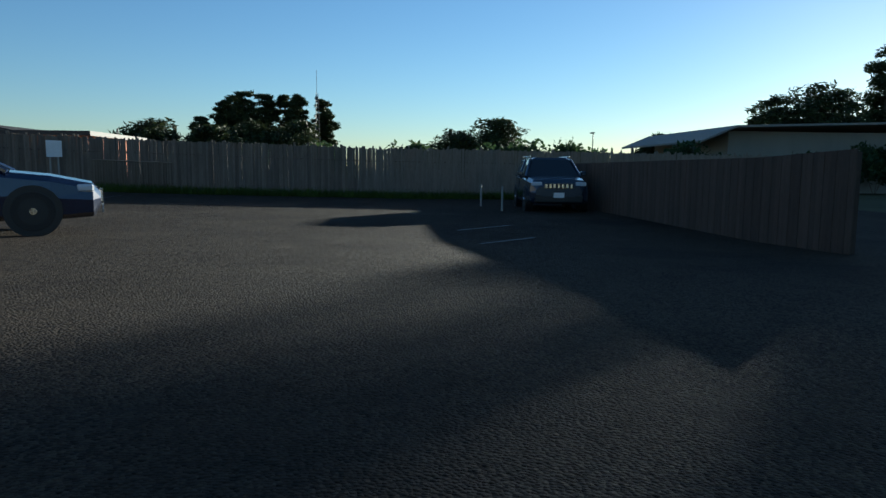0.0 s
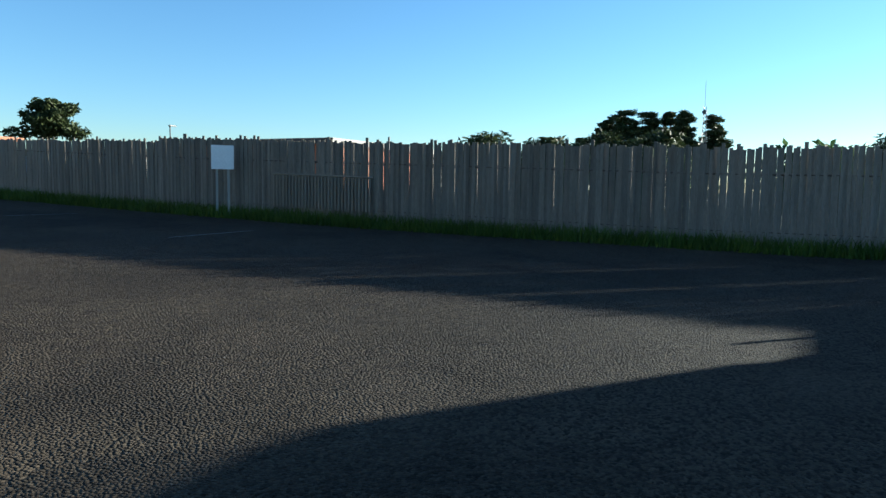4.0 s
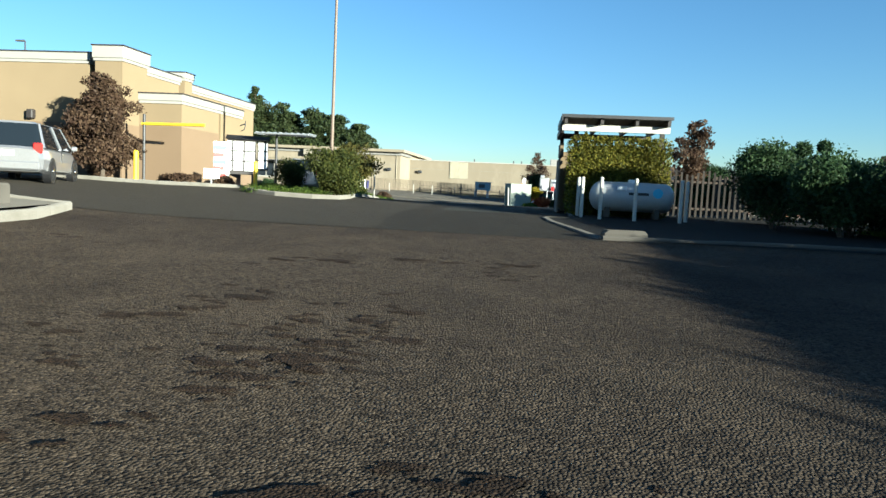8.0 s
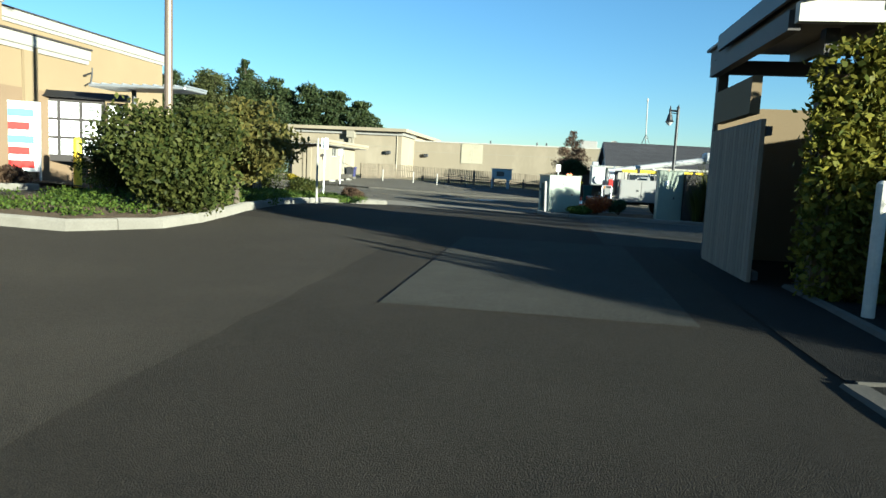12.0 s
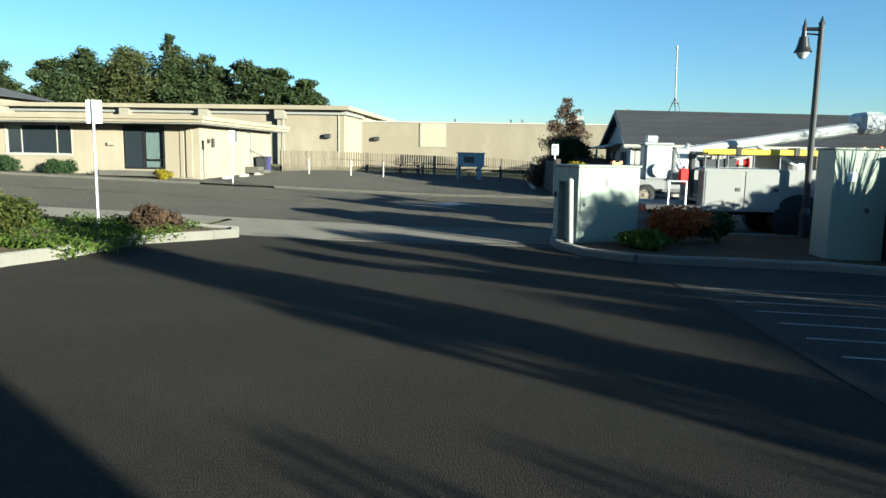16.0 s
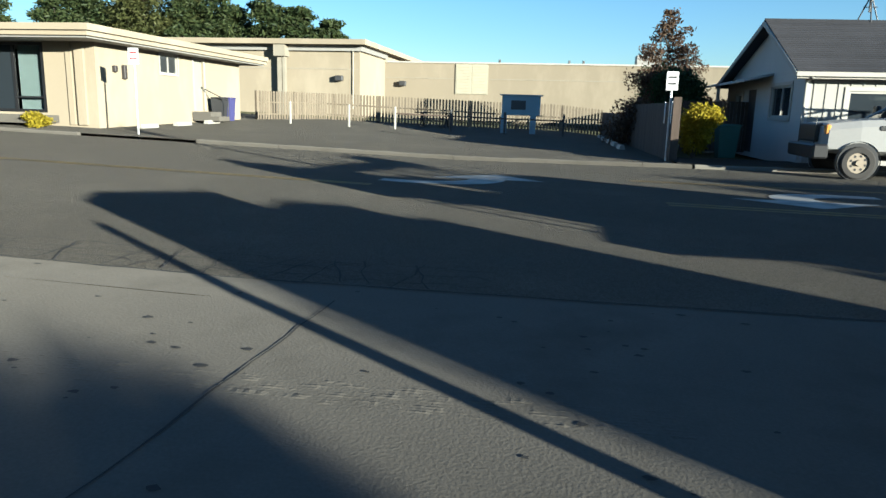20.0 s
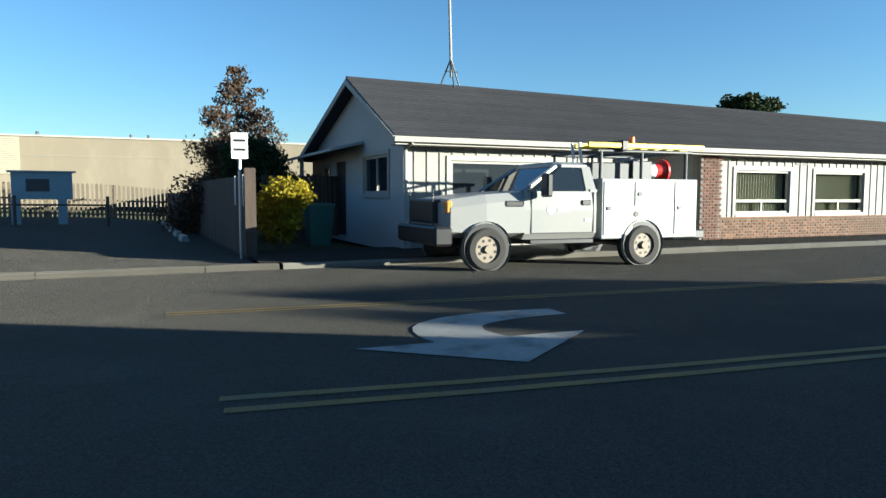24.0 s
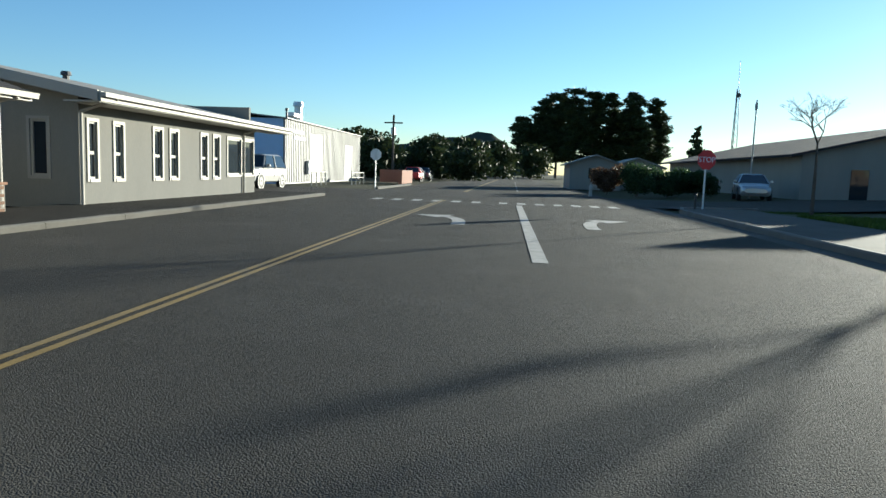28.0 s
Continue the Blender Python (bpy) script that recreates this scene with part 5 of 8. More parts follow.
part("downpipe", C(((-13.8, 46.4, 5.4), (-13.8, 46.4, 1.2), 0.04, 0.04)), M_CREAMD, hl)
for x in (-4.0, 2.0, 3.2, 8.5):
    part("roof_vent", C(((x, 58, 5.1), (x, 58, 5.75), 0.1, 0.1)), M_STEEL, hl)
part("roof_unit", B((7.5, 9.5, 57, 58.5, 5.1, 6.2), bev=0.05), M_GREYB, hl)
# --- two-storey house beyond the office ---
th = thing("two_storey_house", "cream two-storey house with dark hipped roof", "building")
part("wall", B((-69, -51.6, 44, 58, 0.5, 7.2)), M_CREAM, th)
roof_slab(th, [(-70, 43, 7.2), (-50.6, 43, 7.2), (-57, 50, 9.4), (-63, 50, 9.4)], 0.15, M_ROOF)
roof_slab(th, [(-50.6, 43, 7.2), (-50.6, 59, 7.2), (-57, 51, 9.4), (-57, 50, 9.4)], 0.15, M_ROOF)
roof_slab(th, [(-50.6, 59, 7.2), (-70, 59, 7.2), (-63, 50, 9.4), (-57, 51, 9.4)], 0.15, M_ROOF)
window(th, -56, -54.5, 4.8, 6.2, 44.0, -1, bars=(-55.25,))
part("eave", B((-70, -50.6, 43.0, 43.1, 7.0, 7.2)), M_TRIM, th)
# red-edged porch sign of the neighbouring shop
pr = thing("red_edged_porch", "low porch roof with a dull red sign fascia", "porch")
part("roof", B((-46, -35.0, 27.6, 33, 3.5, 3.75)), M_ROOFG, pr)
part("fascia", B((-46, -35.0, 27.4, 27.596, 3.35, 3.85)), plain("dull_red_fascia", (0.32, 0.14, 0.12)), pr, "dull red sign board")
text_part("lettering", "HEARING AID CENTER", 0.34, M_SIGNW, pr, pose(-39.4, 27.39, 3.6, 90, 0, 0))
part("wall", B((-46, -35.5, 31.5, 33, 0.7, 3.5)), M_CREAM, pr)
for x in (-45.5, -40, -35.4):
    part("post", B((x - 0.08, x + 0.08, 27.7, 27.86, 0.6, 3.5)), M_DARKPAINT, pr)

# ---------- vehicles ----------
def loft(rings, close=True):
    """A skin over rings of points with equal counts."""
    bm = bmesh.new()
    rows = [[bm.verts.new(p) for p in r] for r in rings]
    k = len(rows[0])
    for a, b in zip(rows, rows[1:]):
        for i in range(k if close else k - 1):
            bm.faces.new((a[i], a[(i + 1) % k], b[(i + 1) % k], b[i]))
    bm.faces.new(rows[0][::-1])
    bm.faces.new(rows[-1])
    return bm


def wheel(parent, x, y, r, w, side, rim_mat=None, spokes=5):
    """A wheel: round-shouldered tyre, dished rim with hand holes, hub."""
    n = 28
    prof = [(0.62, -0.5), (0.9, -0.5), (0.97, -0.42), (1.0, -0.25), (1.0, 0.25), (0.97, 0.42), (0.9, 0.5), (0.62, 0.5)]
    bm = bmesh.new()
    rows = []
    for i in range(n):
        a = i / n * math.tau
        rows.append([bm.verts.new((x + r * p * math.cos(a), y + w * q, r + r * p * math.sin(a))) for p, q in prof])
    for i in range(n):
        a, b = rows[i], rows[(i + 1) % n]
        for j in range(len(prof)):
            bm.faces.new((a[j], a[(j + 1) % len(prof)], b[(j + 1) % len(prof)], b[j]))
    t = part("wheel", bm, M_TYRE, parent, smooth=False)
    yo = y + side * w * 0.36
    rb = C(((x, yo - side * 0.06, r), (x, yo, r), r * 0.63, r * 0.63), n=28)
    part("rim", rb, rim_mat or M_RIM, t)
    part("hub", C(((x, yo, r), (x, yo + side * 0.05, r), r * 0.2, r * 0.16), n=14), rim_mat or M_RIM, t)
    for i in range(spokes):
        a = i / spokes * math.tau + 0.3
        cx, cz = x + r * 0.42 * math.cos(a), r + r * 0.42 * math.sin(a)
        part("hand_hole", C(((cx, yo - 0.002 * side, cz), (cx, yo + side * 0.004, cz), r * 0.075, r * 0.075), n=10), M_BLACK, t)
    return t


def car(name, label, m, paint_mat, L, W, H, stations, glass, wheels_x, r=0.33, group="", chrome=True):
    """A car, nose to +x. stations: (x, z low, z high, half width) of the lower body; glass: (x base, x top) front and rear, belt, roof."""
    t = thing(name, label, "car", m, group)
    rings = []
    for x, zl, zh, hw in stations:
        pts = [(0.8 * hw, zl), (hw * 0.97, zl + 0.08), (hw, (zl + zh) / 2), (hw * 0.97, zh - 0.1), (hw * 0.86, zh - 0.01), (hw * 0.4, zh + 0.02)]
        ring = [(x, y, z) for y, z in pts] + [(x, -y, z) for y, z in reversed(pts)]
        rings.append(ring)
    body = part("body", loft(rings), paint_mat, t, smooth=False)
    (fb, ft), (rb, rt), belt, roof, hwb, hwt = glass
    bot = [(fb, hwb * 0.9, belt), (fb - 0.25, hwb, belt), (rb + 0.2, hwb, belt), (rb, hwb * 0.85, belt)]
    top = [(ft, hwt * 0.85, roof), (ft - 0.15, hwt, roof), (rt + 0.1, hwt, roof), (rt, hwt * 0.85, roof)]
    bot += [(x, -y, z) for x, y, z in reversed(bot)]
    top += [(x, -y, z) for x, y, z in reversed(top)]
    part("glasshouse", loft([bot, top]), M_CARGLASS, t, "dark tinted glass")
    up = [(x, y, z) for x, y, z in top]
    crown = [(x * 0.96 + 0.02 * (ft + rt), y * 0.8, z + 0.06) for x, y, z in top]
    part("roof", loft([[(x, y * 1.01, z - 0.03) for x, y, z in top], up, crown]), paint_mat, t)
    for s in (1, -1):
        for (bx, by), (tx, ty) in (((fb - 0.02, hwb * 0.96), (ft - 0.03, hwt * 0.97)), ((fb + (rb - fb) * 0.48, hwb + 0.012), (ft + (rt - ft) * 0.48, hwt + 0.012)), ((rb + 0.12, hwb * 0.98), (rt + 0.07, hwt * 0.99))):
            part("pillar", C(((bx, s * by, belt - 0.02), (tx, s * ty, roof), 0.045, 0.035), n=6), paint_mat, t)
        mx = fb - 0.35
        part("mirror", B((mx - 0.08, mx + 0.1, s * (hwb + 0.02), s * (hwb + 0.2), belt + 0.02, belt + 0.17), bev=0.03), paint_mat, t)
        for x in wheels_x:
            part("wheel_arch", C(((x, s * (W / 2 - 0.2), r), (x, s * (W / 2 + 0.004), r), r + 0.07, r + 0.07), n=24), M_BLACK, t)
            wheel(t, x, s * (W / 2 - 0.1), r, 0.22, s, M_CHROME)
        part("door_line", B((-0.35, -0.33, s * (W / 2 - 0.02), s * (W / 2 + 0.004), stations[0][1] + 0.2, belt - 0.05)), M_BLACK, t)
        part("door_handle", B((-0.3, -0.12, s * (W / 2 - 0.03), s * (W / 2 + 0.02), belt - 0.16, belt - 0.12)), paint_mat, t)
    return t


LAMP_W = plain("headlamp_lens", (0.55, 0.57, 0.6), 0.12)
# dark SUV facing the camera in the car park
suv = car("dark_suv", "dark blue-grey compact SUV with roof rails in shade", pose(9.55, -66.3, g(9.6, -66.3), 0, 0, 175), M_DARKCAR, 4.5, 1.9, 1.68,
          [(2.22, 0.42, 0.78, 0.7), (2.1, 0.25, 0.98, 0.86), (1.5, 0.22, 1.05, 0.94), (0.9, 0.22, 1.08, 0.95), (-1.6, 0.22, 1.1, 0.95), (-2.1, 0.3, 1.1, 0.9), (-2.25, 0.45, 1.0, 0.8)],
          ((1.0, 0.35), (-2.1, -1.85), 1.08, 1.62, 0.9, 0.68), (1.4, -1.4), 0.36)
for s in (1, -1):
    part("headlamp", B((2.1, 2.2, s * 0.5, s * 0.82, 0.8, 0.92), bev=0.02), LAMP_W, suv)
    part("roof_rail", C(((0.2, s * 0.64, 1.72), (-1.8, s * 0.64, 1.72), 0.02, 0.02)), M_CHROME, suv)
    part("fog_lamp", B((2.16, 2.24, s * 0.5, s * 0.72, 0.42, 0.52), bev=0.01), M_BLACK, suv)
grl = part("grille", B((2.17, 2.235, -0.45, 0.45, 0.72, 0.88), bev=0.01), M_BLACK, suv, "black slotted grille")
for i in range(7):
    part("grille_slot", B((2.236, 2.245, -0.42 + i * 0.125, -0.35 + i * 0.125, 0.74, 0.86)), M_CHROME, grl)
part("number_plate", B((2.24, 2.255, -0.16, 0.16, 0.45, 0.6)), M_SIGNW, suv, "pale plate")
part("bumper", B((2.12, 2.235, -0.72, 0.72, 0.3, 0.5), bev=0.03), M_BLACK, suv)
# blue saloon at the edge of the first view
fo = car("blue_saloon", "dark blue saloon car with a chrome grille, lamps dark", pose(-1.8, -53.9, g(-2, -53), 0, 0, -66), M_BLUECAR, 4.8, 1.85, 1.47,
         [(2.4, 0.4, 0.62, 0.62), (2.28, 0.22, 0.76, 0.82), (1.7, 0.18, 0.88, 0.91), (1.0, 0.18, 0.95, 0.925), (-1.5, 0.2, 1.0, 0.92), (-2.2, 0.28, 1.02, 0.86), (-2.4, 0.45, 0.95, 0.74)],
         ((1.15, 0.25), (-2.0, -1.2), 0.95, 1.44, 0.86, 0.6), (1.45, -1.4), 0.33)
g2 = part("grille", B((2.3, 2.42, -0.5, 0.5, 0.42, 0.68), bev=0.04), M_BLACK, fo, "wide chrome-barred grille")
for i in range(6):
    part("grille_bar", B((2.42, 2.44, -0.46, 0.46, 0.45 + i * 0.038, 0.465 + i * 0.038)), M_CHROME, g2)
for s in (1, -1):
    part("headlamp", B((2.05, 2.3, s * 0.55, s * 0.85, 0.62, 0.74), bev=0.03), LAMP_W, fo, "slim swept headlamp")
part("number_plate", B((2.43, 2.45, -0.16, 0.16, 0.26, 0.4)), M_SIGNW, fo)
# silver minivan in the drive-through lane
mv = car("silver_minivan", "silver minivan seen from behind with red lamps", pose(-11.1, -27.4, g(-11.1, -27.4), 0, 0, 114), M_SILVCAR, 4.9, 1.95, 1.75,
         [(2.4, 0.4, 0.7, 0.65), (2.2, 0.25, 0.85, 0.85), (1.4, 0.22, 1.0, 0.96), (-1.8, 0.25, 1.05, 0.97), (-2.3, 0.3, 1.05, 0.92), (-2.45, 0.42, 0.95, 0.82)],
         ((1.5, 0.6), (-2.35, -2.05), 1.03, 1.72, 0.92, 0.72), (1.5, -1.5), 0.34)
for s in (1, -1):
    part("tail_lamp", B((-2.44, -2.3, s * 0.66, s * 0.9, 0.85, 1.15), bev=0.03), M_RED, mv, "red tail lamp")
part("number_plate", B((-2.47, -2.45, -0.18, 0.18, 0.75, 0.9)), M_SIGNW, mv)
part("bumper", B((-2.5, -2.3, -0.85, 0.85, 0.35, 0.6), bev=0.04), M_SILVCAR, mv)
# grey SUV waiting at the menu board
gs = car("grey_suv", "silver-grey SUV waiting at the menu board", pose(-6.6, -12.2, g(-6.6, -12.2), 0, 0, 95), M_SILVCAR, 4.7, 1.9, 1.75,
         [(2.3, 0.4, 0.8, 0.7), (2.1, 0.3, 1.0, 0.88), (1.2, 0.28, 1.08, 0.94), (-1.8, 0.28, 1.1, 0.95), (-2.25, 0.35, 1.1, 0.9), (-2.35, 0.5, 1.0, 0.8)],
         ((1.0, 0.4), (-2.25, -1.95), 1.08, 1.7, 0.9, 0.7), (1.4, -1.4), 0.37)
for s in (1, -1):
    part("tail_lamp", B((-2.34, -2.2, s * 0.68, s * 0.88, 0.9, 1.2), bev=0.03), M_RED, gs)
part("number_plate", B((-2.37, -2.35, -0.18, 0.18, 0.7, 0.85)), M_SIGNW, gs)
# white SUV parked nose-in past the narrow-window building
ws = car("white_suv", "white SUV parked at the shed's corner", pose(54.2, 19.4, g(54, 19), 0, 0, 178), M_WPAINT, 4.8, 1.9, 1.75,
         [(2.3, 0.4, 0.85, 0.72), (2.1, 0.3, 1.02, 0.88), (1.2, 0.28, 1.08, 0.94), (-1.8, 0.28, 1.1, 0.95), (-2.3, 0.35, 1.1, 0.9), (-2.4, 0.5, 1.0, 0.8)],
         ((1.0, 0.4), (-2.3, -2.0), 1.08, 1.7, 0.9, 0.7), (1.45, -1.45), 0.37)
# dull car in front of the far sign
fc = car("grey_saloon", "grey saloon parked on the far forecourt", pose(60.8, -8.2, g(60, -8.2), 0, 0, 168), M_SILVCAR, 4.6, 1.8, 1.45,
         [(2.3, 0.4, 0.62, 0.62), (2.15, 0.22, 0.78, 0.8), (1.2, 0.2, 0.92, 0.9), (-1.6, 0.2, 0.98, 0.9), (-2.2, 0.3, 0.98, 0.82), (-2.3, 0.45, 0.9, 0.72)],
         ((1.1, 0.3), (-1.9, -1.2), 0.95, 1.42, 0.85, 0.6), (1.4, -1.4), 0.32)
for i, (x, y) in enumerate(((93, 16.5), (97, 16.8), (101, 16.4))):
    car("far_car", ("dark red", "grey", "black")[i] + " car parked far down the street", pose(x, y, 0, 0, 0, 4), (M_REDSIGN, M_SILVCAR, M_DARKCAR)[i], 4.5, 1.8, 1.5,
        [(2.2, 0.4, 0.65, 0.65), (2.05, 0.25, 0.8, 0.82), (1.2, 0.22, 0.95, 0.9), (-1.6, 0.22, 1.0, 0.9), (-2.2, 0.4, 0.95, 0.76)],
        ((1.1, 0.3), (-1.9, -1.3), 0.95, 1.45, 0.85, 0.62), (1.4, -1.4), 0.32, "cars parked far down the street")

# --- white service-body pickup at the far kerb (nose to local +x, turned to face -x) ---
tk = thing("service_pickup", "white service-body pickup with yellow ladder, parked at the kerb", "truck", pose(9.55, 13.0, 0.0, 0, 0, 177.5))
WB2, WR, R = 1.7, -1.4, 0.36
hood = loft([[(x, y, z) for y, z in ((0.78, zl), (hw, zl + 0.1), (hw, zh - 0.16), (hw * 0.9, zh - 0.02), (hw * 0.45, zh), (-hw * 0.45, zh), (-hw * 0.9, zh - 0.02), (-hw, zh - 0.16), (-hw, zl + 0.1), (-0.78, zl))]
             for x, zl, zh, hw in ((2.42, 0.62, 1.12, 0.86), (2.32, 0.55, 1.2, 0.95), (1.7, 0.52, 1.28, 1.0), (1.0, 0.52, 1.33, 1.0))])
part("bonnet", hood, M_WPAINT, tk)
part("cab", loft([[(x, y, z) for y, z in ((0.9, 0.5), (0.99, 0.6), (1.0, 1.0), (0.98, 1.32), (-0.98, 1.32), (-1.0, 1.0), (-0.99, 0.6), (-0.9, 0.5))] for x in (1.0, -0.42)]), M_WPAINT, tk)
gb = [(1.0, 0.88, 1.32), (0.75, 0.96, 1.32), (-0.3, 0.96, 1.32), (-0.42, 0.9, 1.32)]
gt = [(0.28, 0.7, 1.76), (0.18, 0.78, 1.76), (-0.3, 0.78, 1.76), (-0.37, 0.72, 1.76)]
gb += [(x, -y, z) for x, y, z in reversed(gb)]
gt += [(x, -y, z) for x, y, z in reversed(gt)]
part("glasshouse", loft([gb, gt]), M_CARGLASS, tk, "dark cab glass")
part("roof", loft([[(x, y * 1.03, z - 0.02) for x, y, z in gt], [(x, y * 1.02, z + 0.03) for x, y, z in gt], [(x * 0.9, y * 0.8, z + 0.08) for x, y, z in gt]]), M_WPAINT, tk)
for s in (1, -1):
    part("pillar", C(((1.0, s * 0.92, 1.3), (0.28, s * 0.75, 1.76), 0.045, 0.04), n=6), M_WPAINT, tk)
    part("pillar", B((-0.44, -0.28, s * 0.72, s * 0.99, 1.3, 1.36), bev=0.01), M_WPAINT, tk)
    part("rear_pillar", loft([[(-0.43, s * 0.985, 1.3), (-0.22, s * 0.985, 1.3), (-0.22, s * 0.93, 1.3), (-0.43, s * 0.93, 1.3)], [(-0.39, s * 0.8, 1.76), (-0.22, s * 0.8, 1.76), (-0.22, s * 0.74, 1.76), (-0.39, s * 0.74, 1.76)]]), M_WPAINT, tk)
    part("mirror", B((0.62, 0.74, s * 1.06, s * 1.3, 1.22, 1.62), bev=0.03), M_BLACK, tk, "tall black towing mirror")
    part("door_seam", B((0.86, 0.875, s * 0.985, s * 1.004, 0.62, 1.3), (-0.37, -0.355, s * 0.985, s * 1.004, 0.62, 1.3), (-0.36, 0.87, s * 0.985, s * 1.003, 0.6, 0.615)), M_BLACK, tk)
    part("door_handle", B((-0.3, -0.12, s * 0.99, s * 1.02, 1.08, 1.17), bev=0.01), M_BLACK, tk)
    part("fender_vent", B((1.02, 1.36, s * 0.99, s * 1.008, 1.06, 1.16), bev=0.02), M_BLACK, tk, "black slatted fender vent")
    part("running_board", B((-0.35, 0.9, s * 0.8, s * 1.02, 0.42, 0.5), bev=0.01), M_BLACK, tk)
    part("headlamp", B((2.28, 2.4, s * 0.62, s * 0.94, 0.95, 1.16), bev=0.03), plain("amber_lens", (0.5, 0.22, 0.05), 0.2) if s > 0 else bpy.data.materials["amber_lens"], tk, "lamp with amber corner")
    for x in (WB2, WR):
        part("wheel_arch", C(((x, s * 0.8, 0.38), (x, s * 1.006, 0.38), 0.41, 0.41), n=28), M_BLACK, tk)
        part("arch_lip", C(((x, s * 0.97, 0.38), (x, s * 1.03, 0.38), 0.44, 0.44), n=28, caps=False), M_WPAINT, tk)
        wheel(tk, x, s * 0.93, R, 0.26, s, M_RIM, 8)
    part("emblem_disc", C(((0.5, s * 1.0, 1.0), (0.5, s * 1.006, 1.0), 0.075, 0.075), n=20), plain("faded_grey_decal", (0.45, 0.47, 0.5)) if s > 0 else bpy.data.materials["faded_grey_decal"], tk, "faded round decal")
    part("decal_bar", B((0.12, 0.36, s * 1.0, s * 1.005, 0.97, 1.03)), bpy.data.materials["faded_grey_decal"], tk)
    part("decal_bar", B((-0.3, -0.18, s * 1.0, s * 1.005, 0.8, 0.85)), bpy.data.materials["faded_grey_decal"], tk)
part("grille", B((2.34, 2.5, -0.62, 0.62, 0.78, 1.18), bev=0.03), M_BLACK, tk, "black grille")
part("bumper", B((2.3, 2.62, -1.0, 1.0, 0.42, 0.74), bev=0.04), M_BLACK, tk, "black push bumper")
for y in (-0.6, 0.6):
    part("bumper_guide", C(((2.5, y, 0.74), (2.5, y, 1.35), 0.012, 0.008)), M_BLACK, tk)
sb = part("service_body", B((-2.62, -0.52, 0.62, 1.0, 0.48, 1.55), (-2.62, -0.52, -1.0, -0.62, 0.48, 1.55), (-2.62, -0.5, -0.62, 0.62, 0.6, 0.72), bev=0.015), M_GPAINT, tk, "pale grey utility body with side lockers")
for s in (1, -1):
    for a, b, lo, hi in ((-1.18, -0.56, 0.55, 1.5), (-2.05, -1.22, 1.06, 1.5), (-2.58, -2.1, 0.55, 1.5)):
        d = part("locker_door", B((a, b, s * 1.0, s * 1.014, lo, hi), bev=0.008), M_GPAINT, sb)
        part("latch", B((b - 0.14 if s > 0 else a + 0.06, b - 0.06 if s > 0 else a + 0.14, s * 1.014, s * 1.03, (lo + hi) / 2 - 0.03, (lo + hi) / 2 + 0.03), bev=0.004), M_STEEL, d)
    part("fuel_cap", C(((-1.26, s * 1.0, 0.92), (-1.26, s * 1.012, 0.92), 0.05, 0.05), n=14), M_BLACK, sb)
part("tailgate", B((-2.66, -2.62, -0.62, 0.62, 0.7, 1.3)), M_GPAINT, tk)
part("rear_bumper", B((-2.85, -2.62, -0.95, 0.95, 0.46, 0.6), bev=0.01), M_STEEL, tk)
rk = part("ladder_rack", C(*[((x, s * 0.8, 1.55), (x, s * 0.8, 2.05), 0.035, 0.035) for x in (-0.62, -1.5, -2.5) for s in (1, -1)], *[((-0.55, s * 0.8, 2.05), (-2.62, s * 0.8, 2.05), 0.035, 0.035) for s in (1, -1)],
                         *[((x, -0.8, 2.05), (x, 0.8, 2.05), 0.03, 0.03) for x in (-0.62, -1.5, -2.5)]), M_STEEL, tk, "dark steel ladder rack")
part("crate", B((-1.45, -0.6, -0.55, 0.55, 1.3, 1.86), bev=0.02), M_STEEL, tk, "dark grey box behind the cab")
part("side_box", B((-1.9, -1.45, 0.3, 0.6, 1.5, 1.9), bev=0.02), M_STEEL, tk)
part("white_panel", B((-2.4, -1.7, -0.3, -0.2, 1.4, 2.0)), M_TRIM, tk)
part("traffic_cone", C(((-2.42, 0.2, 1.72), (-1.75, 0.2, 1.72), 0.19, 0.04), ((-2.46, 0.2, 1.72), (-2.42, 0.2, 1.72), 0.24, 0.24), n=16), M_RED, tk, "red cone lying in the bed")
part("cone_band", C(((-2.22, 0.2, 1.72), (-2.08, 0.2, 1.72), 0.15, 0.118), n=16), M_SIGNW, tk)
ld = part("ladder", B((-2.85, -0.3, 0.42, 0.47, 2.1, 2.19), (-2.85, -0.3, 0.86, 0.91, 2.1, 2.19), bev=0.01), M_YPLAST, tk, "yellow fibreglass ladder")
for i in range(8):
    part("rung", C(((-2.7 + i * 0.3, 0.46, 2.15), (-2.7 + i * 0.3, 0.87, 2.15), 0.018, 0.018), n=6), M_GALV, ld)
part("ladder_clamp", B((-1.12, -0.98, 0.4, 0.93, 2.05, 2.24), bev=0.02), M_BLACK, tk)
part("beacon", C(((-1.5, 0.5, 2.22), (-1.5, 0.5, 2.34), 0.06, 0.05), n=12), M_ORANGE, tk, "orange beacon")
for y in (0.35, 0.6):
    part("rack_horn", C(((-0.42, y, 1.3), (-0.3, y, 2.2), 0.028, 0.028)), M_GALV, tk)
part("axle", C(((WB2, -0.8, R), (WB2, 0.8, R), 0.06, 0.06), ((WR, -0.8, R), (WR, 0.8, R), 0.07, 0.07)), M_BLACK, tk)
part("chassis", B((-2.5, 2.2, -0.5, -0.38, 0.4, 0.55), (-2.5, 2.2, 0.38, 0.5, 0.4, 0.55)), M_BLACK, tk)

# --- bucket truck parked on the near side, seen from behind ---
bt = thing("bucket_truck", "white bucket truck with a folded boom and yellow ladder", "truck", pose(9.85, 0.95, 0.0, 0, 0, 0))
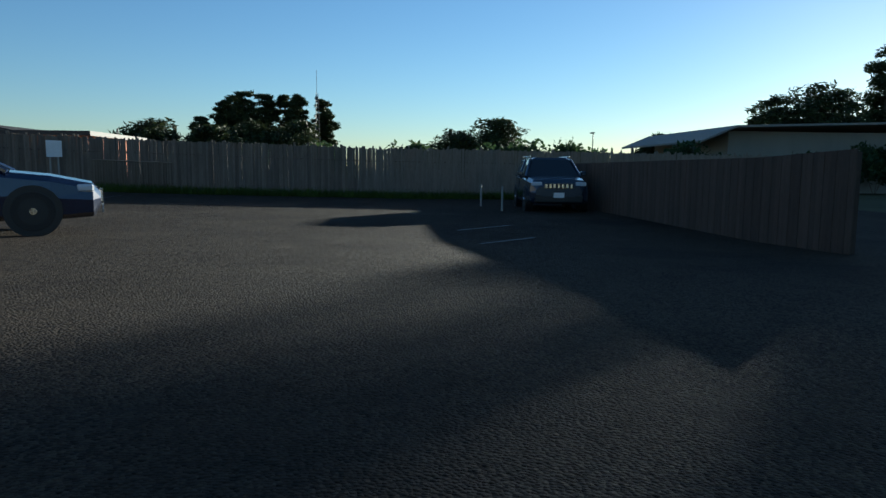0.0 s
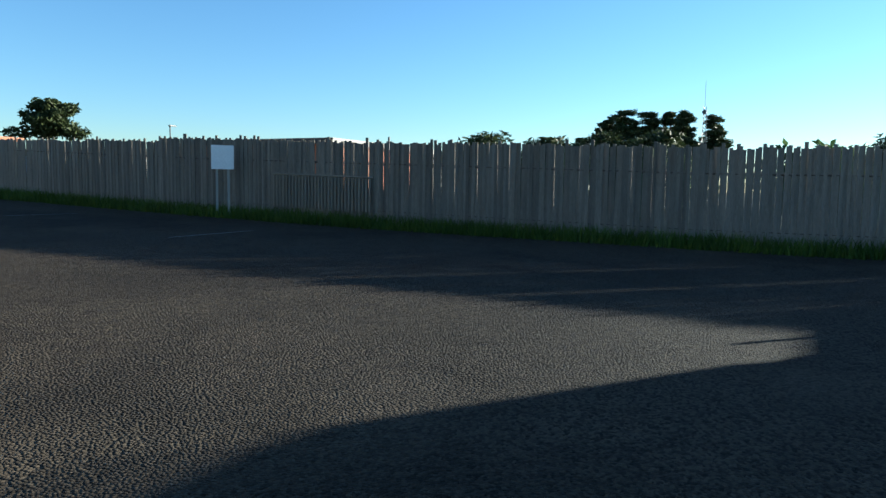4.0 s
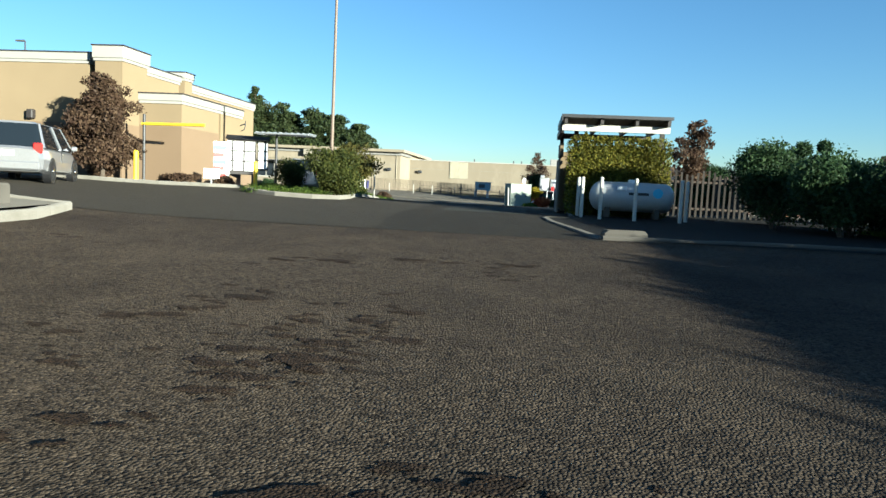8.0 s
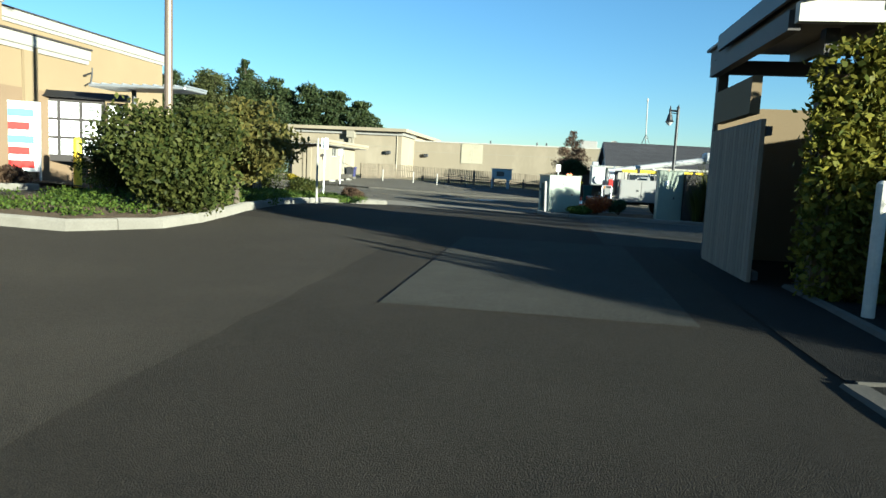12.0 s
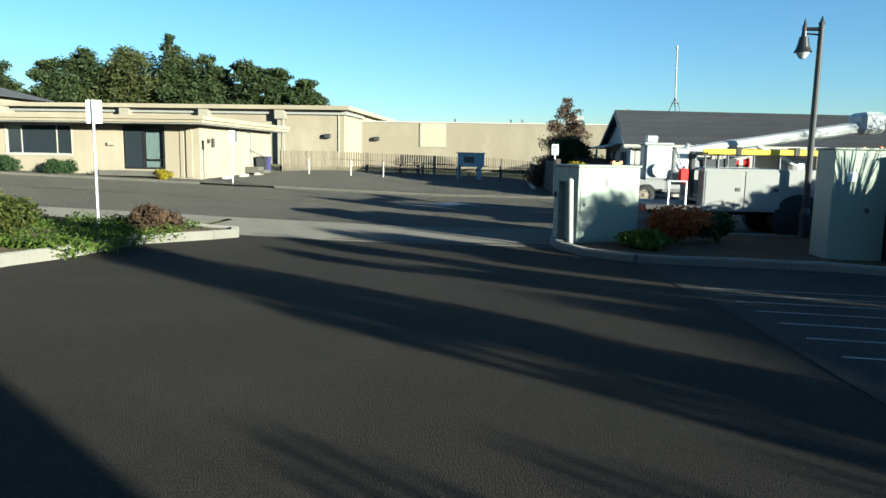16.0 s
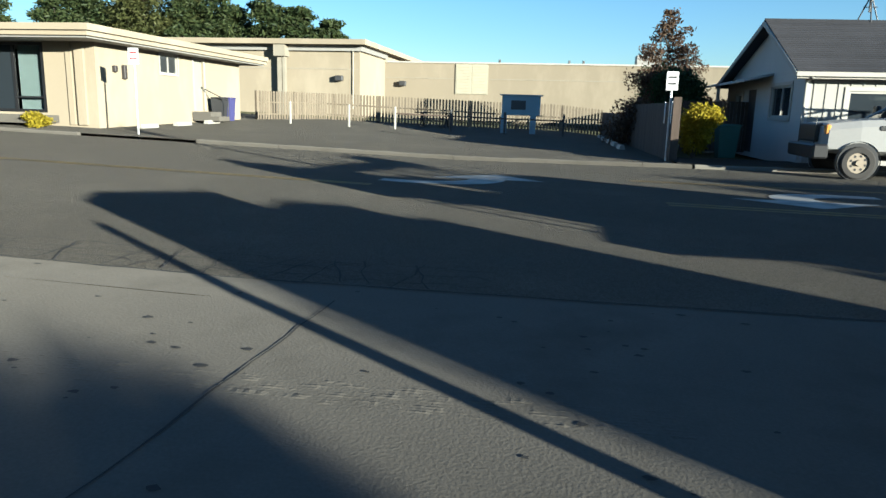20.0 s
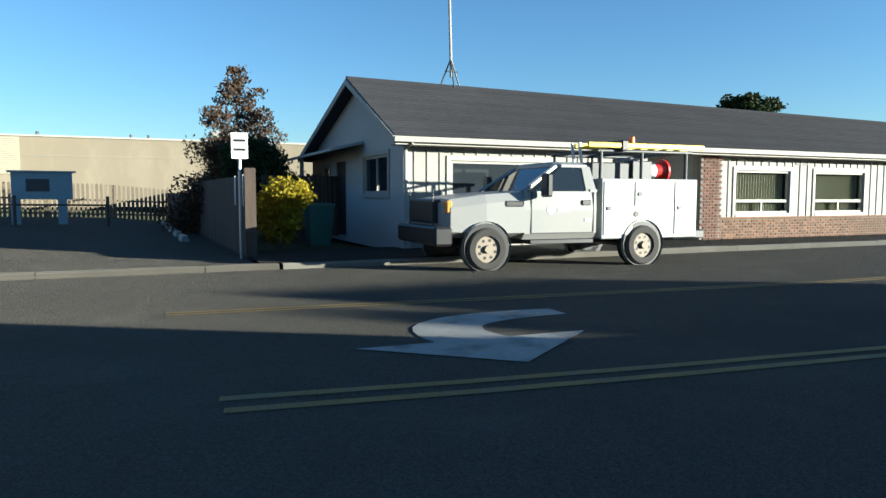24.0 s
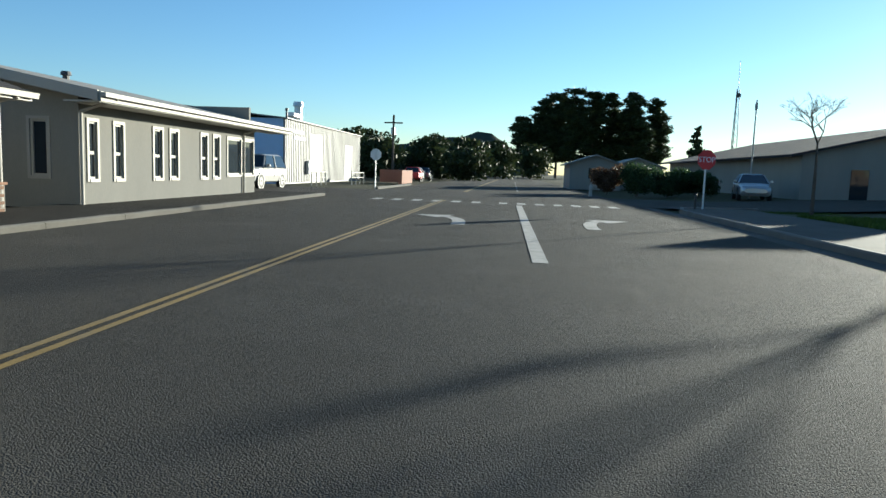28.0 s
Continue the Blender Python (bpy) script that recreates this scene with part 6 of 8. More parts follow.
# local: nose to +x
part("chassis", B((-4.1, 3.6, -0.45, -0.3, 0.5, 0.75), (-4.1, 3.6, 0.3, 0.45, 0.5, 0.75)), M_BLACK, bt)
bx = part("service_body", B((-3.0, 0.55, 0.62, 1.12, 0.62, 1.62), (-3.0, 0.55, -1.12, -0.62, 0.62, 1.62), (-3.0, 0.55, -0.62, 0.62, 0.8, 0.95), bev=0.02), M_WPAINT, bt, "white side lockers")
for s in (1, -1):
    for a, b in ((-2.95, -2.1), (-2.05, -1.25), (-0.35, 0.5)):
        d = part("locker_door", B((a, b, s * 1.12, s * 1.134, 0.7, 1.56), bev=0.008), M_WPAINT, bx)
        part("latch", B((b - 0.16, b - 0.06, s * 1.134, s * 1.15, 1.1, 1.18)), M_STEEL, d)
    d = part("locker_door", B((-1.2, -0.4, s * 1.12, s * 1.134, 1.16, 1.56), bev=0.008), M_WPAINT, bx)
    part("wheel_arch", C(((-0.8, s * 0.8, 0.48), (-0.8, s * 1.128, 0.48), 0.58, 0.58), n=28), M_BLACK, bt)
    wheel(bt, -0.8, s * 0.95, 0.46, 0.28, s, M_RIM, 8)
    wheel(bt, 2.6, s * 0.95, 0.46, 0.28, s, M_RIM, 8)
part("tail_deck", B((-4.3, -3.0, -1.12, 1.12, 0.62, 0.75), bev=0.02), M_STEEL, bt, "steel tail deck")
part("deck_hoop", C(((-3.75, -1.0, 0.75), (-3.75, -1.0, 1.3), 0.025, 0.025), ((-3.75, -1.0, 1.3), (-3.35, -1.0, 1.3), 0.025, 0.025), ((-3.35, -1.0, 1.3), (-3.35, -1.0, 0.75), 0.025, 0.025)), M_GALV, bt)
part("tail_lamp", B((-4.33, -4.3, -1.05, -0.85, 0.6, 0.72), (-4.33, -4.3, 0.85, 1.05, 0.6, 0.72)), M_RED, bt)
part("bucket", B((-4.3, -3.65, -0.72, -0.1, 1.3, 2.18), bev=0.06), M_SILV, bt, "grey-white worker bucket")
part("bucket_rim", B((-4.33, -3.62, -0.75, -0.07, 2.14, 2.2), bev=0.025), M_SILV, bt)
part("bucket_control", B((-4.25, -3.98, -0.6, -0.35, 2.2, 2.38), bev=0.03), M_GALV, bt)
part("bucket_bracket", B((-3.55, -3.2, -0.5, -0.1, 1.2, 2.1), bev=0.04), M_GALV, bt)
part("hose_reel", C(((-3.95, -0.82, 1.55), (-3.95, -0.76, 1.55), 0.16, 0.16), n=18), M_SIGNW, bt)
part("lower_boom", C(((-3.3, -0.25, 2.0), (1.0, -0.25, 2.68), 0.11, 0.15), n=8), M_SILV, bt, "folded white boom")
part("upper_boom", C(((0.9, 0.12, 2.68), (-2.9, 0.12, 2.1), 0.1, 0.09), n=8), M_SILV, bt)
part("boom_knuckle", B((0.7, 1.25, -0.5, 0.35, 2.5, 3.0), bev=0.1), M_SILV, bt)
for y0, z0, y1, z1, r_ in ((-0.5, 1.45, -0.2, 2.15, 0.05), (-0.1, 1.4, -0.35, 2.2, 0.045)):
    part("levelling_arm", C(((-3.5, y0, z0), (-3.2, y1, z1), r_, r_), n=8), M_GALV, bt)
for k in range(4):
    part("hose", C(((-3.55, -0.62 + 0.12 * k, 2.1), (-3.35, -0.55 + 0.1 * k, 1.55 - 0.05 * k), 0.018, 0.018), ((-3.35, -0.55 + 0.1 * k, 1.55 - 0.05 * k), (-3.1, -0.3, 2.0), 0.018, 0.018), n=6), M_BLACK, bt)
part("boom_cylinder", C(((-0.6, -0.25, 1.7), (-1.6, -0.25, 2.2), 0.06, 0.05), n=10), M_GALV, bt)
for x in (-2.2, -0.9, 0.2):
    part("ladder_clamp", B((x - 0.06, x + 0.06, -1.0, -0.55, 1.93, 2.12), bev=0.01), M_BLACK, bt)
part("mud_flap", B((-3.05, -3.0, -1.1, -0.7, 0.2, 0.62)), M_BLACK, bt)
part("turret", C(((-0.6, 0, 0.95), (-0.6, 0, 1.9), 0.35, 0.3), n=18), M_WPAINT, bt)
part("boom_rest", B((-3.15, -3.05, -0.5, 0.3, 0.9, 2.0), bev=0.02), M_STEEL, bt)
la = part("ladder", B((-2.9, 0.6, -0.98, -0.93, 1.95, 2.07), (-2.9, 0.6, -0.62, -0.57, 1.95, 2.07), bev=0.01), M_YPLAST, bt, "yellow ladder along the side")
for i in range(11):
    part("rung", C(((-2.7 + 0.3 * i, -0.94, 2.01), (-2.7 + 0.3 * i, -0.6, 2.01), 0.018, 0.018), n=6), M_GALV, la)
for x in (-2.6, -1.2, 0.3):
    part("rack_post", C(((x, -0.78, 1.6), (x, -0.78, 1.97), 0.03, 0.03)), M_STEEL, bt)
part("red_fuel_can", B((-3.5, -3.3, -0.95, -0.7, 1.25, 1.6), bev=0.03), M_RED, bt)
part("cab", loft([[(x, y, z) for y, z in ((0.95, 0.55), (1.02, 0.8), (1.02, 1.35), (-1.02, 1.35), (-1.02, 0.8), (-0.95, 0.55))] for x in (0.75, 2.2)]), M_WPAINT, bt)
part("bonnet", loft([[(x, y, z) for y, z in ((0.85, 0.55), (h, 0.8), (h, zh - 0.1), (0.5, zh), (-0.5, zh), (-h, zh - 0.1), (-h, 0.8), (-0.85, 0.55))] for x, h, zh in ((2.2, 1.0, 1.4), (3.3, 0.98, 1.3), (3.6, 0.85, 1.1))]), M_WPAINT, bt)
gb = [(2.15, 0.9, 1.35), (0.78, 0.98, 1.35)]
gt = [(1.5, 0.74, 2.02), (0.85, 0.76, 2.02)]
gb += [(x, -y, z) for x, y, z in reversed(gb)]
gt += [(x, -y, z) for x, y, z in reversed(gt)]
part("glasshouse", loft([gb, gt]), M_CARGLASS, bt)
part("roof", loft([[(x, y * 1.03, z - 0.02) for x, y, z in gt], [(x, y * 0.9, z + 0.08) for x, y, z in gt]]), M_WPAINT, bt)
part("beacon", C(((1.2, -0.4, 2.08), (1.2, -0.4, 2.2), 0.07, 0.05), ((1.2, 0.4, 2.08), (1.2, 0.4, 2.2), 0.07, 0.05), n=10), M_ORANGE, bt)

# ---------- fences ----------
def along(points, step):
    """Places and headings at even steps along a bent line."""
    out, left = [], 0.0
    for (ax, ay), (bx, by) in zip(points, points[1:]):
        d = math.hypot(bx - ax, by - ay)
        t = left
        while t < d:
            out.append((ax + (bx - ax) * t / d, ay + (by - ay) * t / d, math.degrees(math.atan2(by - ay, bx - ax))))
            t += step
        left = t - d
    return out


rf = random.Random(11)
LINE = [(14.9, -26.5), (15.3, -38.0), (15.8, -47.0), (16.9, -60.0), (18.2, -70.0), (19.6, -84.0)]


def fence_x(y):
    """Where the board fence stands at y."""
    return float(np.interp(-y, [-p[1] for p in LINE], [p[0] for p in LINE]))



fe = thing("board_fence", "tall weathered grey board fence with ragged board tops", "fence", None, "", "structure")
kinds = []
for k in range(4):
    h = 1.97 + 0.02 * k
    kinds.append(mesh_of("board", B((-0.037, 0.037, -0.011, 0.011, -0.05, h)), M_FENCE))
rest = []
for i, (x, y, a) in enumerate(along(LINE, 0.072)):
    m = pose(x, y, g(x, y), rf.uniform(-0.5, 0.5), rf.uniform(-0.45, 0.45), a)
    tall = (0.97 if y > -42 else 1.0 if y > -45 else 1.06 if y > -61 else 1.08) * (1.0 if rf.random() < 0.85 else 1.04)
    m = m @ Matrix.Translation((0, 0.012 * (i % 2), 0)) @ Matrix.Diagonal((1, 1, tall, 1))
    if -60 < y < -40:
        o = new("board", kinds[rf.randrange(4)])
        o.parent, o.matrix_basis = fe, m
    else:
        rest.append(m)
bm = bmesh.new()
for m in rest:
    bmesh.ops.create_cube(bm, size=1.0, matrix=m @ Matrix.Translation((0, 0, 0.97)) @ Matrix.Diagonal((0.074, 0.022, rf.uniform(1.94, 2.1), 1)))
o = part("more_boards", bm, M_FENCE, fe)
tagged(o, "", "", "", "stuff")
for x, y, a in along(LINE, 2.4):
    part("post", B((-0.05, 0.05, 0.03, 0.13, -0.1, 1.9)), M_FENCED, fe, m=pose(x, y, g(x, y), 0, 0, a))
for (ax, ay), (bx, by) in zip(LINE, LINE[1:]):
    for z in (0.35, 1.55):
        d = Vector((bx - ax, by - ay)).normalized()
        off = Vector((-d.y, d.x)) * -0.035 * -1
        part("rail", C(((ax + off.x, ay + off.y, g(ax, ay) + z), (bx + off.x, by + off.y, g(bx, by) + z), 0.04, 0.04), n=4), M_FENCED, fe)
# lattice patch in front of the fence
lp = thing("slat_panel", "paler slat panel leaning on the fence", "fence panel")
for i in range(30):
    y = -49.2 - i * 0.1
    x = fence_x(y) - 0.12
    part("slat", B((x - 0.02, x + 0.0, y - 0.025, y + 0.025, g(x, y) + 0.35, g(x, y) + 1.2)), M_PICKET, lp)
part("rail", C(((fence_x(-49.15) - 0.13, -49.15, g(16, -49) + 1.22), (fence_x(-52.2) - 0.13, -52.2, g(16, -52) + 1.22), 0.03, 0.03), n=4), M_PICKET, lp)
for i, (y, lean) in enumerate(((-33.4, 9), (-35.3, 11), (-35.6, 11))):
    pl = thing("leaning_plank", "pale plank leaning against the fence", "plank", pose(fence_x(y) - 0.2, y, g(15, y) - 0.02, -lean, 6, 0), "leaning planks")
    part("board", B((-0.02, 0.02, -0.05, 0.05, 0, 1.55)), M_PICKET, pl)
# low fence across the south side of the lot
cf = thing("cross_fence", "low dark board fence across the lot's south side", "fence")
cross_board = mesh_of("board", B((-0.07, 0.07, -0.011, 0.011, -0.05, 1.53)), M_FENCED)
for i in range(138):
    o = new("board", cross_board)
    x = -3.5 + 0.145 * i
    o.parent, o.matrix_basis = cf, pose(x, -67.7 + 0.006 * (i % 2), g(x, -67.7), 0, rf.uniform(-0.4, 0.4), 0)
for z in (0.3, 1.2):
    part("rail", B((-3.55, 16.5, -67.76, -67.72, g(9, -67.7) + z, g(9, -67.7) + z + 0.09)), M_FENCED, cf)
for x in np.arange(-3.4, 16.6, 2.4):
    part("post", B((x - 0.05, x + 0.05, -67.86, -67.762, g(x, -67.7) - 0.1, g(x, -67.7) + 1.5)), M_FENCED, cf)
# white notice by the fence
sn = thing("notice_board", "blank white notice on two posts before the fence", "sign", pose(15.2, -48.0, g(15.2, -48.0), 0, 0, -43))
part("panel", B((-0.29, 0.29, -0.015, 0.015, 1.28, 1.92), bev=0.005), M_SIGNW, sn)
part("post", B((-0.18, -0.12, 0.016, 0.06, -0.05, 1.9)), M_TRIM, sn)
part("post", B((0.12, 0.18, 0.016, 0.06, -0.05, 1.9)), M_TRIM, sn)
strip_blades("fence_grass", "long rough grass at the foot of the fence", [((fence_x(a) - o, a), (fence_x(b) - o, b)) for o in (0.05, 0.7) for a, b in ((-79, -66), (-66, -55), (-55, -46), (-46, -38), (-38, -28))],
             150, 0.32, 3, M_GRASS, 0.5)
# sheds that show over the fence
def low_shed(name, label, x0, x1, y0, y1, z, edge, wall):
    t = thing(name, label, "shed")
    part("wall", B((x0, x1, y0, y1, -0.4, z - 0.15)), wall, t)
    part("roof", B((x0 - 0.25, x1 + 0.25, y0 - 0.25, y1 + 0.25, z - 0.15, z)), M_ROOFG, t)
    part("roof_edge", B((x0 - 0.29, x0 - 0.253, y0 - 0.25, y1 + 0.25, z - 0.2, z + 0.03), (x0 - 0.25, x1 + 0.25, y0 - 0.29, y0 - 0.253, z - 0.2, z + 0.03)), edge, t)
    return t


s1 = low_shed("long_shed", "long low shed with dark roof edge behind the fence", 22.5, 30, -46.2, -39.0, 2.6, M_DARKPAINT, M_ROOFRED)
part("pipe", C(((27, -46.0, 2.5), (27, -46.0, 3.0), 0.05, 0.05)), M_STEEL, s1)
s2 = low_shed("red_edged_shed", "low shed with a rusty red roof edge", 18.2, 24, -24.6, -20.5, 3.1, M_ROOFRED, M_ROOFRED)
# barn-like building past the fence corner
bn = thing("pale_barn", "pale building with a wide sloping roof against the sun", "building")
part("wall", B((32.9, 46, -112, -84.2, -0.5, 3.7)), M_STUCW, bn)
roof_slab(bn, [(31.3, -81.6, 3.0), (47, -81.6, 3.0), (47, -84.0, 4.0), (31.3, -84.0, 4.0)], 0.14, M_ROOFG)
roof_slab(bn, [(31.3, -84.0, 4.0), (47, -84.0, 4.0), (47, -112.5, 4.9), (31.3, -112.5, 4.9)], 0.14, M_ROOFG)
part("porch_post", B((45.6, 45.8, -82.2, -82.0, -0.5, 2.95)), M_TRIM, bn)
for x, y in ((10.64, -64.2), (8.0, -64.5), (13.5, -69.7), (11.5, -70.7)):
    mk = thing("marker_post", "thin white marker post at the lot's edge", "post", pose(x, y, g(x, y)), "marker posts")
    part("shaft", C(((0, 0, -0.1), (0, 0, 0.75), 0.035, 0.03)), M_TRIM, mk)

# ---------- trash enclosure with hedge, gas tank ----------
en = thing("bin_enclosure", "bin enclosure with a raised slatted roof and board gate", "enclosure")
zg = 0.5
part("roof", B((5.95, 9.4, -25.2, -20.6, 3.66, 3.7)), M_CORR, en, "thin corrugated roof")
for i, x in enumerate(np.arange(6.0, 9.4, 0.1)):
    part("roof_rib", C(((x, -25.2, 3.715), (x, -20.6, 3.715), 0.022, 0.022), n=6), M_CORR, en)
for x in (6.05, 7.2, 8.3, 9.3):
    part("rafter", B((x - 0.05, x + 0.05, -25.1, -20.7, 3.46, 3.655)), M_DARKPAINT, en)
part("beam", B((5.95, 9.4, -24.75, -24.62, 3.26, 3.46)), M_SILVERWOOD, en, "whitewashed front beam")
part("beam", B((5.95, 9.4, -21.2, -21.08, 3.26, 3.46)), M_DARKPAINT, en)
part("side_beam", B((5.9, 6.02, -24.6, -21.2, 3.2, 3.4)), M_DARKPAINT, en)
part("edge_board", B((5.9, 5.945, -25.25, -21.55, 3.52, 3.74), (5.95, 9.4, -25.25, -25.205, 3.64, 3.74)), M_STEEL, en)
for x, y in ((6.1, -21.15), (6.45, -24.2), (9.25, -21.15), (9.25, -24.2)):
    part("post", B((x - 0.07, x + 0.07, y - 0.07, y + 0.07, 0.4, 3.3)), M_DARKPAINT, en)
part("wall", B((6.05, 9.35, -21.35, -21.2, 0.4, 2.75), (9.2, 9.348, -24.348, -21.352, 0.4, 2.75)), M_TAN, en, "tan stucco enclosure wall")
part("hedge_wall", B((6.4, 9.35, -24.5, -24.35, 0.4, 2.8)), M_TAND, en)
gt_ = part("gate_frame", B((6.0, 6.06, -23.9, -21.5, 0.55, 0.65), (6.0, 6.06, -23.9, -21.5, 2.2, 2.3)), M_STEEL, en)
for i in range(18):
    y = -23.88 + i * 0.13
    part("gate_board", B((5.94, 5.99, y, y + 0.115, 0.52, 2.38)), M_PICKET, en)
part("lintel", B((5.98, 6.1, -23.2, -21.4, 2.5, 2.95)), M_TAN, en)
hd = thing("clipped_hedge", "yellow-green clipped hedge climbing the enclosure wall", "hedge")
blb = [(x, -24.68, z, 0.36, 0.28, 0.36) for x in np.arange(6.5, 9.2, 0.38) for z in np.arange(0.85, 2.85, 0.38)]
leaves("leaves", M_IVY, hd, blb, 34000, 0.042, 4, shell=0.75)
leaves("top_sprig", M_IVY, hd, [(6.75, -24.75, 3.0, 0.1, 0.1, 0.22), (7.4, -24.7, 2.95, 0.2, 0.12, 0.1), (8.6, -24.7, 2.95, 0.25, 0.12, 0.1)], 900, 0.04, 14, shell=0.3)
for i in range(8):
    part("stem", C(((6.5 + 0.36 * i, -24.6, 0.4), (6.4 + 0.38 * i, -24.65, 2.4), 0.02, 0.012), n=5), M_BARK, hd)
tank = thing("gas_tank", "white horizontal gas tank on saddles", "tank", pose(8.17, -25.85, g(8.3, -25.8) + 0.03))
bm = bmesh.new()
bmesh.ops.create_uvsphere(bm, u_segments=24, v_segments=16, radius=0.46)
bmesh.ops.rotate(bm, verts=bm.verts[:], matrix=Matrix.Rotation(math.pi / 2, 3, "Y"))
for vv in bm.verts:
    vv.co.x = vv.co.x * 0.75 + (0.95 if vv.co.x > 1e-4 else -0.95 if vv.co.x < -1e-4 else 0)
    vv.co.z += 0.66
part("shell", bm, M_SILV, tank, smooth=True)
part("dome", C(((0, 0, 1.05), (0, 0, 1.2), 0.16, 0.14), n=16), M_GALV, tank)
for x in (-0.75, 0.75):
    part("saddle", B((x - 0.08, x + 0.08, -0.32, 0.32, 0, 0.32), bev=0.02), M_CONC, tank)
part("logo_bar", B((-0.15, 0.45, -0.463, -0.45, 0.72, 0.8)), M_BLACK, tank)
part("logo_disc", C(((0.72, -0.44, 0.8), (0.72, -0.462, 0.8), 0.15, 0.15), n=20), M_CYAN, tank, "blue round emblem")
part("label", B((-0.5, -0.22, -0.45, -0.41, 0.86, 0.98)), M_SIGNW, tank)
for i, (x, y) in enumerate(((6.55, -25.53), (6.6, -26.6), (7.08, -27.44), (8.06, -27.5), (9.35, -27.45), (9.75, -26.3))):
    bo = thing("bollard", "whitewashed steel guard post by the tank", "bollard", pose(x, y, g(x, y)), "guard posts round the tank")
    part("tube", C(((0, 0, 0), (0, 0, 1.22), 0.055, 0.055), n=14), M_SILVERWOOD, bo)
    part("cap", C(((0, 0, 1.22), (0, 0, 1.25), 0.055, 0.03), n=14), M_SILVERWOOD, bo)
bk = thing("kerb_block", "loose pale concrete wheel stop at the kerb end", "wheel stop", pose(6.75, -35.42, g(6.7, -35.4) + 0.02, 0, 0, 10))
part("block", loft([[(x * 0.4, y * 0.13, z) for x, y in ((1, 1), (0.3, 1.12), (-0.9, 1), (-1, 0.4), (-0.94, -1), (0.4, -1.08), (1, -0.9))] if z < 0.1 else [(x * 0.36, y * 0.09, z) for x, y in ((1, 1), (0.3, 1.1), (-0.85, 1), (-0.95, 0.3), (-0.8, -1), (0.4, -1.1), (1, -0.8))] for z in (0, 0.09, 0.15)]), M_CONC, bk)
bf = thing("back_fence", "grey slat fence beside the enclosure", "fence")
for i in range(29):
    x = 10.0 + 0.2 * i
    part("slat", B((x, x + 0.075, -20.99, -20.97, 0.4, 2.2 + 0.1 * math.sin(i * 7.3))), M_SLAT, bf)
part("rail", B((10, 15.8, -20.965, -20.92, 0.8, 0.88), (10, 15.8, -20.965, -20.92, 1.8, 1.88)), M_FENCED, bf)
part("post", B((13.0, 13.08, -20.9, -20.82, 0.4, 3.0)), M_BLACK, bf, "tall dark post")

# ---------- drive-through furniture ----------
mb = thing("menu_board", "dark-framed lit menu board with white price panels", "menu board", pose(-9.9, -13.9, g(-9.9, -13.9) + 0.1, 0, 0, 24))
part("cabinet", B((-1.15, 0.75, -0.1, 0.14, 0.55, 2.35), bev=0.02), M_DARKPAINT, mb)
part("wing", B((0.82, 1.35, -0.1, 0.1, 0.8, 2.3), bev=0.02), M_DARKPAINT, mb)
part("hood", prism([(-0.35, 2.35), (0.2, 2.35), (0.2, 2.5), (-0.15, 2.55)], -1.25, 1.4), M_BLACK, mb, "curved black hood")
for c in range(3):
    for r_ in range(3):
        p = part("menu_panel", B((-0.95 + 0.57 * c, -0.47 + 0.57 * c, -0.112, -0.102, 0.75 + 0.52 * r_, 1.2 + 0.52 * r_)), M_SIGNW, mb)
        for k in range(4):
            part("text_bar", B((-0.9 + 0.57 * c, -0.62 + 0.57 * c - 0.05 * (k % 2), -0.116, -0.113, 0.82 + 0.52 * r_ + 0.085 * k, 0.85 + 0.52 * r_ + 0.085 * k)), M_STEEL, p)
for r_ in range(3):
    part("menu_panel", B((0.87, 1.3, -0.112, -0.102, 0.9 + 0.46 * r_, 1.3 + 0.46 * r_)), M_SIGNW, mb)
for x in (-1.0, 0.6):
    part("leg", B((x - 0.06, x + 0.06, -0.05, 0.08, -0.1, 0.55)), M_BLACK, mb)
rs = thing("promotion_sign", "tall promotion sign with red and blue pictures", "sign", pose(-10.25, -15.6, g(-10.2, -15.6) + 0.05, 0, 0, 30))
part("panel", B((-0.42, 0.42, -0.04, 0.04, 0.25, 2.05), bev=0.01), M_SIGNW, rs)
part("frame", B((-0.46, -0.42, -0.06, 0.06, 0.0, 2.1), (0.42, 0.46, -0.06, 0.06, 0.0, 2.1), (-0.42, 0.42, -0.06, 0.06, 2.05, 2.1)), M_GALV, rs)
part("panel_back", B((-0.95, -0.5, 0.1, 0.16, 0.2, 1.95)), M_BLACK, rs, "dark open side panel")
for i, (c, z) in enumerate(((M_CYAN, 1.8), (M_RED, 1.45), (M_CYAN, 1.1), (M_RED, 0.8), (M_RED, 0.45))):
    part("picture", B((-0.3, 0.3 - 0.1 * (i % 2), -0.048, -0.042, z - 0.1, z + 0.1)), c, rs)
aw = thing("order_awning", "thin flat awning on a single post over the order point", "awning", pose(-7.9, -14.2, g(-7.9, -14.2) + 0.1))
part("post", C(((0, 0, -0.1), (0, 0, 2.7), 0.07, 0.06), n=12), M_STEEL, aw)
part("roof", B((-0.9, 1.9, -0.7, 0.5, 2.66, 2.74), bev=0.02), M_GALV, aw)
for x in np.arange(-0.8, 1.9, 0.3):
    part("rib", B((x - 0.02, x + 0.02, -0.7, 0.5, 2.74, 2.78)), M_GALV, aw)
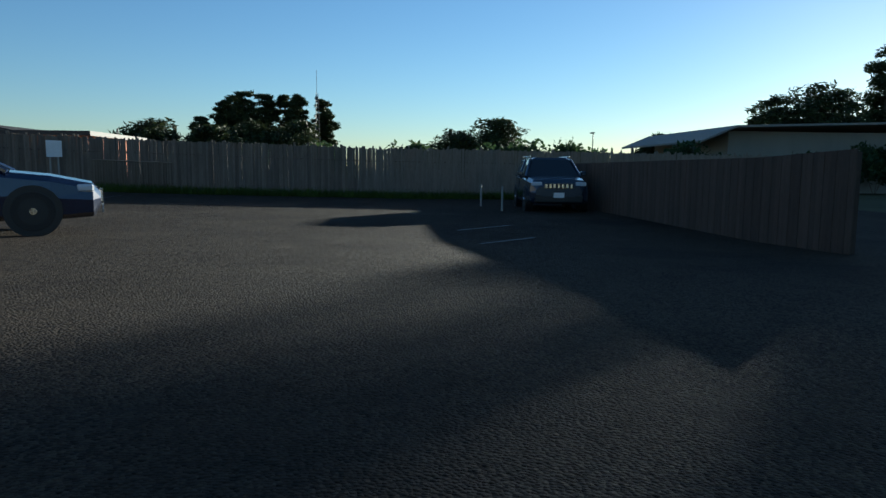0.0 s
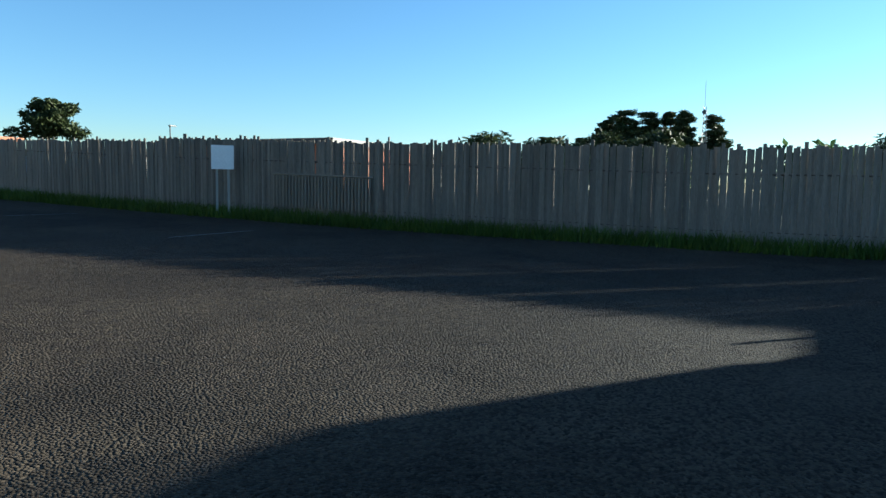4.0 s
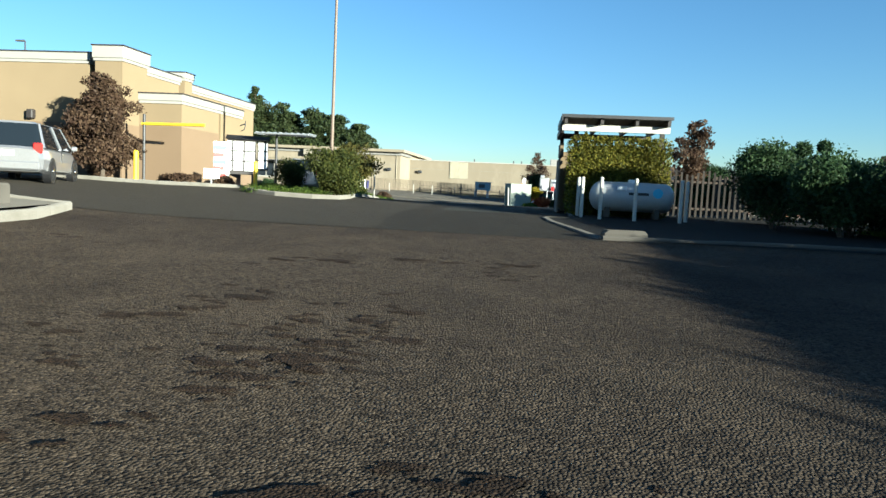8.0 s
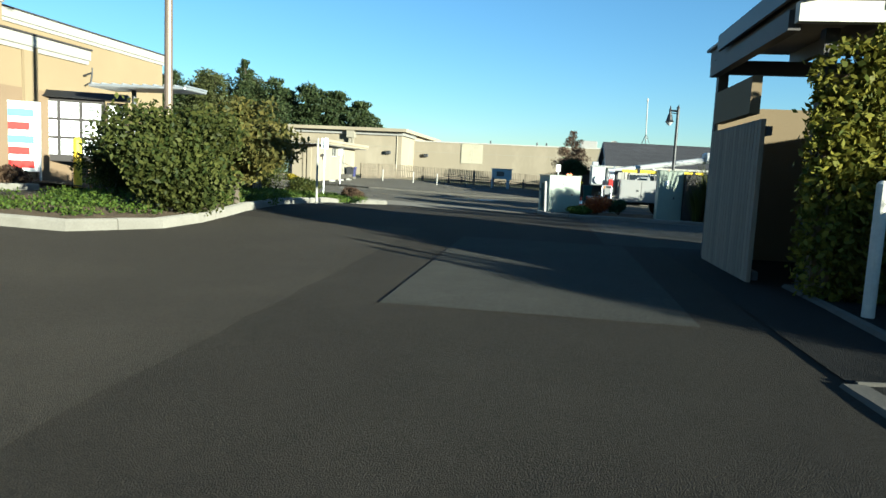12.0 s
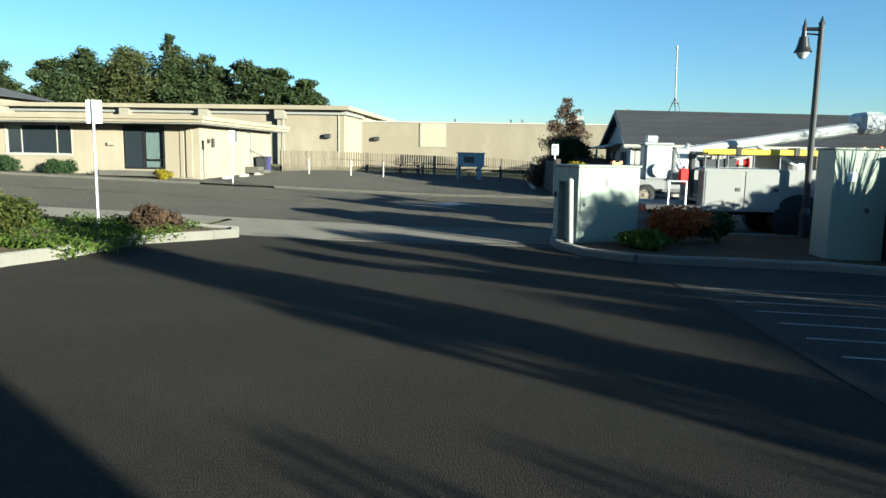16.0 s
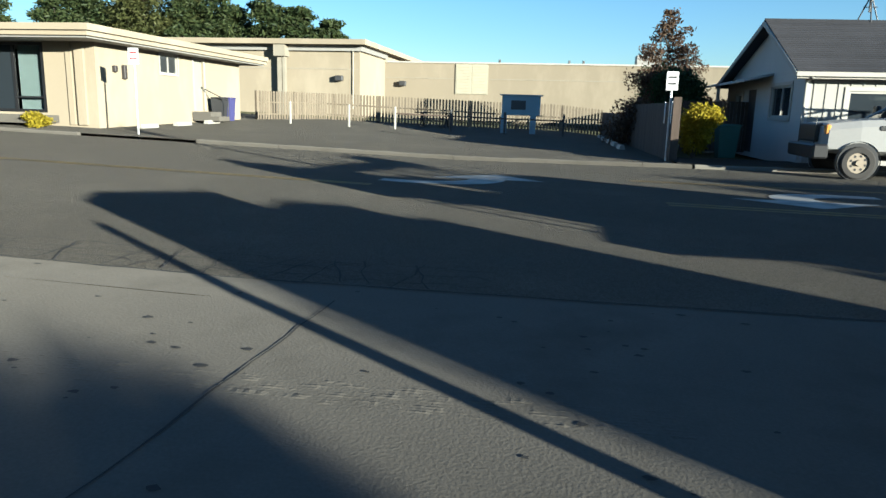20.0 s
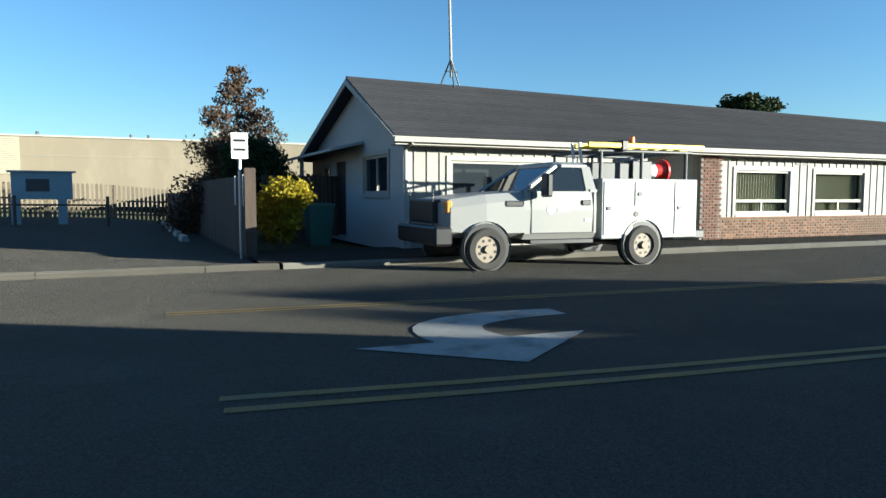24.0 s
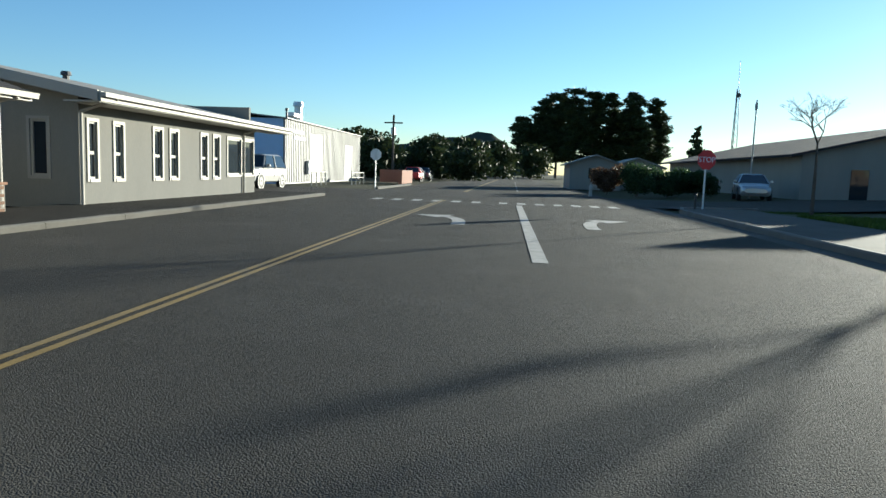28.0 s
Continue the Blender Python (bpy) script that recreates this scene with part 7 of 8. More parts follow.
for nm, (x, y) in (("a", (-11.0, -21.6)), ("b", (-8.1, -16.3))):
    yp = thing("yellow_bollard", "bright yellow steel guard post", "bollard", pose(x, y, g(x, y) + 0.05), "yellow posts at the drive-through")
    part("tube", C(((0, 0, 0), (0, 0, 1.2), 0.1, 0.1), n=16), M_YPOST, yp)
    part("cap", C(((0, 0, 1.2), (0, 0, 1.25), 0.1, 0.05), n=16), M_YPOST, yp)
cb = thing("clearance_bar", "yellow clearance bar on a dark post", "clearance bar", pose(-10.93, -21.14, g(-10.9, -21.1) + 0.05, 0, 0, -8))
part("post", C(((0, 0, 0), (0, 0, 2.75), 0.06, 0.06), n=10), M_STEEL, cb)
part("bar", C(((-0.1, 0, 2.36), (2.86, 0, 2.36), 0.065, 0.065), n=10), M_YPOST, cb, "yellow hanging bar")
part("small_sign", B((0.05, 0.8, -0.02, 0.02, 1.55, 1.62)), M_BLACK, cb)
yd = thing("yard_sign", "small white lawn sign in the planting strip", "sign", pose(-9.4, -18.2, g(-9.4, -18.2) + 0.1, 12, 0, 30))
part("panel", B((-0.35, 0.35, -0.01, 0.01, 0.25, 0.7)), M_SIGNW, yd)
part("stake", B((-0.03, 0.03, 0.011, 0.03, -0.05, 0.6)), M_GALV, yd)
pl_ = thing("parking_lot_lamp", "tall bronze lamp pole with twin heads", "street lamp", pose(-3.05, -20.75, g(-3, -20.7)))
part("base", C(((0, 0, 0), (0, 0, 0.7), 0.28, 0.26), n=18), M_CONC, pl_)
part("pole", C(((0, 0, 0.7), (0, 0, 8.1), 0.075, 0.055), n=12), M_POLE, pl_)
part("arm", B((-0.5, 0.5, -0.03, 0.03, 8.0, 8.06)), M_POLE, pl_)
part("head", B((-0.75, -0.2, -0.14, 0.14, 8.02, 8.1), bev=0.02), M_STEEL, pl_)
part("head", B((0.2, 0.75, -0.14, 0.14, 8.02, 8.1), bev=0.02), M_STEEL, pl_)

# ---------- by the driveway mouth ----------
cabn = thing("utility_cabinet", "pale green steel utility cabinet with leaf shadows", "cabinet", pose(3.71, -3.08, 0.12, 0, 0, 28))
part("body", B((0.14, 1.47, 0.0, 0.9, 0.0, 1.5), bev=0.008), M_CAB, cabn)
part("side_panel", B((0.0, 0.138, 0.0, 0.36, 0.0, 1.5), bev=0.008), M_CAB, cabn)
part("side_panel", B((0.0, 0.138, 0.72, 0.9, 0.0, 1.5), bev=0.008), M_CAB, cabn)
part("side_header", B((0.0, 0.138, 0.362, 0.718, 1.2, 1.5), bev=0.008), M_CAB, cabn)
part("top", B((-0.03, 1.5, -0.03, 0.93, 1.504, 1.55), bev=0.012), M_CAB, cabn, "overhanging steel lid")
part("front_panel", B((0.05, 1.42, -0.014, -0.002, 0.06, 1.34), bev=0.004), M_CAB, cabn)
part("front_panel", B((0.05, 1.42, -0.014, -0.002, 1.36, 1.47), bev=0.004), M_CAB, cabn)
for z_ in (0.2, 0.6, 1.0, 1.3, 1.41):
    for x_ in (0.08, 1.39):
        part("bolt", C(((x_, -0.014, z_), (x_, -0.022, z_), 0.012, 0.01), n=8), M_STEEL, cabn)
part("handle", B((1.02, 1.12, -0.035, -0.014, 0.72, 0.77), bev=0.006), M_STEEL, cabn, "dark recessed latch")
part("handle", B((0.12, 0.16, -0.05, -0.014, 0.74, 0.78), bev=0.006), M_STEEL, cabn)
part("label", B((0.6, 0.63, -0.017, -0.0145, 1.12, 1.28), (0.645, 0.68, -0.017, -0.0145, 1.12, 1.28)), M_STEEL, cabn, "small dark print")
part("side_latch", B((-0.05, -0.002, 0.78, 0.84, 0.88, 0.98), bev=0.006), M_STEEL, cabn)
part("plinth", B((-0.06, 1.53, -0.06, 0.96, -0.14, -0.004)), M_CONC, cabn)
rl2 = thing("riser_pipe", "white upright steel pipe guarding the cabinet's corner", "bollard", pose(3.58, -3.3, 0.1, 0, -2, 0))
part("tube", C(((0, 0, -0.1), (0, 0, 1.28), 0.055, 0.055), n=14), M_TRIM, rl2)
part("cap", C(((0, 0, 1.28), (0, 0, 1.31), 0.055, 0.02), n=14), M_TRIM, rl2)
wl = thing("warning_light", "yellow twin warning light lying on the cabinet lid", "lamp", pose(4.5, -2.5, 1.675, 0, 0, 28))
part("body", B((-0.11, 0.11, -0.035, 0.035, 0.0, 0.05), bev=0.012), M_YPLAST, wl)
for x_ in (-0.085, 0.085):
    part("lens", C(((x_, -0.04, 0.045), (x_, 0.04, 0.045), 0.04, 0.04), n=14), M_ORANGE, wl, "round amber lens")
cn = thing("traffic_cone", "red-orange traffic cone with a pale band behind the cabinet", "traffic cone", pose(5.15, -0.6, g(5.15, -0.6) + 0.1))
part("base", B((-0.17, 0.17, -0.17, 0.17, 0.0, 0.03), bev=0.008), M_BLACK, cn)
part("cone", C(((0, 0, 0.03), (0, 0, 0.66), 0.12, 0.025), n=18), plain("cone_red", (0.45, 0.05, 0.02), 0.5), cn)
part("band", C(((0, 0, 0.34), (0, 0, 0.48), 0.078, 0.056), n=18), M_SIGNW, cn, "pale reflective band")
cab2 = thing("meter_cabinet", "grey-green meter cabinet beside the lamp post", "cabinet", pose(8.36, -4.0, 0.1, 0, 0, 0))
part("body", B((-0.46, 0.46, -0.35, 0.35, 0.0, 1.92), bev=0.012), M_CAB, cab2)
part("top", B((-0.49, 0.49, -0.38, 0.38, 1.924, 1.96), bev=0.01), M_CAB, cab2)
part("handle", B((0.1, 0.16, -0.385, -0.352, 0.85, 0.93)), M_STEEL, cab2)
part("label", B((-0.22, -0.08, -0.356, -0.352, 1.38, 1.55)), M_SIGNW, cab2)
cab3 = thing("switch_cabinet", "dark green switch cabinet beside the meter cabinet", "cabinet", pose(9.2, -4.25, 0.1, 0, 0, 0))
part("body", B((-0.34, 0.36, -0.3, 0.3, 0.0, 1.8), bev=0.012), M_DARKPAINT, cab3)
part("top", B((-0.36, 0.39, -0.33, 0.33, 1.804, 1.84), bev=0.01), M_DARKPAINT, cab3)
part("door", B((-0.3, 0.32, -0.315, -0.303, 0.1, 1.7), bev=0.004), M_DARKPAINT, cab3)
part("handle", B((0.2, 0.24, -0.34, -0.317, 0.8, 0.95)), M_STEEL, cab3)
lam = thing("street_lamp", "black street lamp post with a hanging bell lantern", "street lamp", pose(9.05, -0.5, 0.1, 0, 0, -18))
part("post", C(((0, 0, 0), (0, 0, 4.7), 0.075, 0.06), n=12), M_BLACK, lam)
part("base", C(((0, 0, 0), (0, 0, 0.55), 0.14, 0.12), ((0, 0, 0.55), (0, 0, 0.68), 0.12, 0.08), n=12), M_BLACK, lam)
part("arm", C(((0, 0, 4.6), (-0.33, 0, 4.62), 0.045, 0.04), ((0, 0, 4.48), (-0.3, 0, 4.52), 0.02, 0.02)), M_BLACK, lam)
part("finial", C(((0, 0, 4.7), (0, 0, 4.75), 0.075, 0.07), ((0, 0, 4.75), (0, 0, 4.88), 0.05, 0.01)), M_BLACK, lam)
part("finial", C(((-0.33, 0, 4.58), (-0.33, 0, 4.7), 0.055, 0.05), ((-0.33, 0, 4.7), (-0.33, 0, 4.84), 0.04, 0.01)), M_BLACK, lam)
part("bell", C(((-0.33, 0, 4.12), (-0.33, 0, 4.22), 0.19, 0.14), ((-0.33, 0, 4.22), (-0.33, 0, 4.45), 0.14, 0.09), ((-0.33, 0, 4.45), (-0.33, 0, 4.58), 0.06, 0.05), n=16), M_BLACK, lam)
part("globe", C(((-0.33, 0, 3.98), (-0.33, 0, 4.12), 0.06, 0.15), n=16), M_SILV, lam, "clear globe")


def post_sign(name, label, x, y, h, w, hh, rot, facing=None, face_label="", tube=0.03, words=None):
    t = thing(name, label, "sign", pose(x, y, g(x, y), 0, 0, rot))
    part("post", C(((0, 0, -0.1), (0, 0, h), tube, tube), n=8), M_GALV, t)
    p = part("panel", B((-w / 2, w / 2, -0.05, -0.035, h - hh, h), bev=0.003), facing or M_SIGNW, t, face_label)
    if words:
        part("text_bar", B((-w / 2 + 0.04, w / 2 - 0.04, -0.054, -0.0505, h - hh * 0.35, h - hh * 0.25), (-w / 2 + 0.04, w / 2 - 0.04, -0.054, -0.0505, h - hh * 0.7, h - hh * 0.6)), words, p)
    return t


post_sign("parking_sign", "white kerbside parking sign on a steel post", -10.75, 14.6, 2.5, 0.3, 0.45, 6, words=M_REDSIGN)
post_sign("parking_sign", "white parking sign above the dark fence's end", 4.3, 15.35, 2.4, 0.3, 0.48, -4, words=M_BLACK)
post_sign("parking_sign", "white parking sign in the roadside planter", -5.75, -4.0, 2.6, 0.3, 0.45, 190)
lp2 = thing("bare_post", "plain white post in the roadside planter", "post", pose(-3.2, -12.3, g(-3.2, -12.3)))
part("tube", C(((0, 0, 0), (0, 0, 1.95), 0.035, 0.035), n=8), M_TRIM, lp2)

# ---------- across the street ----------
pk = thing("picket_fence", "faded wooden picket fence before the hall", "fence")
pm = mesh_of("picket", prism([(-0.052, 0), (0.052, 0), (0.052, 1.28), (0.03, 1.33), (-0.03, 1.33), (-0.052, 1.28)], -0.01, 0.01, "y"), M_PICKETD)
for i, (x, y, a) in enumerate(along([(-12.6, 27.0), (-10.6, 31.0), (3.6, 33.2)], 0.165)):
    o = new("picket", pm)
    o.parent, o.matrix_basis = pk, pose(x, y, g(x, y) + 0.05, 0, 0, a)
for x, y, a in along([(-12.6, 27.0), (-10.6, 31.0), (3.6, 33.2)], 2.4):
    part("post", B((-0.06, 0.06, 0.012, 0.13, 0, 1.38)), M_PICKETD, pk, m=pose(x, y, g(x, y), 0, 0, a))
for (ax, ay), (bx, by) in (((-12.6, 27.0), (-10.6, 31.0)), ((-10.6, 31.0), (3.6, 33.2))):
    for z in (0.3, 0.85):
        part("rail", C(((ax, ay + 0.04, g(ax, ay) + z), (bx, by + 0.04, g(bx, by) + z), 0.035, 0.035), n=4), M_PICKETD, pk)
rl_ = thing("post_and_rail", "low rail fence of white and dark posts in the yard", "fence")
pts_ = [(-10.2, 25.0), (-7.6, 25.2), (-5.6, 25.4), (-3.2, 25.7), (-0.9, 26.0), (1.6, 26.4)]
for i, (x, y) in enumerate(pts_):
    part("post", C(((x, y, g(x, y)), (x, y, g(x, y) + 1.0), 0.05, 0.05), n=10), M_TRIM if i < 3 else M_STEEL, rl_)
for (ax, ay), (bx, by) in zip(pts_[2:], pts_[3:]):
    part("rail", C(((ax, ay, g(ax, ay) + 0.72), (bx, by, g(bx, by) + 0.72), 0.03, 0.03)), M_FENCED, rl_)
bd = thing("yard_board", "weathered grey-blue notice board on thick posts", "sign", pose(-0.3, 27.3, g(-0.3, 27.3), 0, 0, 8))
part("panel", B((-0.85, 0.85, -0.06, 0.06, 0.85, 1.7), bev=0.01), M_SIGNB, bd)
part("roof", B((-0.95, 0.95, -0.12, 0.12, 1.7, 1.76)), M_SIGNB, bd)
part("inset", B((-0.45, 0.2, -0.07, -0.061, 1.1, 1.5)), M_STEEL, bd)
for x in (-0.75, 0.55):
    part("post", B((x - 0.13, x + 0.13, -0.055, 0.055, 0, 0.85)), M_SIGNB, bd)
df = thing("dark_side_fence", "dark brown board fence stepping back from the street", "fence")
dm = mesh_of("board", B((-0.07, 0.07, -0.012, 0.012, 0, 1.62)), M_FENCED)
for i, (x, y, a) in enumerate(along([(4.45, 15.3), (4.1, 26.0)], 0.145)):
    o = new("board", dm)
    o.parent, o.matrix_basis = df, pose(x, y, g(x, y), 0, 0, a)
dm2 = mesh_of("low_board", B((-0.07, 0.07, -0.012, 0.012, 0, 1.25)), M_FENCED)
for i, (x, y, a) in enumerate(along([(4.1, 26.0), (3.6, 33.2)], 0.145)):
    o = new("low_board", dm2)
    o.parent, o.matrix_basis = df, pose(x, y, g(x, y), 0, 0, a)
part("end_post", B((4.35, 4.55, 15.1, 15.28, 0, 1.75)), M_FENCED, df)
for i, y in enumerate((15.6, 16.6)):
    part("white_strip", B((4.385 - 0.03 * i, 4.4 - 0.03 * i, y, y + 0.1, 0.95 + 0.1, 1.65)), M_SIGNW, df, "white reflector strip")
for i, y in enumerate((20.6, 22.6, 24.7, 27.0, 29.5)):
    bl_ = thing("wheel_stop", "white painted concrete wheel stop", "wheel stop", pose(3.55 - 0.05 * i, y, g(3.5, y) + 0.05, 0, 0, 92), "wheel stops beside the dark fence")
    part("block", prism([(-0.1, 0), (0.1, 0), (0.06, 0.14), (-0.06, 0.14)], -0.5, 0.5), M_TRIM, bl_)
for i, y in enumerate((17.4, 19.6, 21.8)):
    bl_ = thing("wheel_stop", "white painted concrete wheel stop by the office", "wheel stop", pose(-12.2, y, g(-12, y) + 0.05, 0, 0, 90), "wheel stops beside the office")
    part("block", prism([(-0.1, 0), (0.1, 0), (0.06, 0.14), (-0.06, 0.14)], -0.5, 0.5), M_TRIM, bl_)
gbin = thing("wheelie_bin", "dark green wheeled rubbish bin with a lid", "bin", pose(6.5, 18.4, g(6.5, 18.4)))
part("body", loft([[(x * 0.24, y * 0.26, 0.05) for x, y in ((1, 1), (-1, 1), (-1, -1), (1, -1))], [(x * 0.3, y * 0.34, 0.98) for x, y in ((1, 1), (-1, 1), (-1, -1), (1, -1))]]), M_BIN, gbin)
part("lid", B((-0.33, 0.33, -0.36, 0.38, 0.98, 1.06), bev=0.02), M_BIN, gbin)
part("wheel", C(((-0.22, 0.28, 0.1), (-0.16, 0.28, 0.1), 0.1, 0.1), ((0.16, 0.28, 0.1), (0.22, 0.28, 0.1), 0.1, 0.1), n=12), M_BLACK, gbin)
for i, (x, y, c) in enumerate(((-12.45, 23.65, plain("purple_bin", (0.05, 0.05, 0.15))), (-12.5, 23.05, M_STEEL))):
    b_ = thing("yard_bin", ("purple" if i == 0 else "grey") + " recycling bin beside the office steps", "bin", pose(x, y, g(x, y) + 0.05))
    part("body", loft([[(x * 0.2, y * 0.2, 0.04) for x, y in ((1, 1), (-1, 1), (-1, -1), (1, -1))], [(x * 0.25, y * 0.26, 0.95) for x, y in ((1, 1), (-1, 1), (-1, -1), (1, -1))]]), c, b_)
    part("lid", B((-0.26, 0.28, -0.27, 0.27, 0.95, 1.01), bev=0.02), c, b_)
gf = thing("house_side_fence", "dark board fence between hedge and house", "fence")
for i in range(18):
    part("board", B((5.6 + 0.12 * i, 5.71 + 0.12 * i, 21.2, 21.22, 0.1, 1.8)), M_FENCED, gf)
tb_ = thing("picnic_tables", "dark picnic table in front of the pickets", "table", pose(-4.6, 29.4, g(-4.6, 29.4)))
part("tabletop", B((-0.9, 0.9, -0.35, 0.35, 0.7, 0.75)), M_DARKPAINT, tb_)
for s in (1, -1):
    part("bench", B((-0.9, 0.9, s * 0.55, s * 0.8, 0.42, 0.46)), M_DARKPAINT, tb_)
    part("trestle", C(((s * 0.6, -0.6, 0), (s * 0.6, 0.2, 0.7), 0.04, 0.04), ((s * 0.6, 0.6, 0), (s * 0.6, -0.2, 0.7), 0.04, 0.04)), M_DARKPAINT, tb_)

# ---------- down the street ----------
def stop_sign(x, y, h, rot, face):
    t = thing("stop_sign", "octagonal stop sign on a post, " + ("red face" if face else "bare back"), "sign", pose(x, y, g(x, y), 0, 0, rot))
    part("post", C(((0, 0, -0.1), (0, 0, h + 0.38), 0.035, 0.035), n=8), M_GALV, t)
    o8 = [(0.38 * math.cos(math.pi / 8 + i * math.pi / 4), h + 0.38 * math.sin(math.pi / 8 + i * math.pi / 4)) for i in range(8)]
    part("panel", prism(o8, -0.05, -0.04, "y"), M_REDSIGN if face else M_GALV, t)
    if face:
        text_part("lettering", "STOP", 0.28, M_SIGNW, t, pose(0, -0.056, h, 90, 0, 0))
    return t


stop_sign(45.1, -1.3, 1.95, -75, True)
stop_sign(62.6, 14.6, 2.1, 90, False)
bx_ = thing("kerb_box", "small dark marker at the kerb corner", "marker", pose(44.6, -0.9, 0.13))
part("post", C(((0, 0, 0), (0, 0, 0.6), 0.04, 0.04), n=8), M_BLACK, bx_)
hy = thing("hydrant", "white fire hydrant on the far corner", "hydrant", pose(60.6, 1.1, 0.0))
part("barrel", C(((0, 0, 0), (0, 0, 0.55), 0.11, 0.1), ((0, 0, 0.55), (0, 0, 0.72), 0.12, 0.03), n=14), M_TRIM, hy)
part("outlet", C(((-0.18, 0, 0.42), (0.18, 0, 0.42), 0.05, 0.05), n=10), M_TRIM, hy)
for k, (x0, x1, y) in enumerate(((60.5, 63.8, 18.2), (67, 71, 17.2))):
    r_ = thing("pipe_rail", "white pipe rail beside the shed's yard", "railing")
    part("top_rail", C(((x0, y, 0.85), (x1, y, 0.85), 0.04, 0.04)), M_TRIM, r_)
    part("mid_rail", C(((x0, y, 0.5), (x1, y, 0.5), 0.03, 0.03)), M_TRIM, r_)
    for x in np.linspace(x0, x1, 4):
        part("post", C(((x, y, 0), (x, y, 0.88), 0.04, 0.04)), M_TRIM, r_)
ob_ = thing("orange_block_wall", "low salmon-orange block wall by the yard", "wall")
part("wall", B((76, 82, 15.0, 15.3, 0, 1.15), (81.7, 82, 15.3, 18, 0, 1.15)), plain("salmon_paint", (0.45, 0.2, 0.12), 0.9), ob_)
up = thing("utility_pole", "wooden utility pole with a crossarm", "utility pole", pose(100.4, 20.1, 0))
part("pole", C(((0, 0, 0), (0, 0, 7.6), 0.16, 0.12), n=10), M_BARK, up)
part("crossarm", B((-0.08, 0.08, -1.1, 1.1, 6.6, 6.75)), M_BARK, up)
part("transformer", C(((0.3, 0.1, 5.3), (0.3, 0.1, 6.1), 0.25, 0.25), n=12), M_GALV, up)
sb_ = thing("corner_shop", "long dim building with a dark gabled roof and sign band", "building")
part("wall", B((61.5, 96, -30, -11.2, 0, 3.0)), M_STUCW, sb_)
roof_slab(sb_, [(61, -10.4, 2.9), (97, -10.4, 2.9), (97, -20, 5.2), (61, -20, 5.2)], 0.14, M_ROOF)
roof_slab(sb_, [(61, -20, 5.2), (97, -20, 5.2), (97, -30.6, 2.9), (61, -30.6, 2.9)], 0.14, M_ROOF)
part("gable", prism([(-30, 3.0), (-11.2, 3.0), (-20, 5.05)], 61.5, 61.7), M_STUCW, sb_)
part("door", B((61.44, 61.49, -15, -14, 0, 2.1)), M_GLASS, sb_)
sp = thing("shop_sign", "dark freestanding sign with two bars of pale lettering", "sign", pose(50.0, -13.2, g(50, -13), 0, 0, -75))
part("panel", B((-1.7, 1.7, -0.1, 0.1, 1.7, 3.4), bev=0.02), M_DARKPAINT, sp)
part("lettering_bar", B((-1.3, 1.3, -0.112, -0.102, 2.55, 3.0)), M_SIGNW, sp)
part("lettering_bar", B((-1.4, 1.4, -0.112, -0.102, 1.95, 2.2)), M_SIGNW, sp)
for x in (-1.4, 1.4):
    part("post", B((x - 0.08, x + 0.08, -0.08, 0.08, -0.1, 1.7)), M_DARKPAINT, sp)
fp = thing("flag_pole", "tall white flag pole", "flag pole", pose(63.2, -8.9, 0))
part("pole", C(((0, 0, 0), (0, 0, 6.2), 0.06, 0.04), n=8), M_TRIM, fp)
part("head", B((-0.12, 0.12, -0.06, 0.06, 5.6, 6.0), bev=0.03), M_TRIM, fp)
tw = thing("lattice_tower", "thin lattice radio tower", "tower", pose(176, -42, 0))
for a in (0.5, 2.6, 4.7):
    part("leg", C(((0.9 * math.cos(a), 0.9 * math.sin(a), 0), (0.35 * math.cos(a), 0.35 * math.sin(a), 21), 0.1, 0.07), n=5), M_STEEL, tw)
for k in range(14):
    z = 1.5 * k
    f0, f1 = 0.9 - 0.55 * z / 21, 0.9 - 0.55 * (z + 1.5) / 21
    part("brace", C(*[((f0 * math.cos(a), f0 * math.sin(a), z), (f1 * math.cos(b), f1 * math.sin(b), z + 1.5), 0.04, 0.04) for a, b in ((0.5, 2.6), (2.6, 4.7), (4.7, 0.5))], n=4), M_STEEL, tw)
part("antenna", C(((0, 0, 21), (0, 0, 27), 0.06, 0.04), n=5), M_STEEL, tw)
part("drum", C(((-0.8, 0, 19.6), (-0.3, 0, 19.6), 0.5, 0.5), n=12), M_STEEL, tw)
for k, (x, y, h) in enumerate(((51.4, -80.3, 4.9), (44.5, -13.0, 5.4))):
    t = thing("area_lamp", "area light on a slim pole", "street lamp", pose(x, y, g(x, y)))
    part("pole", C(((0, 0, 0), (0, 0, h), 0.06, 0.05), n=8), M_STEEL, t)
    part("head", B((-0.1, 0.65, -0.14, 0.14, h, h + 0.1), bev=0.02), M_STEEL, t)
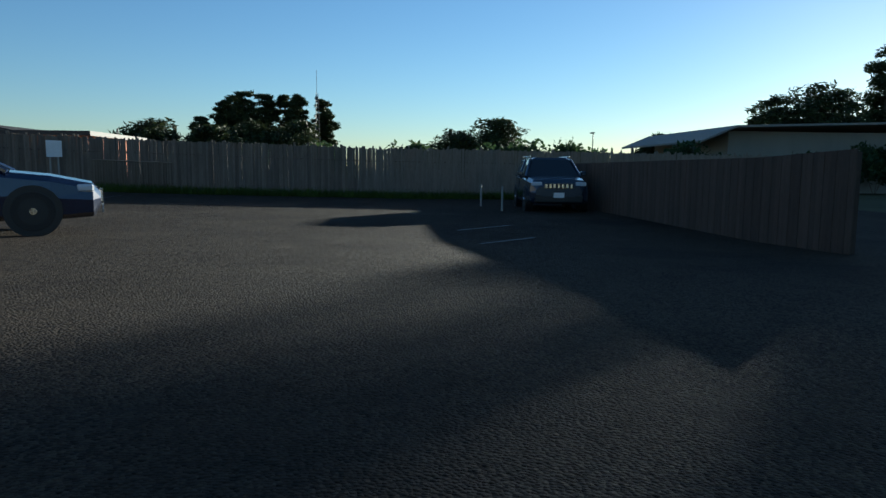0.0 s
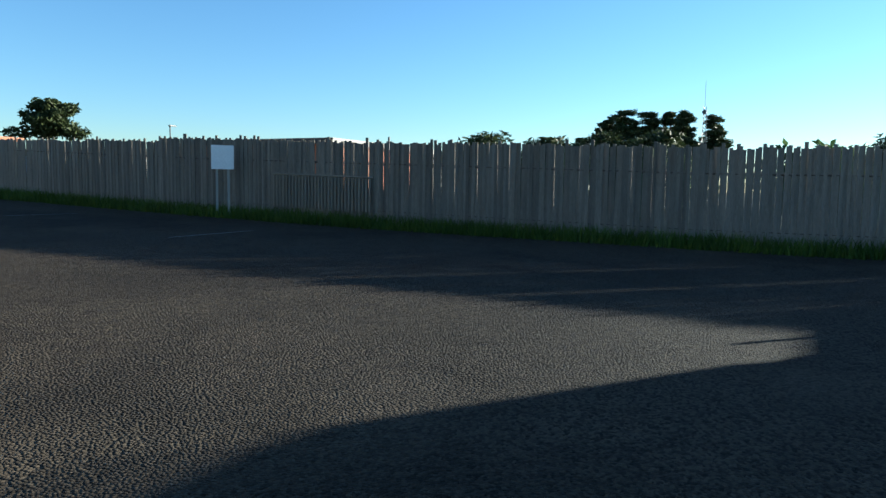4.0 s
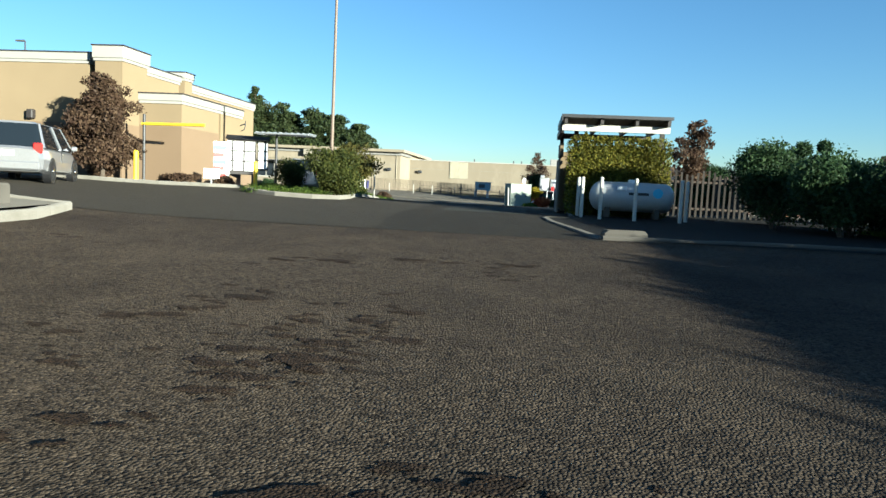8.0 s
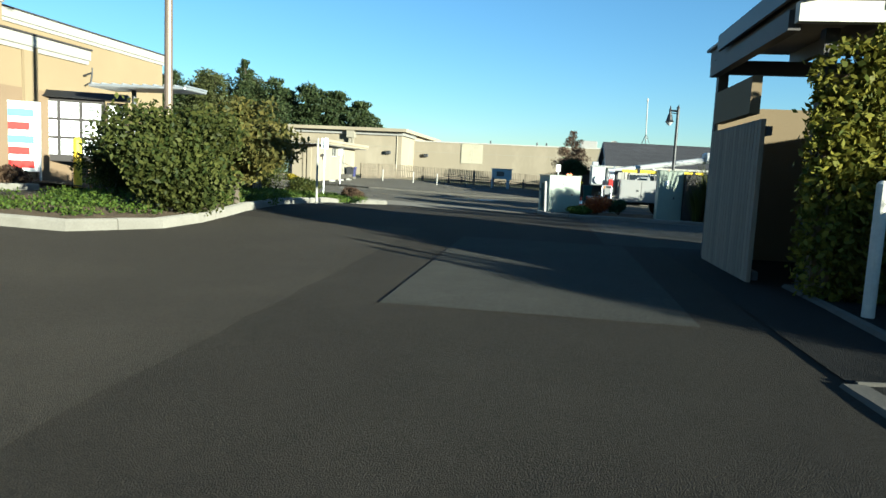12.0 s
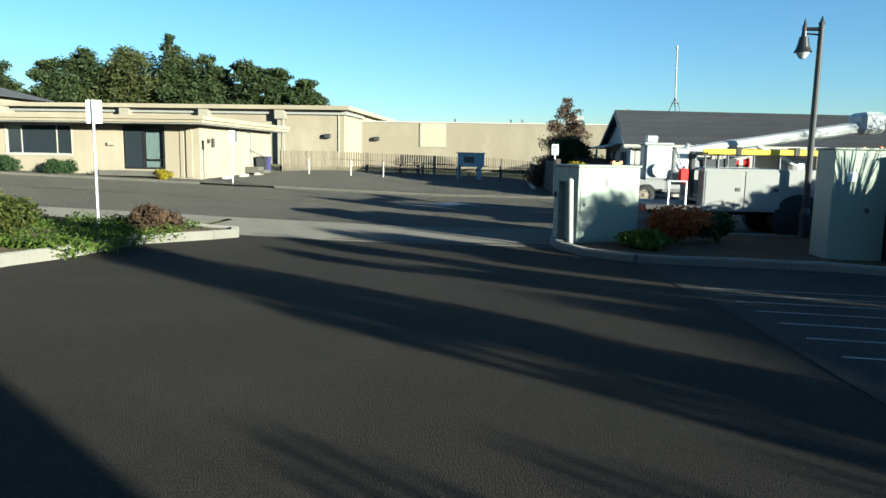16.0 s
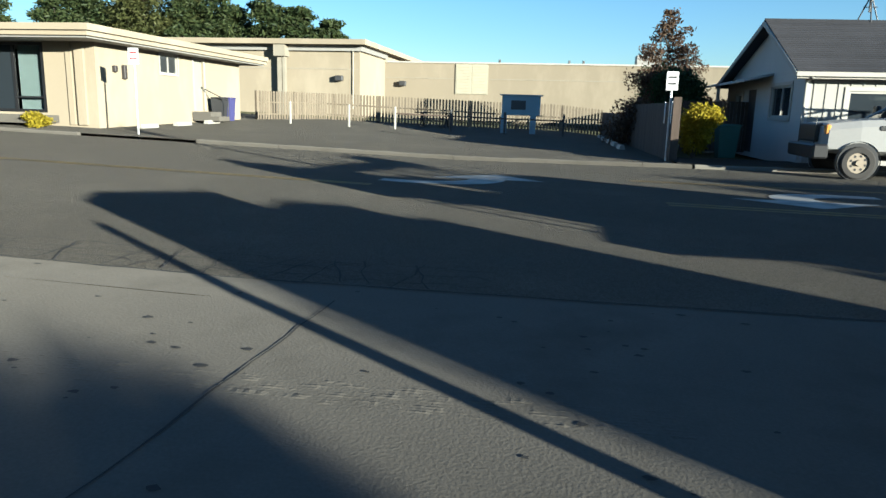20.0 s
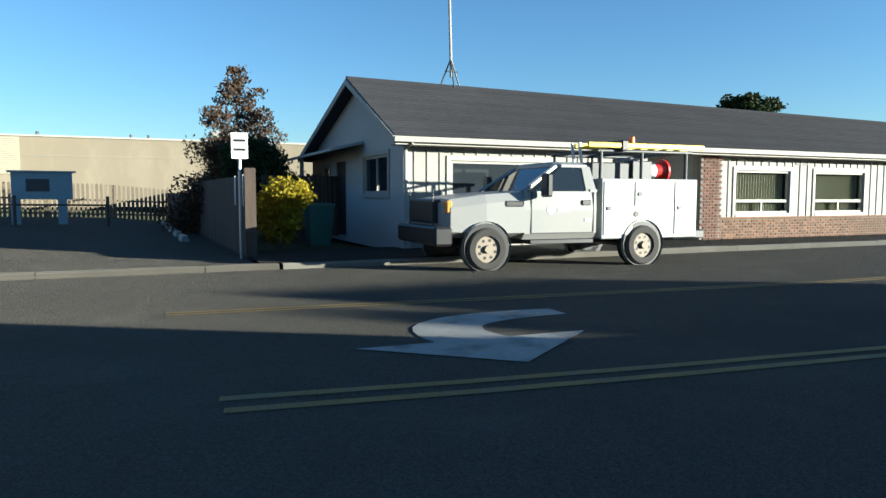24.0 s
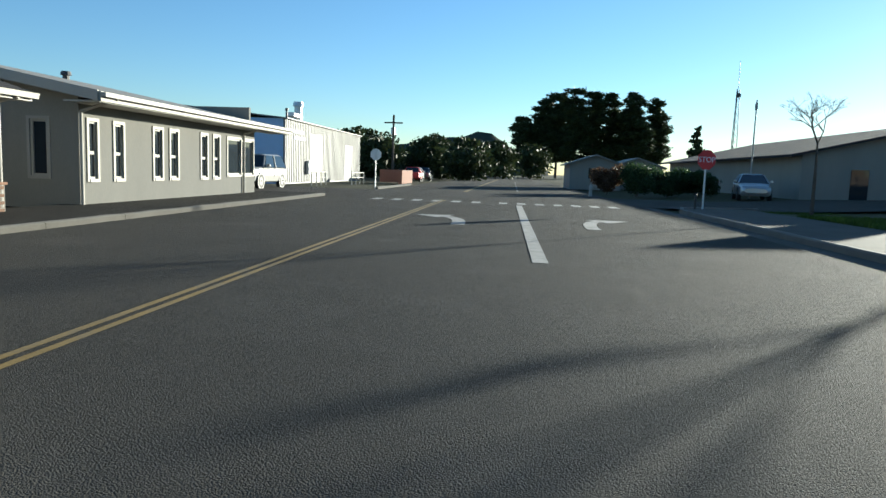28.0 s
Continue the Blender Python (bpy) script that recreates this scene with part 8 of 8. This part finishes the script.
for k, (x, y, w, d) in enumerate(((80, -1.4, 7, 4.4), (86, -6.0, 7, 4.6))):
    t = thing("small_house", "small pale house with a low gable roof", "house")
    part("wall", B((x, x + w, y - d / 2, y + d / 2, 0, 2.3)), M_STUCW, t)
    roof_slab(t, [(x - 0.4, y - d / 2 - 0.4, 2.2), (x - 0.4, y, 3.1), (x + w + 0.4, y, 3.1), (x + w + 0.4, y - d / 2 - 0.4, 2.2)], 0.12, M_ROOFG)
    roof_slab(t, [(x - 0.4, y + d / 2 + 0.4, 2.2), (x - 0.4, y, 3.1), (x + w + 0.4, y, 3.1), (x + w + 0.4, y + d / 2 + 0.4, 2.2)], 0.12, M_ROOFG)
    part("gable", prism([(y - d / 2, 2.3), (y + d / 2, 2.3), (y, 3.0)], x, x + 0.1), M_STUCW, t)
    part("window", B((x - 0.02, x, y - 0.6, y + 0.6, 1.0, 1.9)), M_GLASS, t)

# ---------- trees and shrubs ----------
def tree(name, label, x, y, h, w, material, seed, trunk_h=0.35, layers=9, leaf=0.16, count=6000, flat=0.0, category="tree", base=None, trunk_r=None, shape="dome", group="", narrow=0.5, clump=1.0):
    """A tree: tapered trunk, limbs, and a crown of many leaf tufts in separate clumps with gaps between."""
    r = random.Random(seed)
    z = (g(x, y) if base is None else base) - 0.05
    t = thing(name, label, category, pose(x, y, z, 0, 0, r.uniform(0, 360)), group)
    tr = trunk_r or max(0.04, 0.022 * h)
    th = h * trunk_h
    lean = (r.uniform(-0.05, 0.05) * h, r.uniform(-0.05, 0.05) * h)
    part("trunk", C(((0, 0, 0), (lean[0] * 0.5, lean[1] * 0.5, th), tr, tr * 0.75), ((lean[0] * 0.5, lean[1] * 0.5, th), (lean[0], lean[1], h * 0.86), tr * 0.75, tr * 0.2), n=8), M_BARK, t)
    blobs, limbs = [], []
    for i in range(layers):
        f = (i + 0.5) / layers
        zc = th + (h * 0.94 - th) * f
        if shape == "cone":
            rad = w / 2 * (1.02 - f) + 0.04 * w
        elif shape == "umbrella":
            rad = w / 2 * (0.55 + 0.45 * math.sin(math.pi * min(1, f * 0.8 + 0.25)))
        else:
            rad = w / 2 * math.sqrt(max(0.05, 1 - (2 * f - 0.75) ** 2 * 0.62))
        k = 5 if shape == "cone" else 8
        for j in range(k):
            a = r.uniform(0, math.tau)
            d = rad * r.uniform(0.1, 0.86)
            s = clump * (rad * r.uniform(0.2, 0.38) + 0.02 * w)
            bx2, by2 = lean[0] * f + d * math.cos(a), lean[1] * f + d * math.sin(a)
            fl = 0.5 if shape == "umbrella" else 0.72
            blobs.append((bx2, by2, zc + r.uniform(-0.03, 0.03) * h, s, s, s * fl))
            if j < 1:
                limbs.append(((lean[0] * f * 0.7, lean[1] * f * 0.7, max(th * 0.8, zc - 0.12 * h)), (bx2, by2, zc), tr * 0.32, tr * 0.1))
    for a_, b_, r_, q_ in limbs:
        part("limb", C((a_, b_, r_, q_), n=5), M_BARK, t)
    leaves("crown", material, t, blobs, count, leaf, seed, flat=flat, shell=0.35, narrow=narrow)
    return t


def bush(name, label, x, y, h, w, material, seed, count=4000, leaf=0.06, base=None, group="", category="shrub", narrow=0.55):
    r = random.Random(seed)
    z = (g(x, y) if base is None else base)
    t = thing(name, label, category, pose(x, y, z, 0, 0, 0), group)
    blobs, stems = [], []
    for i in range(11):
        a, d = r.uniform(0, math.tau), r.uniform(0, 0.62) * w / 2
        s = w * r.uniform(0.16, 0.28)
        zc = h * r.uniform(0.3, 0.8)
        blobs.append((d * math.cos(a), d * math.sin(a), zc, s, s, min(s, h * 0.3)))
        stems.append(((0.1 * d * math.cos(a), 0.1 * d * math.sin(a), -0.05), (d * math.cos(a), d * math.sin(a), zc), 0.02, 0.008))
    for k_, st in enumerate(stems[:5]):
        part("stem", C(st, n=4), M_BARK, t)
    leaves("foliage", material, t, blobs, count, leaf, seed, shell=0.4, narrow=narrow)
    return t


# drive-through and island planting
tree("bronze_tree", "bushy bronze-leaved tree beside the tan wall", -12.0, -22.3, 4.4, 3.1, M_LEAFBR, 3, 0.16, 9, 0.07, 17000, trunk_r=0.09)
bush("island_bush", "large glossy green bush on the island", -2.9, -20.8, 1.85, 2.7, M_LEAFGR, 5, 18000, 0.05)
tree("island_shrub_tree", "low spreading broad-leaved tree on the island", -3.0, -18.1, 2.45, 3.0, M_LEAFLT, 7, 0.34, 6, 0.065, 11000, trunk_r=0.07)
for i, (x, y, h, w) in enumerate(((-5.6, -18.6, 1.4, 2.2), (-5.0, -14.2, 1.9, 2.4), (-6.2, -9.8, 1.9, 2.4), (-7.8, -6.5, 1.2, 1.8), (-5.4, -7.2, 0.8, 1.4), (-4.4, -4.4, 0.6, 1.2))):
    bush("planter_bush", "green bush in the roadside planter", x, y, h, w, M_LEAFGR if i != 5 else M_LEAFBR, 20 + i, 9000, 0.036, group="bushes in the planter")
cover = thing("groundcover", "low spreading green groundcover under the bushes", "groundcover", None, "", "stuff")
rg = random.Random(4)
cb_ = []
for _ in range(150):
    x, y = rg.uniform(-8.8, -3.9), rg.uniform(-15.4, -3.2)
    cb_.append((x, y, g(x, y) + 0.16, rg.uniform(0.3, 0.6), rg.uniform(0.3, 0.6), rg.uniform(0.1, 0.22)))
for _ in range(46):
    x, y = rg.uniform(-5.6, -3.0), rg.uniform(-23.0, -15.2)
    cb_.append((x, y, g(x, y) + 0.16, rg.uniform(0.3, 0.5), rg.uniform(0.3, 0.5), rg.uniform(0.1, 0.22)))
leaves("carpet", M_GRASS, cover, cb_, 70000, 0.03, 8, shell=0.3)
for i, (x, y, h, w) in enumerate(((-12.9, -21.2, 0.6, 1.4), (-9.9, -19.6, 0.45, 1.6), (-10.6, -18.9, 0.5, 1.4), (-14.5, -21.6, 0.6, 1.2), (-9.2, -17.3, 0.5, 1.0))):
    bush("wall_shrub", "low brownish shrub by the tan wall", x, y, h, w, M_LEAFBR, 40 + i, 2200, 0.05, group="shrubs by the tan wall")
# east side of the car park
for i, (x, y, h, w) in enumerate(((11.6, -28.3, 2.4, 3.2), (13.2, -29.4, 2.1, 3.0), (13.6, -31.4, 2.0, 2.8), (12.6, -25.2, 2.2, 2.6), (13.9, -27.2, 2.2, 2.4), (12.4, -30.7, 1.9, 2.6))):
    bush("dark_bush", "dense dark green bush by the fence", x, y, h, w, M_LEAFDK, 60 + i, 18000, 0.045, group="dark bushes by the fence")
tree("small_bronze_tree", "thin-crowned small tree with pinkish leaves", 11.4, -18.6, 4.2, 1.8, M_LEAFBR, 71, 0.3, 7, 0.06, 7000, trunk_r=0.06)
# cabinet planter
for i, (x, y, h, w, m_) in enumerate(((5.7, -2.6, 0.75, 1.5, M_LEAFRED), (6.7, -2.2, 0.6, 1.2, M_LEAFDK), (4.9, -3.6, 0.35, 1.1, M_GRASS), (10.0, -2.4, 1.3, 1.8, M_LEAFDK), (8.9, -3.0, 0.6, 1.2, M_LEAFRED), (12, -2.2, 1.4, 2.2, M_LEAFDK))):
    bush("cabinet_shrub", ("rusty red" if m_ == M_LEAFRED else "dark green") + " low shrub in the cabinet planter", x, y, h, w, m_, 80 + i, 3500, 0.045, base=0.1, group="shrubs in the cabinet planter")


def flax(x, y, h, seed, count=90):
    """A clump of long upright strap leaves."""
    r = random.Random(seed)
    t = thing("flax_clump", "tall clump of upright strap-leaved flax", "plant", pose(x, y, g(x, y) + 0.08), "flax clumps")
    bm = bmesh.new()
    for _ in range(count):
        a, b = r.uniform(0, math.tau), r.uniform(0.1, 0.75)
        px, py = 0.2 * r.random() * math.cos(a), 0.2 * r.random() * math.sin(a)
        L = h * r.uniform(0.6, 1.05)
        w = 0.028
        row = []
        for k in range(5):
            f = k / 4
            d = L * b * f * f * 0.9 + 0.04 * f
            z = L * f * (1 - 0.18 * b * f)
            c, s = math.cos(a), math.sin(a)
            ww = w * (1 - f * 0.85)
            row.append((bm.verts.new((px + c * d - s * ww, py + s * d + c * ww, z)), bm.verts.new((px + c * d + s * ww, py + s * d - c * ww, z))))
        for (p, q), (u, v_) in zip(row, row[1:]):
            bm.faces.new((p, q, v_, u))
    part("leaf_tuft", bm, M_LEAFGR, t)
    return t


flax(9.6, -5.5, 2.35, 1, 230)
flax(10.3, -5.7, 1.9, 2, 150)
flax(9.2, -5.4, 1.5, 3, 130)
sf = thing("near_side_fence", "dark plank fence shading the side lot", "fence")
for i in range(74):
    # Boards from 24 on are unseen, added and raised to cast longer shade.
    zt = 1.62 if i < 24 else 2.3 + rg.uniform(-0.12, 0.12)
    part("board", B((12.4 + 0.036 * i, 12.49 + 0.036 * i, -4.2 - 0.14 * i, -4.065 - 0.14 * i, 0.1, zt)), M_FENCED, sf)
# Unseen shrubs, added and spaced to cast the driveway's bands of shade.
for i, (x, y, h, w) in enumerate(((14.4, -10.6, 3.0, 2.0), (14.9, -12.4, 2.0, 1.6), (15.2, -14.5, 3.3, 1.7), (15.9, -15.9, 2.6, 1.5), (16.1, -17.4, 3.9, 1.3), (16.2, -18.9, 3.7, 1.3), (16.2, -20.0, 2.6, 2.0))):
    bush("fence_shrub", "unseen feathery shrub behind the plank fence, added to cast shade", x, y, h, w, M_LEAFDK, 195 + i, 9000, 0.08, group="shrubs behind the plank fence", narrow=0.25)
# house, conifer, shrub east of the side lot: unseen, added to shade the street
nh = thing("low_house", "unseen single-storey grey house east of the side lot, added to shade the street", "house")
part("wall", B((27, 30.6, -9.0, -6.2, 0, 3.2)), M_STUCW, nh)
roof_slab(nh, [(26.7, -9.4, 3.1), (30.9, -9.4, 3.1), (30.9, -7.6, 4.7), (26.7, -7.6, 4.7)], 0.12, M_ROOF)
roof_slab(nh, [(26.7, -5.8, 3.1), (30.9, -5.8, 3.1), (30.9, -7.6, 4.7), (26.7, -7.6, 4.7)], 0.12, M_ROOF)
for x in (27, 30.5):
    part("gable", prism([(-9.0, 3.2), (-6.2, 3.2), (-7.6, 4.5)], x, x + 0.1), M_STUCW, nh)
tree("house_conifer", "broad dark conifer added beside the unseen house to shade the street", 29.8, -11.1, 5.0, 3.4, M_LEAFCY, 194, 0.1, 9, 0.12, 9000, shape="dome")
for i, (x, y, h, w) in enumerate(((14.5, -4.5, 2.5, 2.6), (14.9, -2.6, 2.4, 2.6))):
    tree("yard_tree", "dense small dark-leaved tree behind the side fence", x, y, h, w, M_LEAFDK, 187 + i, 0.12, 8, 0.08, 15000, shape="dome", group="trees behind the side fence", trunk_r=0.09, clump=1.25)
# Shrub out of view, added for its shadow on the street.
bush("tall_shrub", "unseen tall dense shrub at the side lot's edge, added to cast shade", 13.4, -9.1, 2.5, 1.8, M_LEAFDK, 191, 9000, 0.07)
# across the street
tree("reddish_conifer", "conical reddish-brown conifer behind the fence", 5.6, 24.5, 5.7, 5.2, M_LEAFBR, 91, 0.08, 14, 0.06, 26000, shape="cone", trunk_r=0.08)
bush("dark_cypress_bush", "dark feathery bush below the conifer", 5.7, 23.3, 3.0, 2.6, M_LEAFDK, 92, 12000, 0.06)
bush("dark_cypress_bush", "dark feathery bush below the conifer", 4.9, 25.6, 3.4, 2.0, M_LEAFDK, 97, 7000, 0.07, narrow=0.25)
bush("golden_shrub", "golden-yellow shrub by the dark fence's end", 5.25, 16.9, 1.65, 1.5, M_YBUSH, 93, 7000, 0.05)
bush("clipped_shrub", "bright yellow-green clipped shrub by the entrance", -14.4, 15.0, 0.5, 1.2, M_YBUSH, 94, 4000, 0.035)
bush("grey_shrub", "grey-green shrub under the office window", -19.9, 15.2, 0.85, 1.7, M_LEAFDK, 95, 4000, 0.045)
bush("grey_shrub", "grey-green shrub under the office window", -22.6, 15.2, 0.8, 2.2, M_LEAFDK, 98, 4000, 0.045)
bush("small_shrub", "small brown shrub by the office step", -17.9, 15.2, 0.35, 0.7, M_LEAFBR, 96, 900, 0.035)
# woods behind the hall
for i, (x, y, h, w, m_, sh) in enumerate(((-86, 93, 17.5, 9, M_LEAFCY, "umbrella"), (-76.5, 95, 18.5, 9, M_LEAFCY, "umbrella"), (-70, 96, 20, 9, M_LEAFCY, "dome"), (-63, 97, 20.5, 11, M_LEAFOL, "dome"), (-55, 97, 23.5, 9, M_LEAFCY, "cone"),
                                          (-49, 98, 19.5, 7.5, M_LEAFCY, "dome"), (-43, 97, 18, 7.5, M_LEAFCY, "umbrella"), (-38, 98, 17, 6.5, M_LEAFCY, "umbrella"), (-32, 97, 15, 6, M_LEAFCY, "umbrella"), (-67, 101, 19, 11, M_LEAFOL, "dome"), (-57, 101, 20, 10, M_LEAFOL, "dome"))):
    tree("cypress", "broad dark cypress behind the hall", x, y, h * 0.94, w * 1.3, m_, 110 + i, 0.06, 10, 0.36, 24000, flat=0.3, narrow=0.3, base=0.5, shape=sh, group="cypresses behind the hall", trunk_r=0.4, clump=1.4)
# umbrella tree far behind the shops
tree("far_pine", "far umbrella-crowned pine behind the shops", 109, 102, 22, 18, M_LEAFCY, 130, 0.55, 6, 0.5, 8000, flat=0.3, base=0, shape="umbrella", trunk_r=0.4)
# the cypress stand at the end of the street
for i, (x, y, h, w) in enumerate(((233, -1, 19, 9), (236, -6, 25, 11), (238, -11, 27, 12), (231, -14, 27.5, 12), (236, -21, 27.5, 12), (240, -28, 28, 12), (233, -34, 27.5, 11), (240, -41, 26, 11))):
    tree("cypress", "tall dark cypress of the stand at the street's end", x, y + 3.5, h * 1.04, w, M_LEAFCY, 140 + i, 0.2, 9, 0.7, 15000, flat=0.6, narrow=0.2, base=0, shape="umbrella", group="cypress stand", trunk_r=0.45, clump=1.25)
tree("spire_conifer", "pointed dark conifer beside the cypress stand", 122.5, -20.2, 9.6, 6.0, M_LEAFCY, 150, 0.1, 9, 0.3, 3500, base=0, shape="cone")
# trees beyond the fence; those south of y -106 are unseen, added for shade
for i, (x, y, h, w) in enumerate(((52.1, -39.4, 5.8, 7.2), (52, -45.2, 5.3, 7.4), (58.6, -47.1, 6.3, 7.4), (59.6, -52, 6.4, 8.0), (60, -68.2, 5.6, 7.4), (63.3, -73.5, 7.4, 8.4), (49.3, -86, 4.9, 5.0), (48.2, -88.6, 4.2, 1.6),
                                  (48.3, -99.9, 9.8, 9.0), (48.0, -106.8, 14.2, 5.6), (47.6, -108.5, 14.8, 6.4), (47, -110.6, 15.2, 7.4), (46, -113.4, 15.6, 8.5), (50.5, -103, 9.8, 9.0), (49, -108.5, 12.0, 7.0), (48.5, -96.6, 8.8, 6.5), (44, -118, 12.5, 7.5), (41.5, -124, 12.8, 7.5), (39, -130, 12.6, 7.5), (36, -136, 12.5, 7.5))):
    tree("cypress", "dark cypress beyond the board fence", x, y, h, w, M_LEAFCY, 160 + i, 0.1, 8, 0.26, 10000, flat=0.4, narrow=0.25, base=-0.4, shape="umbrella" if i % 2 else "dome", group="cypresses beyond the fence", clump=1.2)
for i in range(9):
    bush("hedge_bush", "dark bush beyond the fence", 27 + rg.uniform(-2, 6), -52 - 5.2 * i, 2.2 + rg.random(), 4.6, M_LEAFDK, 180 + i, 2600, 0.16, base=-0.4, group="bushes beyond the fence")
# far end of the street
bush("red_bush", "reddish-brown bush in front of the small houses", 66, -0.6, 1.9, 2.6, M_LEAFBR, 200, 6000, 0.08)
for i, (x, y, w) in enumerate(((65.4, -2.4, 3.6), (65.8, -4.4, 3.6), (66, -6.6, 3.0))):
    bush("front_hedge", "dark hedge before the small houses", x, y, 2.1 - 0.25 * i, w, M_LEAFDK, 201 + i, 7000, 0.08, group="front hedge")
for i, (x, y, h, w) in enumerate(((110, 24, 5.5, 9), (118, 18, 6, 9), (128, 13, 6.5, 10), (140, 20, 8, 11), (150, 9, 7.5, 10), (125, 32, 7.5, 10), (160, 16, 8.5, 12), (112, 12, 4.5, 7), (170, 2, 8, 10), (145, 32, 9, 12))):
    tree("street_tree", "dark round-headed tree far down the street", x, y, h, w, M_LEAFCY, 210 + i, 0.12, 7, 0.34, 3000, base=0, group="trees far down the street")


def bare_tree(x, y, h, seed):
    """A leafless tree of forking twigs."""
    r = random.Random(seed)
    t = thing("bare_tree", "leafless young street tree of fine twigs", "tree", pose(x, y, g(x, y) + 0.1), "bare trees on the verge")
    rods = []

    def grow(p, d, L, rad, depth):
        q = p + d * L
        rods.append((p, q, rad, rad * 0.7))
        if depth == 0:
            return
        for _ in range(3):
            e = (d + Vector((r.uniform(-1.2, 1.2), r.uniform(-1.2, 1.2), r.uniform(-0.15, 0.4)))).normalized()
            grow(q, e, L * r.uniform(0.6, 0.85), rad * 0.6, depth - 1)

    grow(Vector((0, 0, h * 0.3)), Vector((0.05, 0, 1)), h * 0.2, 0.05, 5)
    part("trunk", C(((0, 0, -0.1), (0, 0, h * 0.3), 0.075, 0.055), n=8), M_BARK, t)
    part("twig_crown", C(*rods, n=4, caps=False), M_BARK, t)
    return t


bare_tree(43.2, -4.4, 4.9, 1)
bare_tree(36.5, -6.6, 4.4, 2)
bare_tree(12.9, -1.5, 3.7, 3)
bare_tree(13.6, -1.2, 3.9, 4)
# wooded rise on the horizon
bm = bmesh.new()
rows = []
for i in range(60):
    a = radians(-2 + i * 1.13)
    hgt = 20 + 9 * noise.noise(Vector((i * 0.13, 0, 0))) + 2.5 * noise.noise(Vector((i * 0.9, 3, 0)))
    hgt *= min(1, 0.15 + i / 5, 0.15 + (59 - i) / 5)
    x0, y0 = 430 * math.cos(a), 430 * math.sin(a)
    rows.append([bm.verts.new((x0 * f, y0 * f, z)) for f, z in ((0.94, -1), (0.98, hgt * 0.6), (1.0, hgt), (1.12, -1))])
for p, q in zip(rows, rows[1:]):
    for k in range(3):
        bm.faces.new((p[k], p[k + 1], q[k + 1], q[k]))
struct("wooded_hill", bm, M_HILL, "dark wooded rise on the horizon", "hill", True)

# ---------- brickwork of the shop: base wall and piers ----------
bw = thing("brick_base", "weathered orange brick base and red brick piers of the shop", "brickwork", None, "", "structure")
part("mortar", B((15.9, 31.32, YF - 0.1, YF - 0.023, 0.02, 0.64)), M_MORTAR, bw)
PIERS = ((15.9, 16.6), (23.7, 24.35), (27.95, 28.6))
for a, b in PIERS:
    part("mortar", B((a, b, YF - 0.14, YF - 0.024, 0.02, 2.48)), M_MORTAR, bw)
part("sill", B((16.6, 23.7, YF - 0.15, YF - 0.004, 0.64, 0.69), (24.35, 27.95, YF - 0.15, YF - 0.004, 0.64, 0.69), (28.6, 31.34, YF - 0.15, YF - 0.004, 0.64, 0.69)), M_BRICKL, bw)
brick_a = mesh_of("brick", B((-0.098, 0.098, -0.012, 0.012, -0.03, 0.03), bev=0.003), M_BRICKL)
brick_b = mesh_of("brick", B((-0.098, 0.098, -0.012, 0.012, -0.03, 0.03), bev=0.003), M_BRICK)
rb_ = random.Random(2)
far, near = {M_BRICKL.name: [], M_BRICK.name: []}, 0
spots = []
for (a, b) in PIERS[:1]:
    for row in range(33):
        for k in range(4):
            x = a + 0.1 + 0.21 * k - (0.1 if row % 2 else 0)
            if a + 0.05 < x < b - 0.05 + 0.04:
                spots.append((x, YF - 0.145, 0.06 + 0.074 * row, brick_b))
for row in range(8):
    for k in range(74):
        x = 16.72 + 0.208 * k - (0.1 if row % 2 else 0)
        if not any(a - 0.1 < x < b + 0.1 for a, b in PIERS) and x < 31.2:
            spots.append((x, YF - 0.105, 0.06 + 0.074 * row, brick_a))
for (a, b) in PIERS[1:]:
    for row in range(33):
        for k in range(4):
            x = a + 0.1 + 0.21 * k - (0.1 if row % 2 else 0)
            if a + 0.05 < x < b - 0.01:
                spots.append((x, YF - 0.145, 0.06 + 0.074 * row, brick_b))
spots.sort(key=lambda s: s[0])
for i, (x, y, z, me) in enumerate(spots):
    m = pose(x, y + rb_.uniform(-0.003, 0.003), z)
    if i < 300:
        o = new("brick", me)
        o.parent, o.matrix_basis = bw, m
    else:
        far[me.materials[0].name].append(m)
for k, ms_ in far.items():
    bm = bmesh.new()
    for m in ms_:
        bmesh.ops.create_cube(bm, size=1.0, matrix=m @ Matrix.Diagonal((0.196, 0.024, 0.06, 1)))
    tagged(part("more_bricks", bm, bpy.data.materials[k], bw), "", "", "", "stuff")
